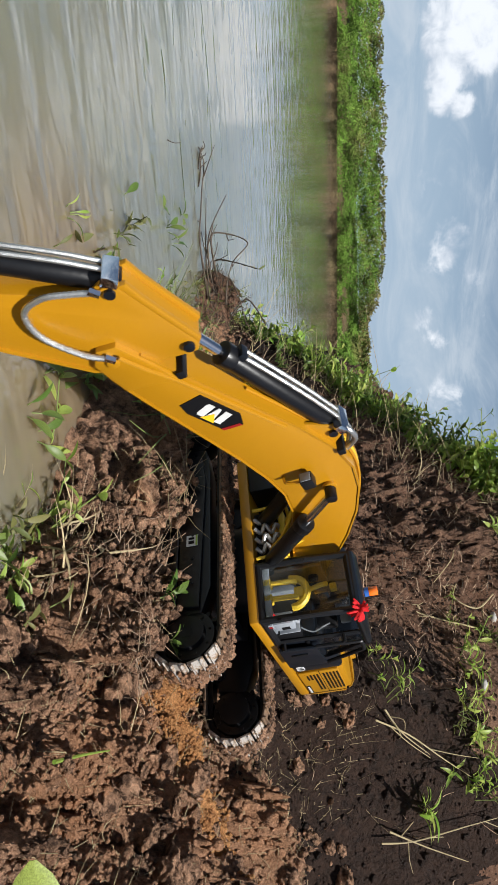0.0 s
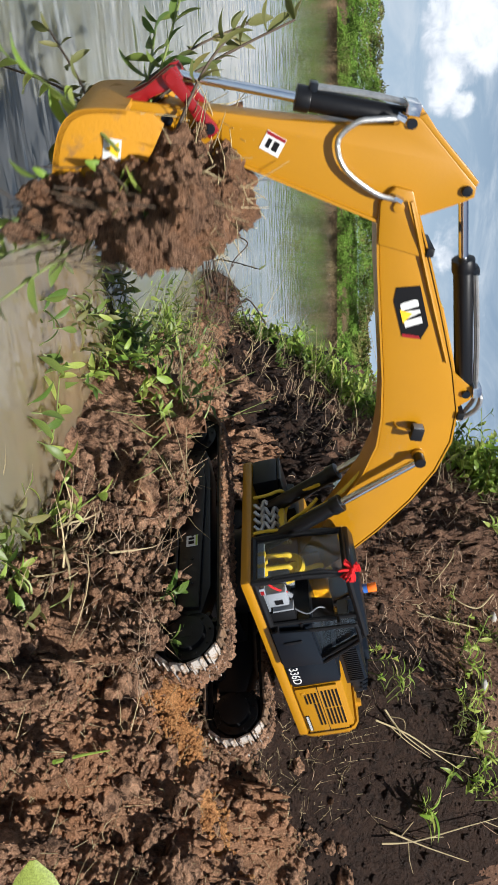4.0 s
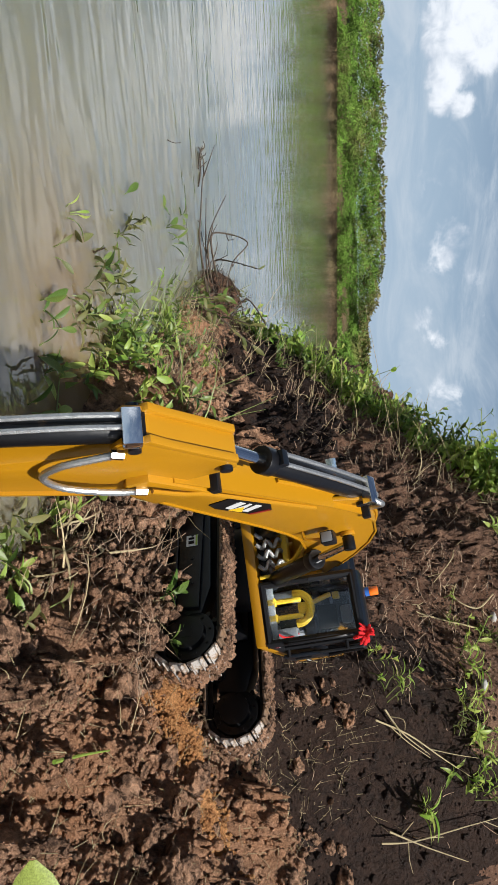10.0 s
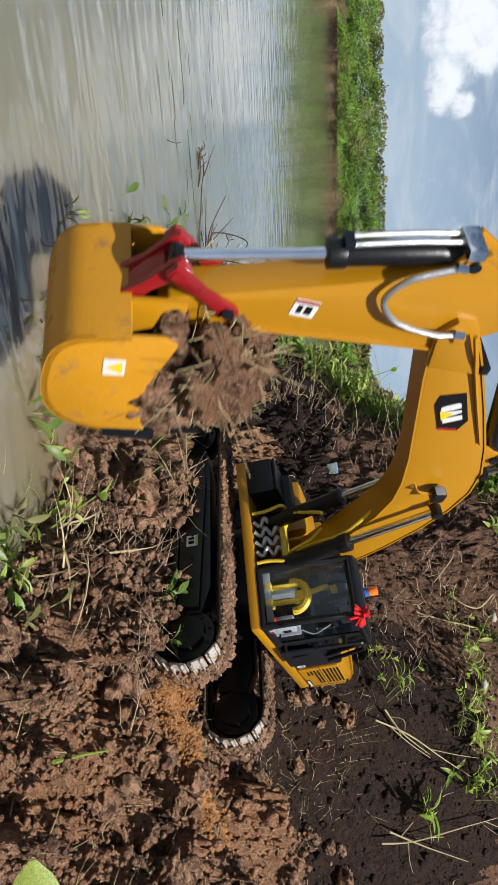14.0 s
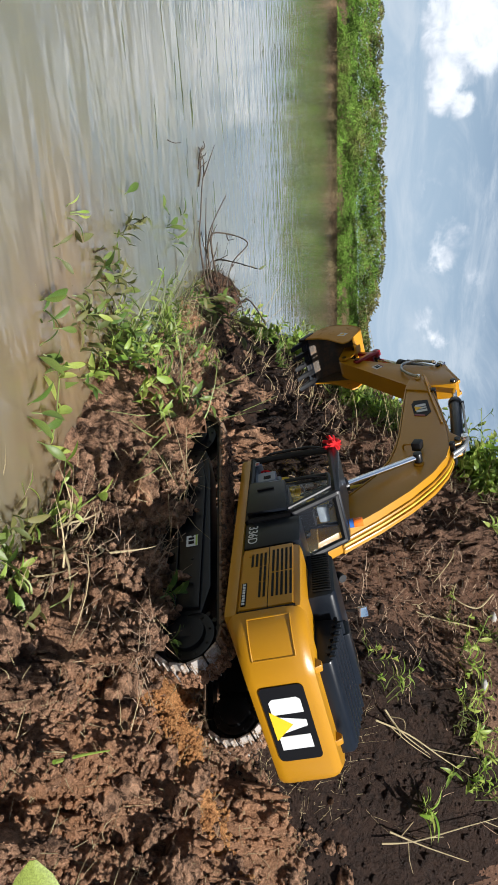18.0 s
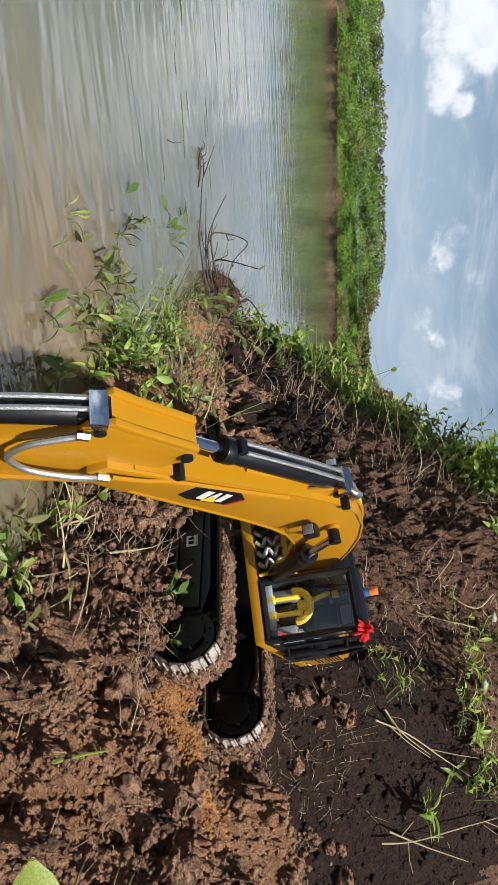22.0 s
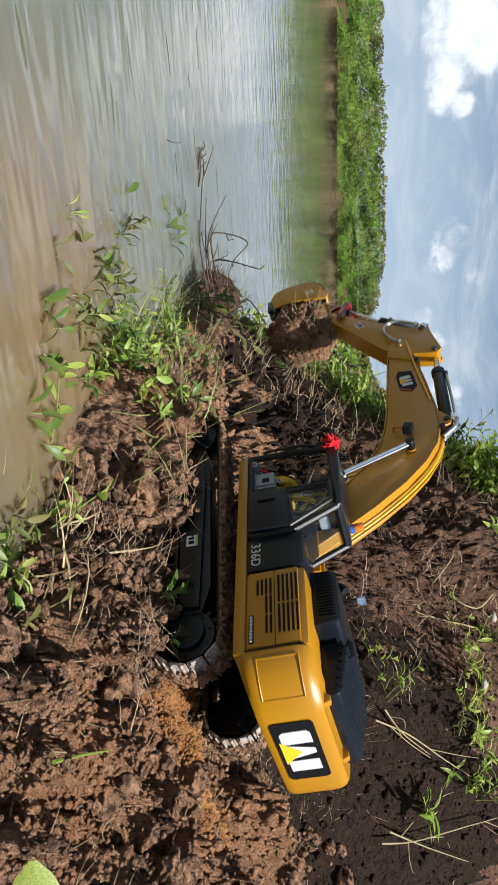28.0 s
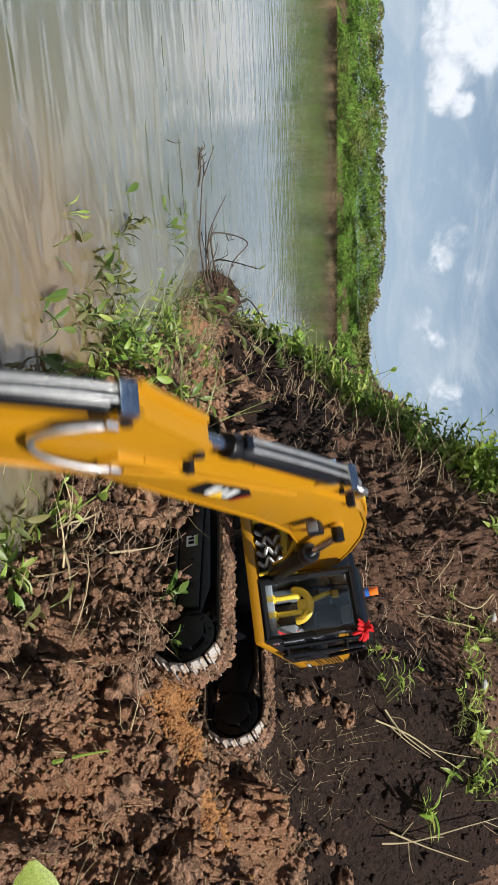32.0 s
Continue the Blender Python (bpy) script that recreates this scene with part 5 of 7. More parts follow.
def build_bucket():
    h, t = 0.050, 0.003
    inner = [(x * 0.94 + 0.003, 0.004 + (z - 0.004) * 0.94) for x, z in BUCKET_BACK]
    bm = bmesh.new()
    rows = [[bm.verts.new((q[0], y, q[1])) for q, y in ((a, -h), (a, h), (c, h), (c, -h))] for a, c in zip(BUCKET_BACK[1:], inner[1:])]
    for u, v in zip(rows, rows[1:]):
        for i in range(4):
            bm.faces.new((u[i], u[(i + 1) % 4], v[(i + 1) % 4], v[i]))
    bm.faces.new(rows[0]), bm.faces.new(rows[-1][::-1])
    bmesh.ops.recalc_face_normals(bm, faces=bm.faces)
    b = part("bucket", bm, BUCKET_YELLOW, excavator, "yellow digging bucket with dark worn teeth")
    lining = bmesh.new()
    rows = [[lining.verts.new((x * 0.90 + 0.005, s * (h - t - 0.0004), 0.005 + (z - 0.004) * 0.90)) for s in (-1, 1)] for x, z in BUCKET_BACK[2:]]
    for u, v in zip(rows, rows[1:]):
        lining.faces.new((u[0], u[1], v[1], v[0]))
    for s in (0, 1):
        lining.faces.new([r[s] for r in rows])
    part("bucket_inside", lining, BUCKET_MUD, b, "muddy dark inside of the bucket")
    for y in (h - t, -h):
        part("side_plate", prism(BUCKET_BACK[2:] + [(0.097, 0.002), (0.088, 0.008), (0.066, 0.013), (0.040, 0.012), (0.016, 0.005), (-0.004, 0.000), (-0.010, 0.010), (-0.007, 0.034)], y, y + t, 0.0006), BUCKET_YELLOW, b, "yellow bucket side")
        part("side_cutter", prism([(0.095, 0.034), (0.1035, 0.034), (0.1045, -0.004), (0.092, -0.003)], y - 0.001, y + t + 0.001, 0.0008), DARK, b)
    part("lip", prism([(0.094, 0.012), (0.101, 0.012), (0.1005, -0.004), (0.0965, -0.004)], -h, h, 0.0008), DARK, b, "dark worn cutting lip")
    for k in range(5):
        y = -0.042 + k * 0.021
        part("tooth", prism([(0.0935, 0.008), (0.1035, 0.008), (0.1025, -0.010), (0.0975, -0.038), (0.0945, -0.010)], y - 0.0045, y + 0.0045, 0.001), BLACK, b, "dark worn tooth")
    for y in (0.0150, -0.0195):
        part("ear", prism([(-0.008, -0.007), (-0.010, 0.006), (-0.006, 0.040), (-0.002, 0.050), (0.010, 0.062), (0.030, 0.040), (0.020, 0.020), (0.008, -0.006)], y, y + 0.0045, 0.001), YELLOW, b, "yellow bucket ear")
    part("ear_pin", rod((BUCKET_EAR[0], -0.021, BUCKET_EAR[1]), (BUCKET_EAR[0], 0.021, BUCKET_EAR[1]), 0.0045, 14), DARK, b)
    st = part("warning_sticker", flat([(-0.008, -0.007), (-0.008, 0.007), (0.008, 0.007), (0.008, -0.007)], 0.0004), WHITE, b, "white sticker with a yellow triangle", left_face(0.0230, h + 0.0002, 0.0360, 4))
    tri = flat([(-0.0060, -0.0050), (0, 0.0055), (0.0060, -0.0050)], 0.0003)
    tri.transform(Matrix.Translation((0, 0, 0.0004)))
    part("triangle", tri, TRIANGLE, st)
    return b


def cylinder(name, length, r, rod_len, rod_r, label):
    """A hydraulic ram: barrel along its own x from the base pin, and the rod along its own x from the far pin."""
    bm = rod((0.004, 0, 0), (length, 0, 0), r, 20, w=0.0012)
    rod((-0.001, -r, 0), (-0.001, r, 0), r * 0.95, 16, bm)
    rod((length - 0.012, 0, 0), (length, 0, 0), r * 1.16, 20, bm, w=0.0008)
    barrel = part(name + "_barrel", bm, FRAME_BLACK, excavator, label)
    bm = rod((0.002, 0, 0), (rod_len, 0, 0), rod_r, 14)
    bar = part(name + "_rod", bm, CHROME, excavator, "chrome ram rod")
    part("rod_eye", rod((0, -rod_r * 1.5, 0), (0, rod_r * 1.5, 0), rod_r * 1.4, 16, w=0.0006), FRAME_BLACK, bar)
    return barrel, bar


boom = build_boom()
stick = build_stick()
bucket = build_bucket()
boom_rams = [cylinder("boom_ram", 0.108, 0.0088, 0.110, 0.0042, "black boom ram barrel") for _ in (0, 1)]
stick_ram = cylinder("stick_ram", 0.142, 0.0092, 0.150, 0.0045, "black stick ram barrel")
bucket_ram = cylinder("bucket_ram", 0.095, 0.0088, 0.105, 0.0040, "black bucket ram barrel")
for ram, z, n in ((stick_ram[0], 0.012, 0.142), (bucket_ram[0], 0.0115, 0.095)):
    for y in (-0.004, 0.004):
        part("ram_pipe", tube([(0.002, y, z), (n * 0.4, y, z + 0.001), (n - 0.012, y, z - 0.001)], 0.0019, 7), STEEL, ram, "steel pipe along the ram")
    part("pipe_block", box(-0.004, 0.008, -0.008, 0.016, 0.006, 0.015, 0.001), CHROME, ram)
    part("pipe_clamp", box(n - 0.016, n - 0.009, -0.006, 0.006, 0.007, 0.014, 0.001), DARK, ram)


def bar_between(length, w):
    return prism([(-w, -w * 0.8), (-w, w * 0.8), (0, w), (length * 0.5, w * 0.62), (length, w), (length + w, w * 0.8), (length + w, -w * 0.8), (length, -w), (length * 0.5, -w * 0.62), (0, -w)], -0.0025, 0.0025, 0.0008)


rockers = []
for y in (0.0168, -0.0168):
    bm = bar_between(ROCKER, 0.0062)
    bm.transform(Matrix.Translation((0, y, 0)))
    rockers.append(part("rocker_arm", bm, RED, excavator, "red bucket rocker arm"))
bm = bmesh.new()
for y in (0.0110, -0.0110):
    merge(bm, bar_between(LINK, 0.0068), Matrix.Translation((0, y, 0)))
merge(bm, box(0.008, LINK - 0.006, -0.010, 0.010, -0.003, 0.003, 0.001))
rod((0, -0.020, 0), (0, 0.020, 0), 0.0045, 14, bm)
bucket_link = part("bucket_link", bm, RED, excavator, "red bucket link")


# ---- loose soil ----
def on_ground(x, y, sink=0.0):
    return float(max(ground_height(np.array([x]), np.array([y]))[0], -0.004)) - sink


def lump_mesh(name, seed, mat, flat_z=0.75, sub=3, rough=0.34):
    """An irregular clod about 1 across."""
    bm = bmesh.new()
    bmesh.ops.create_icosphere(bm, subdivisions=sub, radius=0.5)
    o = Vector((seed * 3.1, seed * 1.7, seed * 0.9))
    for v in bm.verts:
        d = v.co.normalized()
        k = 1 + rough * (noise.noise(d * 1.6 + o) + 0.6 * noise.noise(d * 3.7 + o) + 0.42 * noise.noise(d * 7.5 + o) + 0.30 * abs(noise.noise(d * 15.0 + o)))
        v.co = d * 0.5 * k
        v.co.z *= flat_z
    me = link_mesh(name, bm, mat, smooth=False)
    me.shade_smooth()
    return me


CLODS = [lump_mesh("clod", k, CLOD_PIECE, 0.6 + 0.05 * (k % 4), 4, 0.46) for k in range(9)]


def scatter_clods():
    rng = np.random.default_rng(7)
    n = 0
    while n < 270:
        y = 0.40 + 0.75 * rng.random() ** 1.2
        x = -0.05 + 0.75 * rng.random()
        if x > 0.62 * y + 0.10 or x < np.interp(y, SHORE_Y, SHORE_X) + 0.015:
            continue
        under, rule, between = trackbed(np.array([x]), np.array([y]))
        if rule[0] > 0 or between[0] > 0:
            continue
        s = 0.010 + 0.026 * rng.random() ** 2.6
        ob = new("clod", CLODS[int(rng.integers(len(CLODS)))])
        ob.parent = ground
        a, b, c = rng.random(3) * 360
        ob.matrix_basis = pose(x, y, on_ground(x, y, -0.10 * s), a * 0.1, b * 0.1, c) @ Matrix.Diagonal((s * (0.8 + 0.6 * rng.random()), s, s, 1))
        n += 1
    # a few big ones that stand out
    for x, y, s, t in ((0.262, 0.690, 0.052, 20), (0.235, 0.600, 0.034, 80), (0.34, 0.60, 0.038, 130), (0.30, 0.52, 0.03, 10), (0.39, 0.66, 0.036, 60), (0.16, 0.56, 0.032, 200), (0.06, 0.845, 0.05, 40)):
        ob = new("clod", CLODS[int(s * 1000) % 9])
        ob.parent = ground
        ob.matrix_basis = pose(x, y, on_ground(x, y, 0.1 * s), 5, 12, t) @ Matrix.Diagonal((s * 1.25, s * 0.95, s * 1.05, 1))


def crumbs(name, label, count, region, size, mat, seed, lift=0.3, sub=1):
    """Countless small crumbs of soil, joined."""
    rng = np.random.default_rng(seed)
    base = bmesh.new()
    bmesh.ops.create_icosphere(base, subdivisions=sub, radius=0.5)
    bv = np.array([v.co[:] for v in base.verts])
    bf = np.array([[v.index for v in f.verts] for f in base.faces])
    base.free()
    pts = []
    while len(pts) < count:
        x, y = region(rng)
        up_bank = y > np.interp(x, TOE_X, TOE_Y) + np.interp(x, *SPILL) + 0.035 * rng.normal()
        if sub > 1 and mat is CLOD and sandy(np.array([x]), np.array([y]))[0] > 0.2:
            continue
        if x > np.interp(y, SHORE_Y, SHORE_X) + 0.01 and up_bank == (mat is DARK_SOIL):
            pts.append((x, y))
    pts = np.array(pts)
    z = ground_height(pts[:, 0], pts[:, 1])
    s = size[0] + (size[1] - size[0]) * rng.random(count) ** 1.7
    bump = 0.5 * (rng.random((count, len(bv), 1)) - 0.5)
    if sub > 1:
        # broad dents as well as grain
        axes = rng.normal(size=(count, 3, 6))
        bump = 0.40 * bump + 0.13 * np.sin(np.einsum("vi,cik->cvk", bv * 3.4, axes) + 6.28 * rng.random((count, 1, 6))).sum(-1)[..., None] * 0.6
    V = bv[None] * (1 + bump) * s[:, None, None] * (0.6 + 0.8 * rng.random((count, 1, 3)))
    V = V + np.stack([pts[:, 0], pts[:, 1], z + s * lift], -1)[:, None]
    F = bf[None] + (np.arange(count) * len(bv))[:, None, None]
    me = bpy.data.meshes.new(name)
    me.from_pydata(V.reshape(-1, 3), [], F.reshape(-1, 3))
    me.materials.append(mat)
    me.shade_smooth()
    ob = tagged(new(name, me), label, "soil", kind="stuff")
    return ob


scatter_clods()
crumbs("soil_crumbs", "fine brown soil crumbs scattered over the bench", 24000, lambda r: (-0.12 + 0.85 * r.random(), 0.38 + 0.95 * r.random() ** 1.3), (0.0016, 0.007), CLOD, 11)
crumbs("near_crumbs", "small crumbs of soil on the nearest clods", 15000, lambda r: (0.05 + 0.42 * r.random(), 0.37 + 0.30 * r.random()), (0.0014, 0.0065), CLOD, 19)
crumbs("shore_crumbs", "crumbs of dug soil on the slope to the water", 12000, lambda r: (lambda y: (np.interp(y, SHORE_Y, SHORE_X) + 0.012 + 0.16 * r.random(), y))(0.66 + 0.75 * r.random()), (0.003, 0.012), CLOD, 15, 0.9)
crumbs("soil_clods", "brown broken clods covering the dug bench", 3200, lambda r: (-0.10 + 0.75 * r.random(), 0.40 + 0.80 * r.random() ** 1.2), (0.004, 0.014), CLOD, 12, 0.15, 2)
crumbs("bank_clods", "dark broken clods on the steep bank", 900, lambda r: (-0.2 + 0.95 * r.random(), 1.02 + 0.6 * r.random()), (0.004, 0.014), DARK_SOIL, 14, 0.12, 2)
crumbs("bank_crumbs", "dark crumbs on the steep bank", 16000, lambda r: (-0.25 + 1.1 * r.random(), 1.0 + 0.75 * r.random()), (0.0012, 0.0060), DARK_SOIL, 13, 0.1)
crumbs("sand_grains", "orange-brown sand spilled behind the tracks", 32000, lambda r: (lambda t: (0.243 + 0.30 * t + 0.018 * r.normal(), 0.760 + 0.135 * t + 0.018 * r.normal()))(1.1 * r.random()), (0.0016, 0.0056), soil_material("orange_sand", (0.34, 0.14, 0.048), (0.74, 0.37, 0.145), (0.64, 0.29, 0.10)), 17, 0.7)


# ---- fibres, straw and twigs ----
def fibres(name, label, count, region, length, width, mat, seed, rise=0.5, category="straw"):
    """Thin bent strands lying on or sticking out of the ground, joined."""
    rng = np.random.default_rng(seed)
    pts = []
    while len(pts) < count:
        x, y = region(rng)
        if x > np.interp(y, SHORE_Y, SHORE_X) - 0.02:
            pts.append((x, y))
    P = np.array(pts)
    z = np.maximum(ground_height(P[:, 0], P[:, 1]), 0.0)
    base = np.concatenate([P, z[:, None] + 0.002], 1)
    a = rng.random(count) * 2 * np.pi
    up = rise * (rng.random(count) - 0.25)
    way = np.stack([np.cos(a), np.sin(a), up], -1)
    way /= np.linalg.norm(way, axis=1, keepdims=True)
    bend = rng.normal(size=(count, 3)) * 0.35
    L = length[0] + (length[1] - length[0]) * rng.random(count) ** 2
    side = np.cross(way, rng.normal(size=(count, 3)))
    side /= np.linalg.norm(side, axis=1, keepdims=True)
    third = np.cross(way, side)
    n = 4
    V = []
    for k in range(n):
        t = k / (n - 1)
        c = base + (way * t + bend * t * t) * L[:, None]
        if rise < 0.6:
            c[:, 2] = np.maximum(c[:, 2], np.maximum(ground_height(c[:, 0], c[:, 1]), 0) + 0.001)
        w = width * (1 - 0.7 * t)
        for j in range(3):
            b = 2 * np.pi * j / 3
            V.append(c + (side * np.cos(b) + third * np.sin(b)) * w)
    V = np.stack(V, 1)
    F = []
    for k in range(n - 1):
        for j in range(3):
            F.append([k * 3 + j, k * 3 + (j + 1) % 3, k * 3 + 3 + (j + 1) % 3, k * 3 + 3 + j])
    F = np.array(F)[None] + (np.arange(count) * n * 3)[:, None, None]
    me = bpy.data.meshes.new(name)
    me.from_pydata(V.reshape(-1, 3), [], F.reshape(-1, 4))
    me.materials.append(mat)
    return tagged(new(name, me), label, category, kind="stuff")


DEAD_ROOT = material("dead_root", (0.34, 0.235, 0.155), 0.75, vary=0.5, scale=30, bump=0.4, bump_scale=300)


def bank_spot(r):
    # thick on the grown part of the bank, sparse on the freshly cut foot
    x = -0.2 + (1.0 if r.random() < 0.3 else 0.6) * r.random()
    return x, np.interp(x, TOE_X, TOE_Y) + 0.03 + 0.41 * r.random() ** (0.6 if x < 0.35 else 0.3)


fibres("root_fibres", "fine pale root fibres in the dug soil", 3600, lambda r: (-0.1 + 0.7 * r.random(), 0.42 + 0.75 * r.random()), (0.008, 0.035), 0.00045, STRAW, 21)
fibres("bank_straw", "dry straw and roots hanging on the bank", 4200, bank_spot, (0.010, 0.048), 0.0008, DEAD_ROOT, 23, 0.9)
fibres("bank_roots", "dark thin roots on the bank", 1500, bank_spot, (0.015, 0.06), 0.0007, TWIG, 25, 0.9)
fibres("shore_fibres", "reddish root fibres in the dug slope by the water", 4200, lambda r: (lambda y: (np.interp(y, SHORE_Y, SHORE_X) + 0.015 + 0.15 * r.random(), y))(0.66 + 0.55 * r.random()), (0.010, 0.040), 0.0006, DEAD_ROOT, 33, 0.8)
fibres("shore_straw", "matted straw and roots along the waterline", 3600, lambda r: (lambda y: (np.interp(y, SHORE_Y, SHORE_X) + 0.02 + 0.13 * r.random() ** 1.5, y))(0.85 + 0.65 * r.random()), (0.012, 0.07), 0.0006, STRAW, 27, 0.7)
fibres("shore_roots", "dark roots and twigs along the waterline", 2600, lambda r: (lambda y: (np.interp(y, SHORE_Y, SHORE_X) + 0.01 + 0.14 * r.random() ** 1.5, y))(1.0 + 0.95 * r.random()), (0.012, 0.06), 0.0008, TWIG, 29, 0.8)


# ---- plants ----
def leaf_mesh(name, mat, wide=0.30, curl=0.25):
    """A pointed leaf of length 1 along x, folded along its midrib and drooping."""
    bm = bmesh.new()
    rows = []
    for k in range(7):
        t = k / 6
        w = wide * math.sin(math.pi * min(1, t * 0.93 + 0.05)) ** 0.8 * 0.5
        z = curl * (0.55 * t - 0.9 * t * t)
        rows.append([bm.verts.new((t, -w, z + 0.35 * w)), bm.verts.new((t, 0, z)), bm.verts.new((t, w, z + 0.35 * w))])
    for a, b in zip(rows, rows[1:]):
        bm.faces.new((a[0], b[0], b[1], a[1])), bm.faces.new((a[1], b[1], b[2], a[2]))
    me = bpy.data.meshes.new(name)
    bm.to_mesh(me)
    bm.free()
    me.materials.append(mat)
    me.shade_smooth()
    return me


LEAVES = {"green": [leaf_mesh("leaf", LEAF, 0.44), leaf_mesh("leaf", LEAF, 0.34, 0.4)],
          "bright": [leaf_mesh("leaf", LEAF_BRIGHT, 0.42), leaf_mesh("leaf", LEAF_BRIGHT, 0.30, 0.4)],
          "dull": [leaf_mesh("leaf", LEAF_DULL, 0.32), leaf_mesh("leaf", LEAF_DULL, 0.24, 0.6)],
          "long": [leaf_mesh("leaf", LEAF_BRIGHT, 0.24, 0.35), leaf_mesh("leaf", LEAF, 0.22, 0.5)],
          "slim": [leaf_mesh("leaf", LEAF_BRIGHT, 0.17, 0.6), leaf_mesh("leaf", LEAF_BRIGHT, 0.15, 0.8)]}


def leaf_at(parent, kind, p, way, size, rng):
    way = Vector(way).normalized()
    side = Vector((0, 0, 1)).cross(way)
    if side.length < 0.05:
        side = Vector((1, 0, 0))
    side.normalize()
    up = way.cross(side)
    roll = pose(0, 0, 0, (rng.random() - 0.5) * 90, 0, 0)
    m = Matrix.Translation(p) @ Matrix((way, side, up)).transposed().to_4x4() @ roll @ Matrix.Diagonal((size, size, size, 1))
    ob = new("leaf", LEAVES[kind][int(rng.integers(2))])
    ob.parent, ob.matrix_basis = parent, m


def weed(name, label, at, stems, length, leaf, kind, seed, lean=(0, 0, 1), spread=0.6, pairs=4, stem_mat=None, r=0.0011, group="waterside weeds"):
    """A broad-leaved weed: bent stems with leaves in opposite pairs and a tuft at each tip."""
    rng = np.random.default_rng(seed)
    ob = thing(name, label, "plant", group)
    x, y = at[:2]
    z = at[2] if len(at) > 2 else on_ground(x, y, 0.003)
    ob.location = (x, y, z)
    for s in range(stems):
        d = Vector(lean) + Vector(rng.normal(size=3)) * spread
        d.z = abs(d.z) * 0.8 + 0.12
        d.normalize()
        L = length * (0.6 + 0.6 * rng.random())
        droop = Vector(rng.normal(size=3)) * 0.25 - Vector((0, 0, 0.30 * rng.random()))
        o = Vector((rng.normal() * 0.012, rng.normal() * 0.012, 0)) * (1 if stems > 1 else 0)
        path = [o + d * L * t + droop * L * t * t for t in (0, 0.33, 0.66, 1)]
        part("stem", tube(path, r, 5, None, r * 0.5, 3), stem_mat or STEM, ob)
        for k in range(pairs):
            t = 0.25 + 0.75 * (k + 1) / pairs
            p = o + d * L * t + droop * L * t * t
            a = rng.random() * math.pi
            for q in (0, math.pi):
                side = Vector((math.cos(a + q), math.sin(a + q), 0.1 + 0.5 * rng.random())) + d * 0.5
                leaf_at(ob, kind, p, side, leaf * (0.40 + 0.55 * rng.random()), rng)
    return ob


def tuft(name, label, at, count, length, kind, seed, lean=(0, 0, 1), width=0.0014, category="grass", group="bank grass"):
    """A tuft of grass: many arching blades, joined as one tuft."""
    rng = np.random.default_rng(seed)
    bm = bmesh.new()
    for _ in range(count):
        d = (Vector(lean) + Vector(rng.normal(size=3)) * 0.45).normalized()
        d.z = abs(d.z)
        L = length * (0.45 + 0.75 * rng.random())
        o = Vector((rng.normal() * 0.015, rng.normal() * 0.015, 0))
        fall = Vector((d.x, d.y, -0.6 - 0.6 * rng.random())) * 0.45
        side = d.cross(Vector((rng.normal(), rng.normal(), 0.2))).normalized() * width
        last = None
        for k in range(5):
            t = k / 4
            p = o + d * L * t + fall * L * t * t
            w = side * (1 - t ** 2)
            row = (bm.verts.new(p - w), bm.verts.new(p + w + Vector((0, 0, 1e-5))))
            if last:
                bm.faces.new((last[0], last[1], row[1], row[0]))
            last = row
    x, y = at[:2]
    z = at[2] if len(at) > 2 else on_ground(x, y, 0.004)
    ob = thing(name, label, category, group)
    ob.location = (x, y, z)
    mat = {"green": LEAF, "bright": LEAF_BRIGHT, "dry": STRAW, "dull": LEAF_DULL}[kind]
    part("grass_clump", bm, mat, ob)
    return ob


def twig(name, label, points, r, seed, forks=3, mat=None, leafy=0):
    """A bare branch with forks, through world points."""
    rng = np.random.default_rng(seed)
    ob = thing(name, label, "twig", "washed-up twigs")
    ob.location = points[0]
    P = [Vector(p) - Vector(points[0]) for p in points]
    part("branch", tube(P, r, 6, None, r * 0.35, 5), mat or TWIG, ob)
    for k in range(forks):
        i = int(rng.integers(1, len(P)))
        d = (P[i] - P[i - 1]).normalized()
        w = (d + Vector(rng.normal(size=3)) * 0.8).normalized()
        L = (P[-1] - P[0]).length * (0.2 + 0.25 * rng.random())
        s = P[i - 1].lerp(P[i], float(rng.random()))
        part("side_branch", tube([s, s + w * L * 0.5 + Vector(rng.normal(size=3)) * 0.004, s + w * L], r * 0.6, 5, None, r * 0.25, 3), mat or TWIG, ob)
        for _ in range(leafy):
            leaf_at(ob, "dull", s + w * L * (0.4 + 0.6 * float(rng.random())), Vector(rng.normal(size=3)), 0.018, rng)
    return ob


# leaves on the pond: place, how many, length, kind
POND_LEAVES = (
    (-0.230, 0.936, 3, 0.023, "green"), (-0.210, 0.950, 2, 0.025, "dull"), (-0.225, 1.071, 2, 0.028, "green"), (-0.269, 0.834, 4, 0.023, "slim"),
    (-0.360, 1.063, 1, 0.028, "green"), (-0.214, 0.796, 2, 0.017, "dull"), (-0.128, 0.969, 3, 0.027, "green"), (-0.081, 0.974, 4, 0.031, "green"),
    (-0.106, 1.063, 3, 0.028, "green"), (-0.150, 0.760, 3, 0.027, "green"), (-0.096, 0.753, 3, 0.028, "green"), (-0.032, 0.725, 3, 0.028, "green"),
    (-0.007, 0.744, 2, 0.027, "green"), (-0.176, 0.841, 2, 0.020, "dull"), (-0.298, 1.018, 2, 0.019, "dull"), (-0.394, 1.335, 3, 0.028, "green"),
    (-0.381, 1.382, 3, 0.027, "green"), (-0.127, 0.781, 2, 0.027, "green"), (-0.160, 1.000, 3, 0.027, "green"))

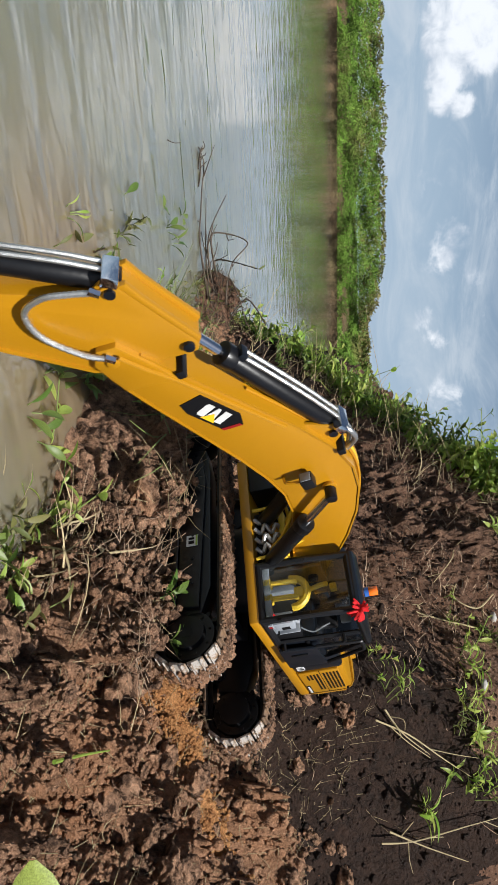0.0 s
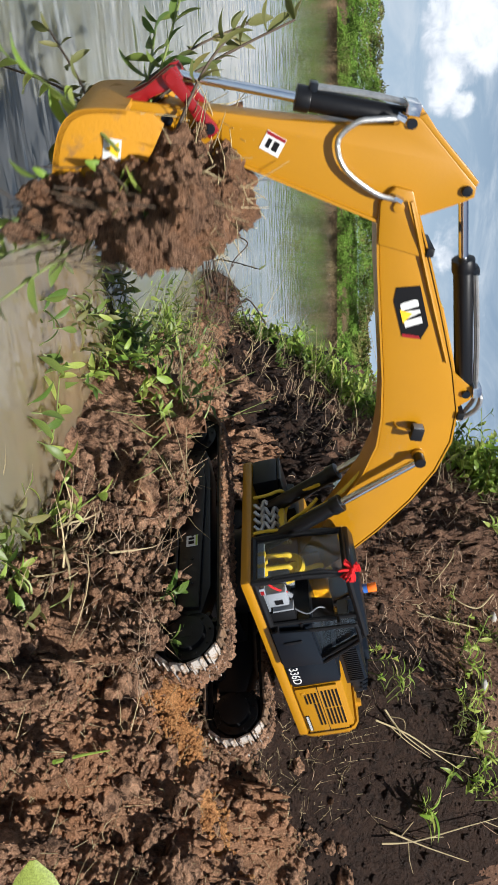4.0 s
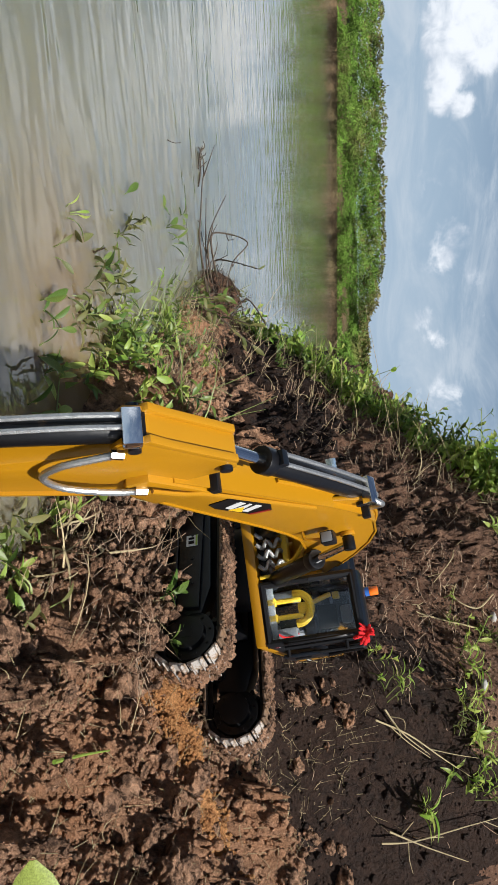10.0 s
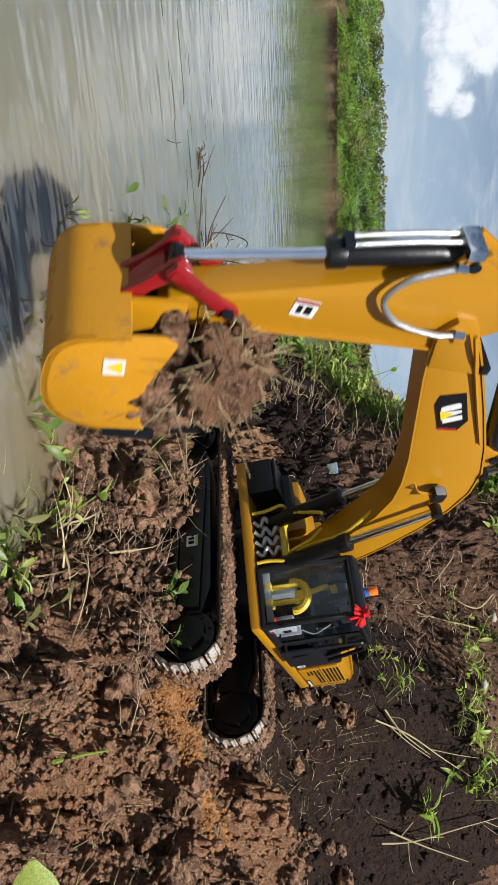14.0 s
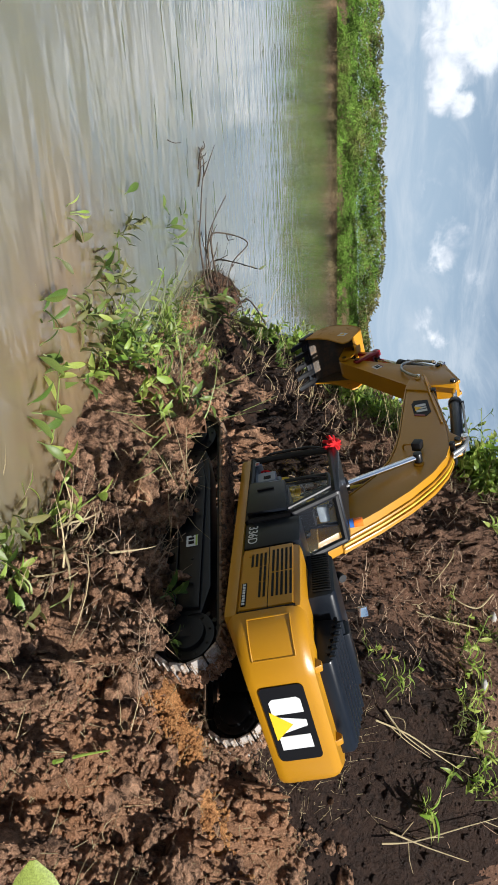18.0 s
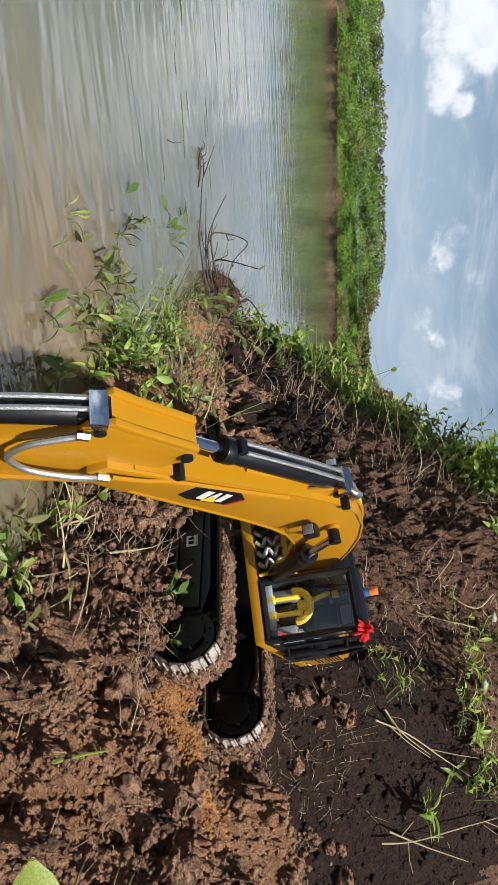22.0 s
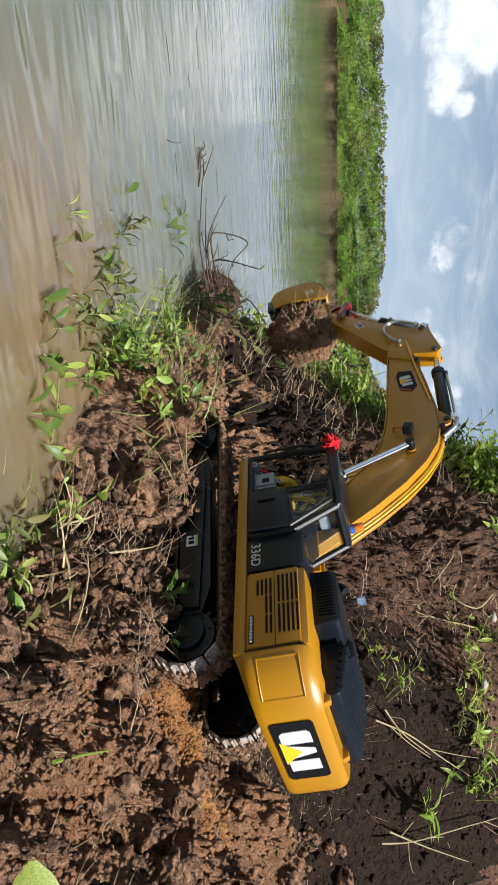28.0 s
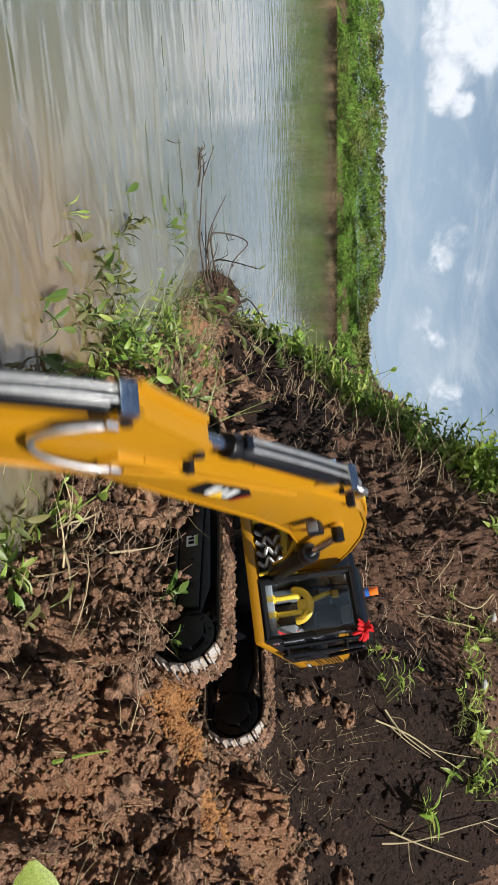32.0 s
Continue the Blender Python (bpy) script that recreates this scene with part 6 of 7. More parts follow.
# twigs washed up on the spit: base, bends, tip
SPIT_TWIGS = (
    ((-0.31, 1.676, 0.037), (-0.448, 1.645, 0.020), (-0.513, 1.633, 0.024), (-0.589, 1.634, 0.028), (-0.611, 1.635, 0.036)),
    ((-0.342, 1.676, 0.037), (-0.427, 1.665, 0.030), (-0.551, 1.645, 0.034)),
    ((-0.368, 1.686, 0.04), (-0.465, 1.656, 0.037), (-0.573, 1.691, 0.073)),
    ((-0.394, 1.687, 0.048), (-0.47, 1.676, 0.04), (-0.484, 1.689, 0.064), (-0.462, 1.697, 0.122), (-0.409, 1.672, 0.089), (-0.348, 1.681, 0.076)),
    ((-0.381, 1.678, 0.053), (-0.42, 1.687, 0.048), (-0.41, 1.663, 0.093), (-0.39, 1.65, 0.148)),
    ((-0.317, 1.681, 0.073), (-0.375, 1.672, 0.081), (-0.33, 1.665, 0.106), (-0.27, 1.667, 0.122)),
    ((-0.291, 1.682, 0.086), (-0.331, 1.696, 0.117), (-0.306, 1.689, 0.144), (-0.267, 1.682, 0.166)),
    ((-0.575, 1.632, 0.018), (-0.613, 1.65, 0.020), (-0.661, 1.632, 0.022)),
    ((-0.613, 1.631, 0.018), (-0.651, 1.642, 0.020), (-0.666, 1.634, 0.028)),
    ((-0.291, 1.676, 0.047), (-0.362, 1.664, 0.032), (-0.407, 1.653, 0.022)))


def build_plants():
    shore = "green broad-leaved weed rooted at the muddy waterline"
    for k, (x, y, n, L, lf, kind) in enumerate((
            (-0.070, 0.957, 3, 0.060, 0.030, "long"), (-0.062, 0.935, 2, 0.060, 0.036, "bright"), (-0.114, 1.006, 3, 0.065, 0.028, "green"), (-0.150, 1.10, 3, 0.06, 0.026, "dull"),
            (-0.165, 1.18, 3, 0.07, 0.028, "long"), (-0.184, 1.27, 4, 0.065, 0.026, "bright"), (-0.171, 1.33, 3, 0.06, 0.024, "green"), (-0.215, 1.36, 3, 0.06, 0.026, "dull"),
            (-0.239, 1.45, 3, 0.05, 0.024, "long"), (-0.20, 1.42, 3, 0.05, 0.022, "dull"), (-0.13, 1.14, 3, 0.06, 0.026, "long"), (-0.150, 1.02, 3, 0.06, 0.030, "dull"), (-0.105, 1.07, 3, 0.05, 0.024, "green"))):
        weed("waterside_weed", shore, (x, y), n, L, lf, kind, 100 + k, (-0.35, -0.25, 0.6), 0.7, 4)
    afloat = "broad-leaved weed standing in shallow muddy water"
    for k, (x, y, n, L, lf, kind, lean) in enumerate((
            (-0.377, 0.957, 1, 0.045, 0.024, "dull", (-0.3, -0.2, 0.5)), (-0.367, 1.076, 1, 0.050, 0.040, "green", (-0.7, 0, 0.25)), (-0.279, 0.852, 1, 0.045, 0.040, "dull", (-0.5, 0.2, 0.3)),
            (-0.228, 0.934, 2, 0.055, 0.044, "green", (-0.5, 0.3, 0.35)), (-0.422, 1.45, 2, 0.060, 0.042, "green", (-0.4, 0.2, 0.4)), (-0.209, 0.969, 2, 0.055, 0.040, "green", (-0.5, 0.2, 0.4)),
            (-0.311, 1.155, 1, 0.050, 0.032, "bright", (-0.6, 0.2, 0.25)), (-0.351, 1.308, 2, 0.055, 0.032, "green", (-0.6, 0, 0.3)), (-0.235, 0.891, 1, 0.055, 0.036, "dull", (-0.7, 0, 0.25)),
            (-0.080, 0.752, 2, 0.055, 0.042, "long", (-0.7, 0.1, 0.15)), (-0.126, 0.737, 2, 0.050, 0.042, "long", (-0.7, 0.2, 0.12)), (-0.171, 0.816, 2, 0.055, 0.040, "long", (-0.7, 0.1, 0.15)),
            (-0.020, 0.742, 1, 0.050, 0.044, "long", (-0.7, -0.1, 0.15)), (-0.150, 0.870, 2, 0.060, 0.034, "long", (-0.6, 0.1, 0.25)), (-0.255, 1.06, 2, 0.055, 0.030, "bright", (-0.5, -0.1, 0.35)))):
        weed("water_weed", afloat, (x, y, -0.012), n, L, lf, kind, 140 + k, lean, 0.4, 3, None, 0.0012, "weeds in the water")
    # broad leaves standing just out of the water, each on its own thin stalk
    rng = np.random.default_rng(77)
    for x, y, n, lf, kind in POND_LEAVES:
        ob = thing("pond_weed", "oval-leaved weed floating on the muddy water", "plant", "weeds in the water")
        ob.location = (x, y, 0.004)
        turn = rng.random() * 6.283
        for k in range(n):
            a = turn + 2.2 * k
            tip = Vector((0.010 * math.cos(a), 0.012 * math.sin(a), 0.016 + 0.008 * rng.random()))
            part("stem", tube([(0, 0, -0.015), tip * 0.6, tip], 0.0009, 5, None, 0.0007, 3), STEM, ob)
            leaf_at(ob, kind, tip, (math.cos(a) * 0.6, 0.5 + 0.4 * math.sin(a), 0.35 + 0.3 * rng.random()), lf * (0.8 + 0.4 * rng.random()), rng)
    near = "bright green weed growing between clods"
    for k, (x, y, n, L, lf, kind) in enumerate(((0.134, 0.655, 5, 0.040, 0.034, "bright"), (0.120, 0.640, 4, 0.038, 0.030, "green"), (0.142, 0.648, 4, 0.036, 0.030, "bright"), (0.126, 0.665, 4, 0.035, 0.030, "green"), (0.150, 0.64, 3, 0.05, 0.028, "dull"), (0.182, 0.755, 4, 0.035, 0.030, "green"), (0.098, 0.70, 4, 0.055, 0.030, "dull"), (0.085, 0.715, 3, 0.06, 0.030, "bright"))):
        weed("clod_weed", near, (x, y), n, L, lf, kind, 180 + k, (-0.2, -0.3, 0.8), 0.6, 2, None, 0.0010, "weeds between clods")
    weed("bent_weed", "bent weed stalk with pale leaves over the water", (0.085, 0.745), 4, 0.125, 0.036, "bright", 190, (-0.75, 0.05, 0.75), 0.25, 3, None, 0.0014, "weeds between clods")
    for k, (x, y, a) in enumerate(((0.104, 0.742, 0.1), (0.11, 0.72, -0.2), (0.12, 0.735, 0.5), (0.09, 0.70, 0.3), (0.13, 0.70, -0.4))):
        tuft("dry_stalks", "pale dry grass stalks on the soil", (x, y), 10, 0.095, "dry", 200 + k, (math.sin(a) - 0.2, -0.2, 0.40), 0.0011, "grass", "dry stalks")
    # crest of the bank
    for k, (x, y, z, L, kind, n) in enumerate((
            (-0.204, 1.858, None, 0.075, "bright", 34), (-0.16, 1.80, None, 0.08, "bright", 40), (-0.122, 1.80, None, 0.085, "bright", 44), (-0.24, 1.85, None, 0.06, "green", 30), (-0.19, 1.74, None, 0.06, "green", 26),
            (-0.093, 1.83, None, 0.075, "bright", 36), (-0.05, 1.75, None, 0.065, "green", 30), (-0.02, 1.70, None, 0.06, "green", 26), (0.02, 1.62, None, 0.055, "green", 24), (0.066, 1.62, None, 0.07, "green", 30),
            (0.10, 1.56, None, 0.06, "green", 28), (0.14, 1.52, None, 0.055, "dull", 26), (0.20, 1.47, None, 0.05, "dull", 24), (-0.28, 1.95, None, 0.06, "green", 26), (-0.34, 2.0, None, 0.05, "dull", 22))):
        tuft("grass_tuft", "tuft of arching grass on the bank's edge", (x, y), n, L, kind, 220 + k, (-0.15, -0.25, 0.8), 0.0019)
    for k, (x, y, n, L, lf, kind) in enumerate((
            (-0.145, 1.82, 5, 0.09, 0.036, "bright"), (-0.115, 1.78, 5, 0.09, 0.034, "bright"), (-0.08, 1.77, 5, 0.085, 0.030, "bright"), (-0.04, 1.72, 4, 0.09, 0.026, "green"), (-0.01, 1.66, 5, 0.085, 0.026, "green"),
            (0.03, 1.60, 5, 0.09, 0.028, "bright"), (0.06, 1.57, 6, 0.085, 0.030, "bright"), (0.09, 1.54, 6, 0.085, 0.028, "green"), (0.12, 1.50, 5, 0.08, 0.026, "green"), (0.16, 1.47, 5, 0.075, 0.024, "green"),
            (0.05, 1.64, 6, 0.10, 0.032, "bright"), (0.10, 1.60, 6, 0.10, 0.030, "bright"), (-0.19, 1.86, 4, 0.075, 0.030, "green"), (-0.25, 1.92, 4, 0.07, 0.026, "green"), (0.02, 1.68, 5, 0.09, 0.028, "green"), (0.15, 1.54, 5, 0.09, 0.028, "bright"))):
        weed("bank_weed", "leafy green weed on the crest of the bank", (x, y), n, L, lf, kind, 260 + k, (-0.1, -0.15, 0.9), 0.45, 4, None, 0.0012, "weeds on the bank")
    # small star-shaped weeds on the steep face
    for k, (x, y, n, L, lf, kind) in enumerate((
            (0.582, 1.195, 3, 0.040, 0.050, "slim"), (0.366, 1.280, 5, 0.055, 0.038, "slim"), (0.416, 1.220, 5, 0.055, 0.038, "slim"), (0.356, 1.185, 4, 0.05, 0.032, "slim"), (0.396, 1.172, 4, 0.055, 0.030, "slim"),
            (0.484, 1.235, 5, 0.06, 0.036, "slim"), (0.564, 1.230, 5, 0.06, 0.036, "slim"), (0.53, 1.24, 3, 0.04, 0.022, "slim"), (0.30, 1.32, 3, 0.035, 0.022, "slim"), (0.45, 1.22, 3, 0.04, 0.020, "dull"), (0.33, 1.33, 4, 0.04, 0.022, "dull"), (0.24, 1.38, 4, 0.05, 0.024, "dull"), (0.21, 1.42, 4, 0.05, 0.026, "green"))):
        weed("star_weed", "small narrow-leaved weed on the steep dark bank", (x, y), n, L, lf, kind, 300 + k, (-0.35, -0.6, 0.5), 0.4, 3, None, 0.0009, "weeds on the steep bank")
    # runners and stalks across the face
    for k, pts in enumerate((((0.614, 1.161), (0.62, 1.185), (0.607, 1.215), (0.601, 1.24)), ((0.424, 1.157), (0.455, 1.185), (0.50, 1.21), (0.534, 1.228)), ((0.41, 1.165), (0.45, 1.18), (0.49, 1.20)),
                             ((0.268, 1.364), (0.29, 1.345), (0.27, 1.33), (0.245, 1.335)), ((0.32, 1.33), (0.29, 1.30), (0.27, 1.29)), ((0.60, 1.17), (0.63, 1.19), (0.66, 1.21)), ((0.18, 1.36), (0.20, 1.33), (0.24, 1.31)))):
        twig("runner_stalk", "pale woody runner lying across the bank", [(x, y - 0.012, on_ground(x, y) + 0.008) for x, y in pts], 0.0016, 330 + k, 2, STRAW)
    # washed-up twigs on the spit
    for k, pts in enumerate(SPIT_TWIGS):
        twig("branch", "thin dark twig washed up on the spit", pts, 0.0026, 350 + k, 3, None, 1 if k in (3, 4) else 0)
    twig("floating_stick", "dark stick floating in muddy water", [(-0.20, 0.90, 0.004), (-0.25, 0.93, 0.006), (-0.31, 0.955, 0.004), (-0.33, 0.98, 0.004)], 0.003, 370, 1)
    twig("floating_stick", "thin dark stick floating on the water", [(-0.55, 1.30, 0.004), (-0.58, 1.36, 0.005), (-0.60, 1.42, 0.004)], 0.002, 371, 2)
    # leaf close by the lens
    near_leaf = thing("near_leaf", "broad bright green leaf close above the soil", "plant", "weeds between clods")
    near_leaf.location = (0.228, 0.302, on_ground(0.228, 0.302, 0.004))
    rise = 0.206 - near_leaf.location.z
    part("stem", tube([(0, 0, 0), (0.004, 0.002, rise * 0.5), (0, 0, rise)], 0.0012, 6, None, 0.0009, 4), STEM, near_leaf)
    blade = new("leaf", leaf_mesh("leaf", LEAF_BRIGHT, 0.52, 0.12))
    blade.parent = near_leaf
    way, side = Vector((-1, 0, -0.05)).normalized(), Vector((0, 0.30, 0.95)).normalized()
    blade.matrix_basis = Matrix.Translation((0, 0, rise)) @ Matrix((way, side, way.cross(side))).transposed().to_4x4() @ Matrix.Diagonal((0.050, 0.050, 0.050, 1))
    twig("yellow_stalk", "yellow-green grass stalk lying on clods", [(0.225, 0.50, 0.135), (0.245, 0.56, 0.135), (0.262, 0.61, 0.14)], 0.0018, 381, 0, LEAF_BRIGHT)
    # pale bits
    for k, (x, y, s) in enumerate(((0.345, 0.745, 0.008), (0.222, 0.455, 0.012), (0.31, 1.36, 0.02), (0.40, 1.26, 0.02))):
        ob = tagged(new("pebble", lump_mesh("pebble", 40 + k, STONE, 0.6, 2, 0.2)), "small pale pebble lying on the soil", "pebble", "pebbles")
        ob.matrix_basis = pose(x, y, on_ground(x, y) + 0.2 * s, 0, 0, 70 * k) @ Matrix.Diagonal((s, s, s, 1))


build_plants()


def sprigs(name, label, spots, reach, leaf, mat, seed, leaves=9, lean=(0, 0, 1), wide=0.30, category="weeds"):
    """Low leafy growth: at each spot a bent shoot with leaves up it, all joined."""
    rng = np.random.default_rng(seed)
    P = np.array(spots)
    n = len(P)
    z = np.maximum(ground_height(P[:, 0], P[:, 1]), 0.0)
    base = np.concatenate([P[:, :2], z[:, None]], 1)
    way = np.array(lean) + rng.normal(size=(n, 3)) * 0.5
    way[:, 2] = np.abs(way[:, 2]) + 0.15
    way /= np.linalg.norm(way, axis=1, keepdims=True)
    bend = rng.normal(size=(n, 3)) * 0.25 - np.array([0, 0, 0.2])
    L = (reach[0] + (reach[1] - reach[0]) * rng.random(n))[:, None]
    V, F, count = [], [], 0
    side = np.cross(way, rng.normal(size=(n, 3)))
    side /= np.linalg.norm(side, axis=1, keepdims=True)
    for k in range(leaves):
        t = 0.2 + 0.8 * (k + rng.random((n, 1))) / leaves
        p = base + (way * t + bend * t * t) * L
        a = k * 2.4 + rng.random((n, 1)) * 1.2
        other = np.cross(way, side)
        out = side * np.cos(a) + other * np.sin(a) + way * 0.5 + np.array([0, 0, 0.2])
        out /= np.linalg.norm(out, axis=1, keepdims=True)
        across = np.cross(out, way + rng.normal(size=(n, 3)) * 0.35)
        across /= np.linalg.norm(across, axis=1, keepdims=True)
        up = np.cross(across, out)
        s = (leaf[0] + (leaf[1] - leaf[0]) * rng.random((n, 1))) * (1.1 - 0.35 * t)
        rows = []
        for u, w, h in ((0.0, 0.03, 0.0), (0.3, 0.9, 0.05), (0.62, 0.85, 0.02), (1.0, 0.0, -0.16)):
            mid = p + (out * u + up * h) * s
            if w:
                rows += [mid - across * s * w * wide * 0.5 + up * s * w * 0.06, mid, mid + across * s * w * wide * 0.5 + up * s * w * 0.06]
            else:
                rows += [mid]
        v = np.stack(rows, 1)
        f = [(0, 3, 4, 1), (1, 4, 5, 2), (3, 6, 7, 4), (4, 7, 8, 5), (6, 9, 7, 7), (7, 9, 8, 8)]
        f = [q if q[2] != q[3] else q[:3] for q in f]
        for i in range(n):
            F += [tuple(c + count + 10 * i for c in q) for q in f]
        V.append(v.reshape(-1, 3))
        count += n * 10
    # shoots
    for i in range(n):
        ring = []
        for t in (0.0, 0.5, 1.0):
            c = base[i] + (way[i] * t + bend[i] * t * t) * L[i]
            for j in range(3):
                b = 2 * math.pi * j / 3
                ring.append(c + (side[i] * math.cos(b) + np.cross(way[i], side[i]) * math.sin(b)) * 0.0008)
        V.append(np.array(ring))
        for k in (0, 3):
            F += [(count + k + j, count + k + (j + 1) % 3, count + k + 3 + (j + 1) % 3, count + k + 3 + j) for j in range(3)]
        count += 9
    me = bpy.data.meshes.new(name)
    me.from_pydata(np.concatenate(V), [], F)
    me.materials.append(mat)
    me.shade_smooth()
    return tagged(new(name, me), label, category, kind="stuff")


def along(points, width, n, seed):
    """Spots strewn along a line of plan points."""
    rng = np.random.default_rng(seed)
    P = np.array(points)
    at = rng.random(n) * (len(P) - 1)
    i = at.astype(int)
    q = P[i] + (P[i + 1] - P[i]) * (at - i)[:, None]
    return q + rng.normal(size=(n, 2)) * width


WATERLINE = [(-0.045, 0.90), (-0.085, 0.95), (-0.115, 1.00), (-0.135, 1.08), (-0.165, 1.18), (-0.20, 1.30), (-0.235, 1.42)]
CREST = [(-0.33, 2.0), (-0.25, 1.93), (-0.18, 1.84), (-0.12, 1.86), (-0.06, 1.76), (-0.01, 1.70), (0.03, 1.66), (0.07, 1.62), (0.11, 1.58)]
sprigs("waterside_growth", "dense green weeds matted along the muddy waterline", along(WATERLINE, 0.026, 44, 501), (0.03, 0.075), (0.014, 0.032), LEAF, 503, 5, (-0.3, -0.3, 0.6), 0.30)
sprigs("waterside_shoots", "bright green shoots among the waterside weeds", along(WATERLINE, 0.026, 66, 505), (0.03, 0.085), (0.015, 0.034), LEAF_BRIGHT, 507, 5, (-0.3, -0.3, 0.6), 0.32)
sprigs("crest_growth", "dense bright green weeds along the crest of the bank", along(CREST, 0.022, 260, 509), (0.04, 0.10), (0.016, 0.036), LEAF_BRIGHT, 511, 9, (-0.1, -0.2, 0.9), 0.38)
sprigs("crest_undergrowth", "green undergrowth along the crest of the bank", along(CREST, 0.028, 160, 513), (0.03, 0.08), (0.014, 0.030), LEAF, 515, 8, (-0.1, -0.3, 0.8))
sprigs("corner_bush", "bushy bright green weeds at the top of the bank", along([(0.05, 1.63), (0.09, 1.59), (0.13, 1.54)], 0.022, 220, 517), (0.05, 0.12), (0.018, 0.038), LEAF_BRIGHT, 519, 10, (-0.1, -0.2, 0.9), 0.40)
sprigs("bank_face_growth", "thin narrow-leaved weeds on the dark bank", along([(0.16, 1.45), (0.21, 1.38), (0.27, 1.36), (0.35, 1.30), (0.41, 1.24), (0.48, 1.25), (0.57, 1.24), (0.62, 1.24)], 0.016, 14, 521), (0.02, 0.06), (0.014, 0.034), LEAF_BRIGHT, 523, 6, (-0.3, -0.6, 0.5), 0.26)
sprigs("spit_growth", "thin weeds among twigs on the spit", along([(-0.24, 1.45), (-0.30, 1.60), (-0.33, 1.75), (-0.30, 1.95)], 0.03, 50, 525), (0.03, 0.07), (0.010, 0.022), LEAF_DULL, 527, 6, (-0.3, -0.2, 0.7), 0.26)
sprigs("shallow_growth", "pale drowned weeds at the water's edge", along([(-0.05, 0.84), (-0.12, 0.90), (-0.17, 0.97), (-0.22, 1.02), (-0.27, 1.05)], 0.03, 34, 529), (0.03, 0.07), (0.018, 0.034), LEAF_DULL, 531, 5, (-0.6, -0.3, 0.25))
fibres("pale_stems", "long pale stems lying over weeds at the waterline", 230, lambda r: (lambda q: (q[0] + r.normal() * 0.025, q[1] + r.normal() * 0.03))(WATERLINE[int(r.integers(7))]), (0.05, 0.15), 0.0012, STEM, 533, 0.8, "weeds")
fibres("crest_straw", "dry straw hanging from the crest of the bank", 500, lambda r: (lambda q: (q[0] + r.normal() * 0.03, q[1] - 0.07 + r.normal() * 0.05))(CREST[int(r.integers(9))]), (0.04, 0.13), 0.0010, STRAW, 535, 0.9)


# ---- the far bank's growth ----
def island_leaf(name, a, b, c):
    m, nt, bs = principled(name)
    N, L = nt.nodes.new, nt.links.new
    g = N("ShaderNodeNewGeometry")
    r = N("ShaderNodeValToRGB")
    e = r.color_ramp.elements
    e[0].color, e[1].color = (*a, 1), (*c, 1)
    m2 = e.new(0.55)
    m2.color = (*b, 1)
    L(g.outputs["Random Per Island"], r.inputs["Fac"])
    # noise patches of darker and brighter tone, and of dry brown growth
    co, n1, n2 = N("ShaderNodeTexCoord"), N("ShaderNodeTexNoise"), N("ShaderNodeTexNoise")
    for n, s in ((n1, 1.5), (n2, 0.7)):
        n.inputs["Scale"].default_value, n.inputs["Detail"].default_value = s, 5
        L(co.outputs["Object"], n.inputs["Vector"])
    k1, k2 = N("ShaderNodeMapRange"), N("ShaderNodeMapRange")
    L(n1.outputs["Fac"], k1.inputs["Value"]), L(n2.outputs["Fac"], k2.inputs["Value"])
    k1.inputs["From Min"].default_value, k1.inputs["From Max"].default_value = 0.35, 0.65
    k1.inputs["To Min"].default_value, k1.inputs["To Max"].default_value = 0.45, 1.35
    k2.inputs["From Min"].default_value, k2.inputs["From Max"].default_value = 0.52, 0.68
    k2.inputs["To Max"].default_value = 0.7
    dry, sc = N("ShaderNodeMixRGB"), N("ShaderNodeVectorMath")
    L(k2.outputs[0], dry.inputs["Fac"]), L(r.outputs[0], dry.inputs["Color1"])
    dry.inputs["Color2"].default_value = (0.17, 0.14, 0.055, 1)
    sc.operation = "SCALE"
    L(dry.outputs[0], sc.inputs[0]), L(k1.outputs[0], sc.inputs["Scale"])
    L(sc.outputs[0], bs.inputs["Base Color"])
    bs.inputs["Specular IOR Level"].default_value = 0.1
    bs.inputs["Roughness"].default_value = 0.85
    return m


def far_growth(name, label, count, zone, size, mat, seed):
    rng = np.random.default_rng(seed)
    P = zone(rng, count)
    s = size[0] + (size[1] - size[0]) * rng.random(count)
    u = rng.normal(size=(count, 3))
    u[:, 2] = np.abs(u[:, 2]) * 0.9
    u /= np.linalg.norm(u, axis=1, keepdims=True)
    v = np.cross(u, rng.normal(size=(count, 3)))
    v /= np.linalg.norm(v, axis=1, keepdims=True)
    q = [P - v * 0.0, P + u * s[:, None] * 0.5 + v * s[:, None] * 0.22, P + u * s[:, None], P + u * s[:, None] * 0.5 - v * s[:, None] * 0.22]
    V = np.stack(q, 1)
    F = np.arange(count * 4).reshape(count, 4)
    me = bpy.data.meshes.new(name)
    me.from_pydata(V.reshape(-1, 3), [], F)
    me.materials.append(mat)
    return tagged(new(name, me), label, "bushes", kind="stuff")


def bank_zone(y0, y1, z0, z1, ragged):
    def zone(rng, n):
        x = np.where(rng.random(n) < 0.85, -17 + 17.5 * rng.random(n), -70 + 100 * rng.random(n))
        k = rng.random(n)
        top = z1 * (0.80 + ragged * value_noise(x, x * 0 + 3.3, 1.3, 71) + 0.25 * ragged * value_noise(x, x * 0 + 1.3, 0.35, 73))
        z = z0 + (top - z0) * k
        y = y0 + (y1 - y0) * k + rng.normal(size=n) * 0.12
        clump = (value_noise(x * 1.0, z * 2.0, 0.30, 75) - 0.5) * 0.55 + (value_noise(x, z * 1.6, 0.75, 77) - 0.5) * 0.8
        return np.stack([x, y + clump, z], -1)
    return zone


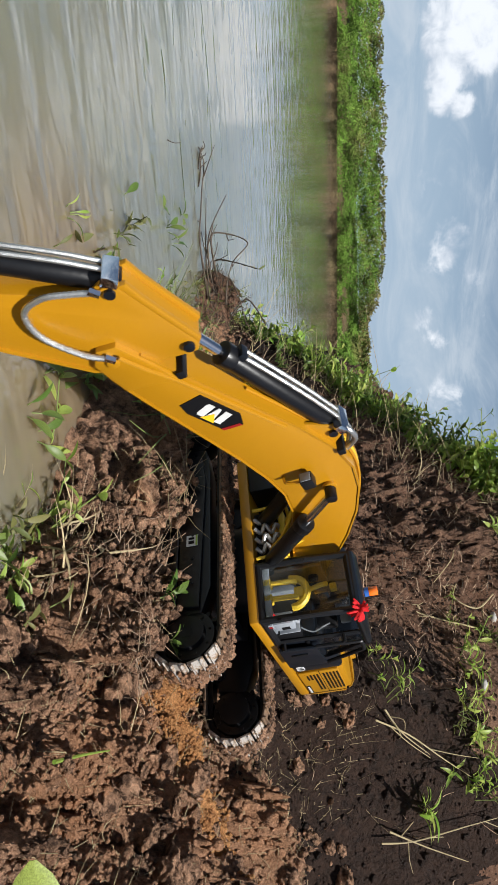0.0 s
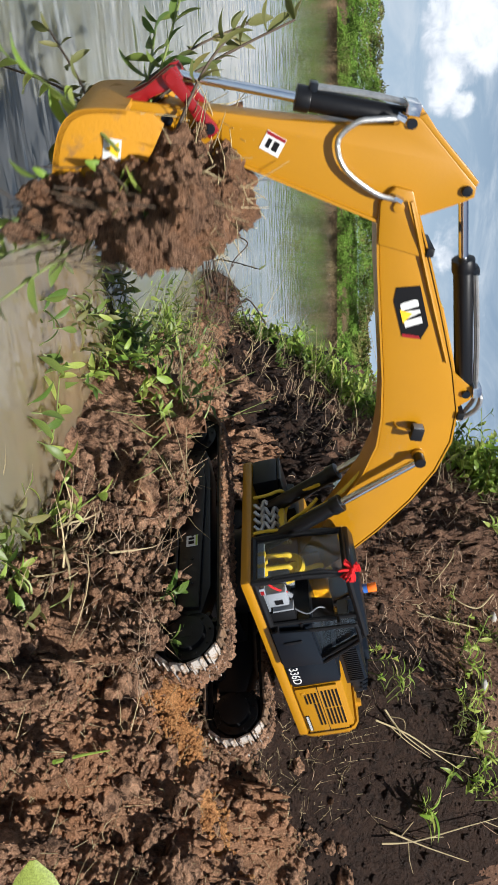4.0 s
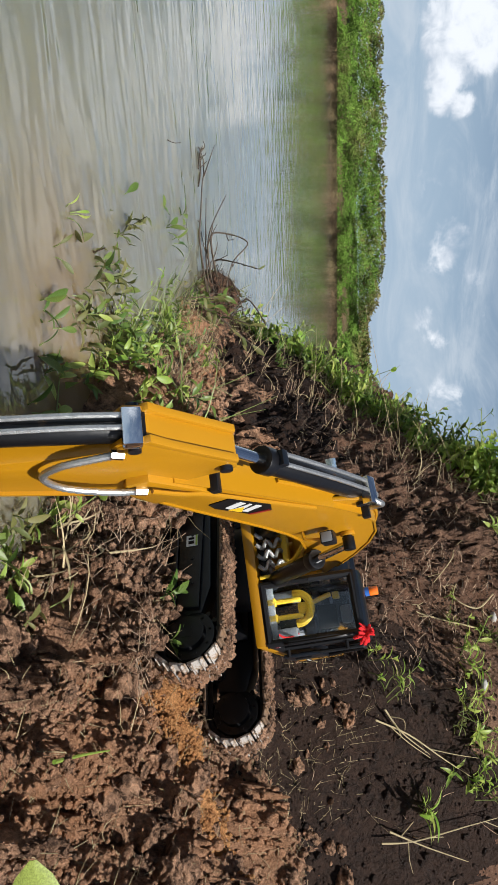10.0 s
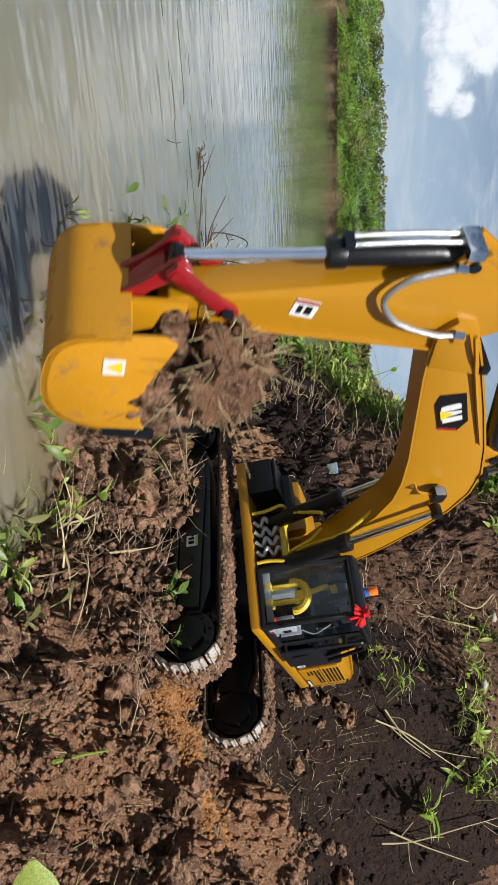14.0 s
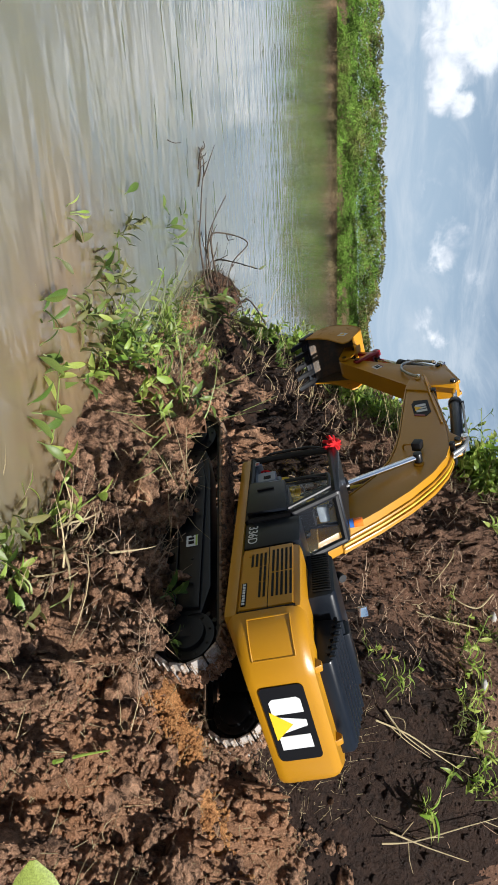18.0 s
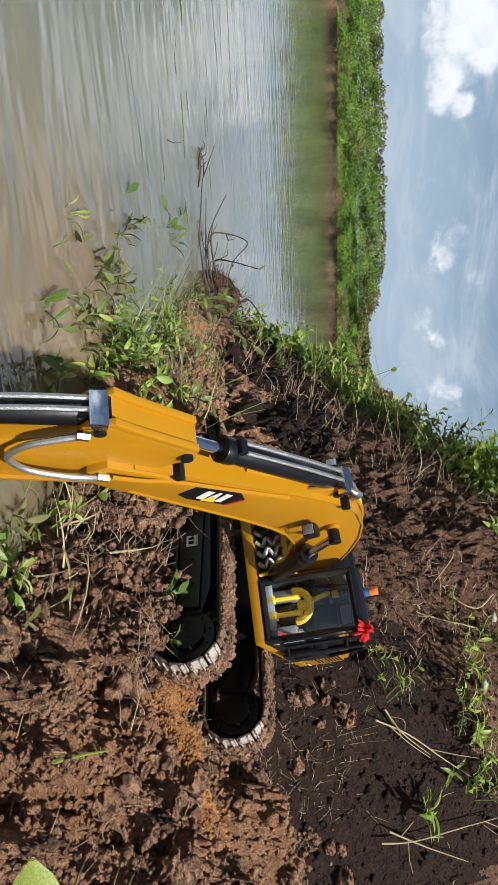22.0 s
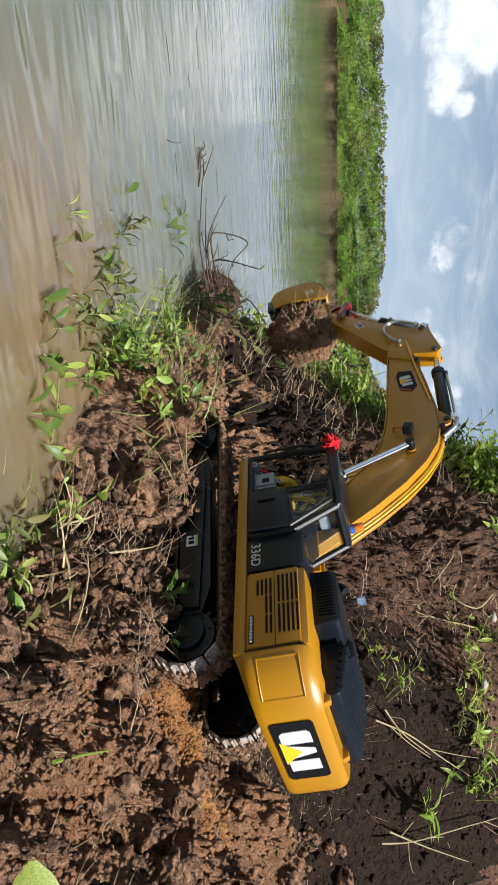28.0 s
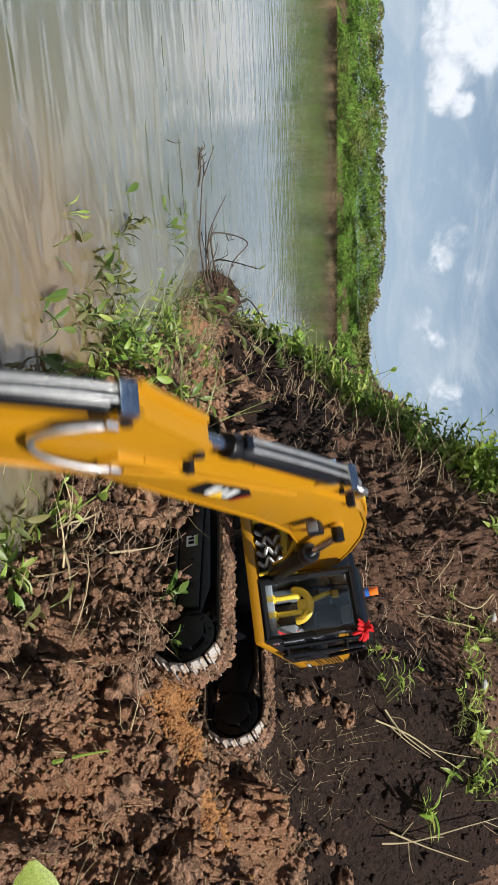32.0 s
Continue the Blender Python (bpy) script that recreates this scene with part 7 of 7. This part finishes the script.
far_growth("far_bushes", "dense green bushes on the far bank", 130000, bank_zone(23.42, 24.9, 0.22, 1.26, 0.55), (0.03, 0.085), island_leaf("far_green", (0.085, 0.155, 0.022), (0.13, 0.23, 0.032), (0.17, 0.27, 0.055)), 401)
far_growth("far_dry_grass", "dry brownish grass along the top of the far bank", 24000, bank_zone(24.3, 25.2, 0.90, 1.36, 0.60), (0.05, 0.15), island_leaf("far_dry", (0.13, 0.105, 0.04), (0.16, 0.16, 0.055), (0.11, 0.19, 0.04)), 403)


# ---- the three scoops of soil ----
WET_CLODS = [lump_mesh("clod", k + 70, WET_SOIL, 0.8, 4, 0.5) for k in range(5)]

def scoop_load(name, label, seed, stems=(), hang=()):
    """A heap of wet dug soil in the bucket's own space, with roots and, in the first, uprooted stems."""
    rng = np.random.default_rng(seed)
    ob = thing(name, label, "soil", "scoops of soil")
    core = new("soil_body", lump_mesh("soil_body", seed, WET_SOIL, 1.0, 5, 0.5))
    core.parent = ob
    core.matrix_basis = pose(0.054, 0, -0.014, 0, 15, 0) @ Matrix.Diagonal((0.100, 0.098, 0.112, 1))
    for k in range(80):
        c = new("clod", WET_CLODS[k % 5])
        c.parent = ob
        d = Vector((rng.normal(), rng.normal(), -abs(rng.normal()) * 1.1)).normalized()
        s = 0.009 + 0.022 * rng.random() ** 1.6
        p = Vector((0.054, 0, -0.014)) + Vector((d.x * 0.058, d.y * 0.050, d.z * 0.062))
        c.matrix_basis = Matrix.Translation(p) @ pose(0, 0, 0, *(rng.random(3) * 360)) @ Matrix.Diagonal((s, s, s, 1))
    bm = bmesh.new()
    for k in range(300):
        d = Vector((rng.normal(), rng.normal(), -abs(rng.normal()))).normalized()
        p = Vector((0.050, 0, -0.012)) + Vector((d.x * 0.056, d.y * 0.048, d.z * 0.060))
        w = Vector(rng.normal(size=3))
        tube([p, p + d * 0.006 + w * 0.006, p + d * 0.010 + w * 0.016], 0.0006, 4, bm, 0.0003, 2)
    part("root_tangle", bm, STRAW, ob)
    # a torn mat of roots and soil hanging out of the mouth
    if hang:
        strands = bmesh.new()
        top, low, across = (Vector(v) for v in hang)
        for k in range(80):
            t, s = rng.random(), rng.random() - 0.5
            c = new("clod", WET_CLODS[k % 5])
            c.parent = ob
            size = 0.014 + 0.022 * rng.random() * (1.1 - t)
            p = top.lerp(low, t) + across * s * (1 - 0.4 * t) + Vector(rng.normal(size=3)) * 0.004
            c.matrix_basis = Matrix.Translation(p) @ pose(0, 0, 0, *(rng.random(3) * 360)) @ Matrix.Diagonal((size, size, size, 1))
        for k in range(120):
            t, s = rng.random(), rng.random() - 0.5
            p = top.lerp(low, t * 0.8) + across * s * 1.1 + Vector(rng.normal(size=3)) * 0.006
            w = Vector(rng.normal(size=3)) * 0.012
            fall = (low - top).normalized() * (0.015 + 0.04 * rng.random())
            tube([p, p + fall * 0.5 + w * 0.5, p + fall + w], 0.0007, 4, strands, 0.0004, 2)
        part("root_fringe", strands, TWIG, ob, "dark roots hanging from the torn mat")
        for k in range(26):
            t, s = rng.random(), rng.random() - 0.5
            p = top.lerp(low, t) + across * s * 1.2
            leaf_at(ob, ("green", "dull", "bright")[k % 3], p, (low - top).normalized() * 0.6 + Vector(rng.normal(size=3)) * 0.6, 0.018 + 0.014 * rng.random(), rng)
    for o, way, L, kind, lf in stems:
        o, way = Vector(o), Vector(way).normalized()
        bend = Vector(rng.normal(size=3)) * 0.12
        pts = [o + way * L * t + bend * L * t * t for t in (0, 0.3, 0.6, 1)]
        part("stem", tube(pts, 0.0017, 6, None, 0.0009, 4), TWIG if kind == "dull" else STEM, ob)
        for k in range(5):
            t = 0.35 + 0.65 * k / 4
            p = o + way * L * t + bend * L * t * t
            for q in (0, 1):
                leaf_at(ob, kind, p, way * 0.8 + Vector(rng.normal(size=3)) * 0.6, lf * (0.7 + 0.5 * rng.random()), rng)
    return ob


def splash(seed):
    """A low heave of muddy water round the entering bucket, with ragged crests and thrown drops."""
    rng = np.random.default_rng(seed)
    ob = thing("splash", "brown muddy splash where the bucket enters the water", "water", "splashes")
    bm = bmesh.new()
    rings, n = [], 96
    for k in range(44):
        r = 0.15 * k / 43
        row = []
        for j in range(n):
            a = 2 * math.pi * j / n
            x, y = r * math.cos(a), r * math.sin(a)
            f = noise.noise(Vector((x * 24, y * 24, seed))) + 0.5 * noise.noise(Vector((x * 55, y * 55, seed)))
            g = abs(noise.noise(Vector((x * 110, y * 110, seed + 3))))
            torn = max(0.0, 0.22 + 0.40 * max(0.0, -math.sin(a)) + 0.7 * noise.noise(Vector((1.6 * math.cos(a), 1.6 * math.sin(a), seed + 9))))
            crown = math.exp(-((r - 0.070) / 0.026) ** 2) * (0.044 + 0.034 * f) * torn * 1.6 + math.exp(-(r / 0.05) ** 2) * 0.012
            row.append(bm.verts.new((x * (1 + 0.14 * f), y * (1 + 0.14 * f), crown + (0.010 * f - 0.009 * g) * (1 - k / 43) + 0.003 - 0.018 * (k / 43) ** 4)))
        rings.append(row)
    for a, b in zip(rings, rings[1:]):
        for j in range(n):
            bm.faces.new((a[j], a[(j + 1) % n], b[(j + 1) % n], b[j]))
    bmesh.ops.recalc_face_normals(bm, faces=bm.faces)
    part("wave", bm, SPLASH, ob)
    drop = bmesh.new()
    bmesh.ops.create_icosphere(drop, subdivisions=2, radius=0.5)
    for v in drop.verts:
        v.co.z *= 1.5 if v.co.z > 0 else 1.0
    me = link_mesh("drop", drop, SPLASH)
    for k in range(150):
        a, r = rng.random() * 6.283, 0.02 + 0.12 * rng.random()
        d = new("drop", me)
        d.parent = ob
        size = 0.0012 + 0.0030 * rng.random() ** 2.5
        d.matrix_basis = Matrix.Translation((r * math.cos(a), r * math.sin(a), 0.006 + 0.085 * rng.random() ** 1.8)) @ Matrix.Diagonal((size, size, size * (1 + rng.random()), 1))
    return ob


# ---- what moves ----
def smooth_curve(ts, vs):
    """A curve through the values that overshoots nowhere."""
    ts, vs = np.array(ts, float), np.array(vs, float)
    h, d = np.diff(ts), np.diff(vs) / np.diff(ts)
    s = np.zeros(len(ts))
    for i in range(1, len(ts) - 1):
        if d[i - 1] * d[i] > 0:
            a, b = 2 * h[i] + h[i - 1], h[i] + 2 * h[i - 1]
            s[i] = (a + b) / (a / d[i - 1] + b / d[i])
    s[0], s[-1] = d[0], d[-1]

    def at(t):
        i = int(np.clip(np.searchsorted(ts, t) - 1, 0, len(h) - 1))
        k = (t - ts[i]) / h[i]
        return (vs[i] * (1 + 2 * k) * (1 - k) ** 2 + vs[i + 1] * k * k * (3 - 2 * k)
                + h[i] * (s[i] * k * (1 - k) ** 2 - s[i + 1] * k * k * (1 - k)))
    return at


KEY_TIMES = [0.0, 1.0, 1.5, 2.0, 2.5, 3.0, 3.5, 5.5, 6.0, 6.5, 7.0, 7.5, 8.0, 8.5, 9.0, 9.5, 10.0, 11.0, 12.0, 13.0, 13.5, 14.0, 14.5, 16.5, 17.0, 18.0, 19.0, 19.5, 20.0, 20.5, 21.0, 22.0, 23.0, 24.0, 25.0, 25.5, 27.5, 28.0, 28.5, 29.0, 29.5, 30.0, 30.5, 31.0, 31.5, 32.0]
SLEW = [101.0, 100.3, 100.5, 99.9, 100.3, 99.8, 95.6, 8.6, -9.0, -11.0, -11.0, 6.6, 30.2, 55.7, 80.6, 104.9, 114.8, 112.2, 112.0, 111.7, 111.6, 104.0, 89.6, -2.4, -17.6, -17.9, 0.7, 27.0, 54.7, 79.7, 101.8, 112.7, 111.4, 112.0, 112.6, 106.5, 12.3, -8.7, -17.9, -17.9, -12.9, 14.9, 42.3, 66.8, 91.0, 112.3]
LIFT = [-9.6, -0.6, 0.5, 2.7, 11.5, 21.6, 21.4, 21.7, 21.4, 21.4, 21.5, 25.4, 25.6, 25.3, 16.3, -0.4, -7.1, -6.8, -5.8, 5.9, 16.6, 23.3, 25.5, 26.4, 26.4, 26.2, 26.7, 26.4, 19.2, 3.0, -8.2, -10.8, -11.2, -3.1, 6.9, 17.5, 23.6, 23.3, 23.5, 23.6, 31.9, 32.5, 23.9, 7.2, -7.1, -9.7]
REACH = [-43.4, -61.7, -69.8, -74.9, -73.5, -77.6, -76.7, -77.9, -53.2, -46.9, -48.2, -47.5, -50.1, -48.8, -49.2, -51.2, -50.9, -52.2, -64.4, -84.6, -86.2, -86.5, -83.7, -59.9, -40.7, -60.5, -78.4, -73.9, -73.2, -68.5, -53.7, -42.8, -50.1, -76.0, -81.1, -83.4, -71.2, -55.4, -62.9, -70.1, -74.6, -75.8, -72.8, -72.4, -63.7, -35.6]
CURL_TIMES = [0.0, 1.0, 2.0, 2.5, 3.0, 3.5, 5.5, 6.0, 6.5, 7.0, 7.5, 8.0, 8.5, 9.5, 11.0, 12.0, 13.0, 13.5, 14.0, 14.5, 16.5, 17.0, 17.5, 18.0, 18.5, 19.0, 19.5, 20.0, 20.5, 21.0, 22.0, 23.0, 24.0, 25.0, 25.5, 27.5, 28.0, 28.5, 29.0, 29.5, 30.0, 30.5, 31.0, 31.5, 32.0]
CURL = [10, -30, -72, -84, -90, -94, -100, -60, -6, 36, 38, 31, 29, 14, 8, -20, -56, -72, -86, -92, -95, -36, -28, -15, 16, 36, 44, 32, 12, 8, 8, 0, -40, -82, -96, -100, -60, -24, -8, 34, 38, 38, 8, 6, 8]


def turned(p, o, a):
    """A point p of a limb's own plane, seen from the limb's root o, turned up by a degrees."""
    c, s = math.cos(radians(a)), math.sin(radians(a))
    return (o[0] + c * p[0] - s * p[1], o[1] + s * p[0] + c * p[1])


def aim(p, q):
    return math.degrees(math.atan2(q[1] - p[1], q[0] - p[0]))


JOINTS = [smooth_curve(KEY_TIMES, SLEW), smooth_curve(KEY_TIMES, LIFT), smooth_curve(KEY_TIMES, REACH), smooth_curve(CURL_TIMES, CURL)]


def limbs(t):
    """Pose of every moving part of the machine at t seconds, in the machine's space."""
    slew, lift, reach, curl = (j(t) for j in JOINTS)
    turn = pose(0, 0, 0, 0, 0, slew)

    def at(p, a, y=FOOT[1]):
        return turn @ pose(p[0], y, p[1], 0, -a, 0)
    foot = (FOOT[0], FOOT[2])
    tip = turned((BOOM_LENGTH, 0), foot, lift)
    arm = lift + reach
    end = turned((STICK_LENGTH, 0), tip, arm)
    scoop = arm + curl
    out = {house: turn, boom: at(foot, lift), stick: at(tip, arm), bucket: at(end, scoop)}
    pin = turned(BOOM_CYL_PIN, foot, lift)
    for (barrel, bar), y in zip(boom_rams, (0.0275, -0.0275)):
        out[barrel] = at(BOOM_CYL_BASE, aim(BOOM_CYL_BASE, pin), FOOT[1] + y)
        out[bar] = at(pin, aim(pin, BOOM_CYL_BASE), FOOT[1] + y)
    a, b = turned(STICK_CYL_BASE, foot, lift), turned(STICK_CYL_PIN, tip, arm)
    out[stick_ram[0]], out[stick_ram[1]] = at(a, aim(a, b)), at(b, aim(b, a) - 180 + 180)
    # bucket linkage
    r, e = turned(ROCKER_PIN, tip, arm), turned(BUCKET_EAR, end, scoop)
    dx, dz = e[0] - r[0], e[1] - r[1]
    d = min(math.hypot(dx, dz), ROCKER + LINK - 1e-4)
    along = (ROCKER ** 2 - LINK ** 2 + d * d) / (2 * d)
    off = math.sqrt(max(ROCKER ** 2 - along ** 2, 0))
    ux, uz = dx / d, dz / d
    picks = [(r[0] + ux * along - uz * off * k, r[1] + uz * along + ux * off * k) for k in (1, -1)]
    up = (-math.sin(radians(arm)), math.cos(radians(arm)))
    j = max(picks, key=lambda p: (p[0] - r[0]) * up[0] + (p[1] - r[1]) * up[1])
    for rk in rockers:
        out[rk] = at(r, aim(r, j))
    out[bucket_link] = at(j, aim(j, e))
    base = turned(BUCKET_CYL_BASE, tip, arm)
    out[bucket_ram[0]], out[bucket_ram[1]] = at(base, aim(base, j)), at(j, aim(j, base))
    return out


def bucket_place(t):
    return excavator.matrix_basis @ limbs(t)[bucket]


def stem_ways():
    """The uprooted stems of the first scoop, given as they stand when it is lifted clear."""
    back = bucket_place(3.0).inverted()
    turn = back.to_3x3()
    rows = []
    for way, L, kind, lf, o in (((-0.80, 0.10, -0.30), 0.17, "dull", 0.022, (0.03, 0.02, 0.045)), ((-0.85, 0.15, -0.42), 0.18, "dull", 0.020, (0.035, -0.01, 0.045)),
                                ((-0.95, 0.10, 0.22), 0.13, "green", 0.026, (0.015, 0.02, 0.02)), ((-0.95, 0.00, 0.05), 0.12, "green", 0.028, (0.01, -0.01, 0.02)),
                                ((-0.70, -0.10, 0.30), 0.12, "dull", 0.024, (0.0, 0.035, -0.01)), ((0.45, -0.15, -0.75), 0.17, "green", 0.026, (0.05, 0.045, -0.01)), ((0.3, -0.3, -0.55), 0.15, "green", 0.024, (0.07, 0.04, 0.0)),
                                ((-0.25, -0.10, -0.75), 0.24, "bright", 0.026, (0.085, 0.075, 0.0)), ((-0.55, -0.20, -0.45), 0.12, "bright", 0.030, (0.02, 0.06, 0.03)), ((-0.75, 0.35, 0.35), 0.22, "dull", 0.030, (0.0, 0.0, 0.04)), ((-0.80, 0.30, 0.60), 0.20, "dull", 0.030, (0.01, 0.01, 0.03))):
        rows.append((o, turn @ Vector(way), L, kind, lf))
    return rows


def hanging_mat():
    """Where the first scoop's torn mat hangs when it is lifted clear: its top, its lower end, and its width."""
    back = bucket_place(3.0).inverted()
    return back @ Vector((-0.042, 0.462, 0.240)), back @ Vector((-0.052, 0.448, 0.115)), back.to_3x3() @ Vector((0.085, -0.02, 0.0))


LOADS = [(scoop_load("dug_soil", "scoop of wet dug soil with uprooted weeds", 3, stem_ways(), hanging_mat()), 1.2, 6.05, (-0.285, 1.490, 0.020)),
         (scoop_load("dug_soil", "scoop of wet dug soil with roots", 5), 12.6, 16.9, (-0.330, 1.570, 0.012)),
         (scoop_load("dug_soil", "scoop of wet dug soil with roots", 8), 24.4, 28.2, (-0.255, 1.560, 0.030))]


def load_rows(pick, drop, rest):
    """Under water until it is dug, carried in the bucket, then tipped on to the heap at the shore."""
    first = bucket_place(pick)
    deep = Matrix.Translation((0, 0, -0.16)) @ first
    rows = [(0.0, deep), (round(pick - 0.6, 1), deep)]
    k = int(round(pick * 10))
    while k <= int(round(drop * 10)):
        rows.append((k / 10, bucket_place(k / 10)))
        k += 1
    last, t0 = rows[-1][1], rows[-1][0]
    end = Matrix.Translation(rest) @ last.to_quaternion().slerp(pose(0, 0, 0, 160, 10, 40).to_quaternion(), 0.3).to_matrix().to_4x4()
    for f in (0.35, 0.7, 1.0):
        p = last.translation.lerp(end.translation, f)
        p.z = last.translation.z + (end.translation.z - last.translation.z) * f * f
        rows.append((round(t0 + 0.45 * f, 2), Matrix.Translation(p) @ last.to_quaternion().slerp(end.to_quaternion(), f).to_matrix().to_4x4()))
    rows.append((32.0, end))
    return rows


# when each splash rises and sinks, and how far it stands under its full height
SPLASHES = [(splash(2), ((20.0, -0.20), (20.15, -0.03), (20.3, -0.005), (20.5, -0.03), (20.7, -0.05), (21.0, -0.20))),
            (splash(6), ((30.7, -0.20), (30.88, -0.02), (31.0, 0.0), (31.2, -0.005), (31.45, -0.04), (31.75, -0.20)))]


def motions():
    steps = [round(0.1 * k, 1) for k in range(321)]
    rows = {}
    for t in steps:
        for ob, m in limbs(t).items():
            rows.setdefault(ob, []).append((t, m))
    for ob, r in rows.items():
        walk(ob, r)
    for ob, pick, drop, rest in LOADS:
        walk(ob, load_rows(pick, drop, rest))
    for ob, way in SPLASHES:
        rows = []
        for t, z in way:
            p = bucket_place(t).translation
            rows.append((t, pose(p.x - 0.015, p.y - 0.010, 0.018 + z, 0, 0, 8 * (t - way[0][0]))))
        walk(ob, [(0.0, rows[0][1])] + rows + [(32.0, rows[-1][1])])
    walk(water, [(0.0, pose(0, 0, 0.018)), (32.0, pose(-1.3, -0.9, 0.018))])


motions()
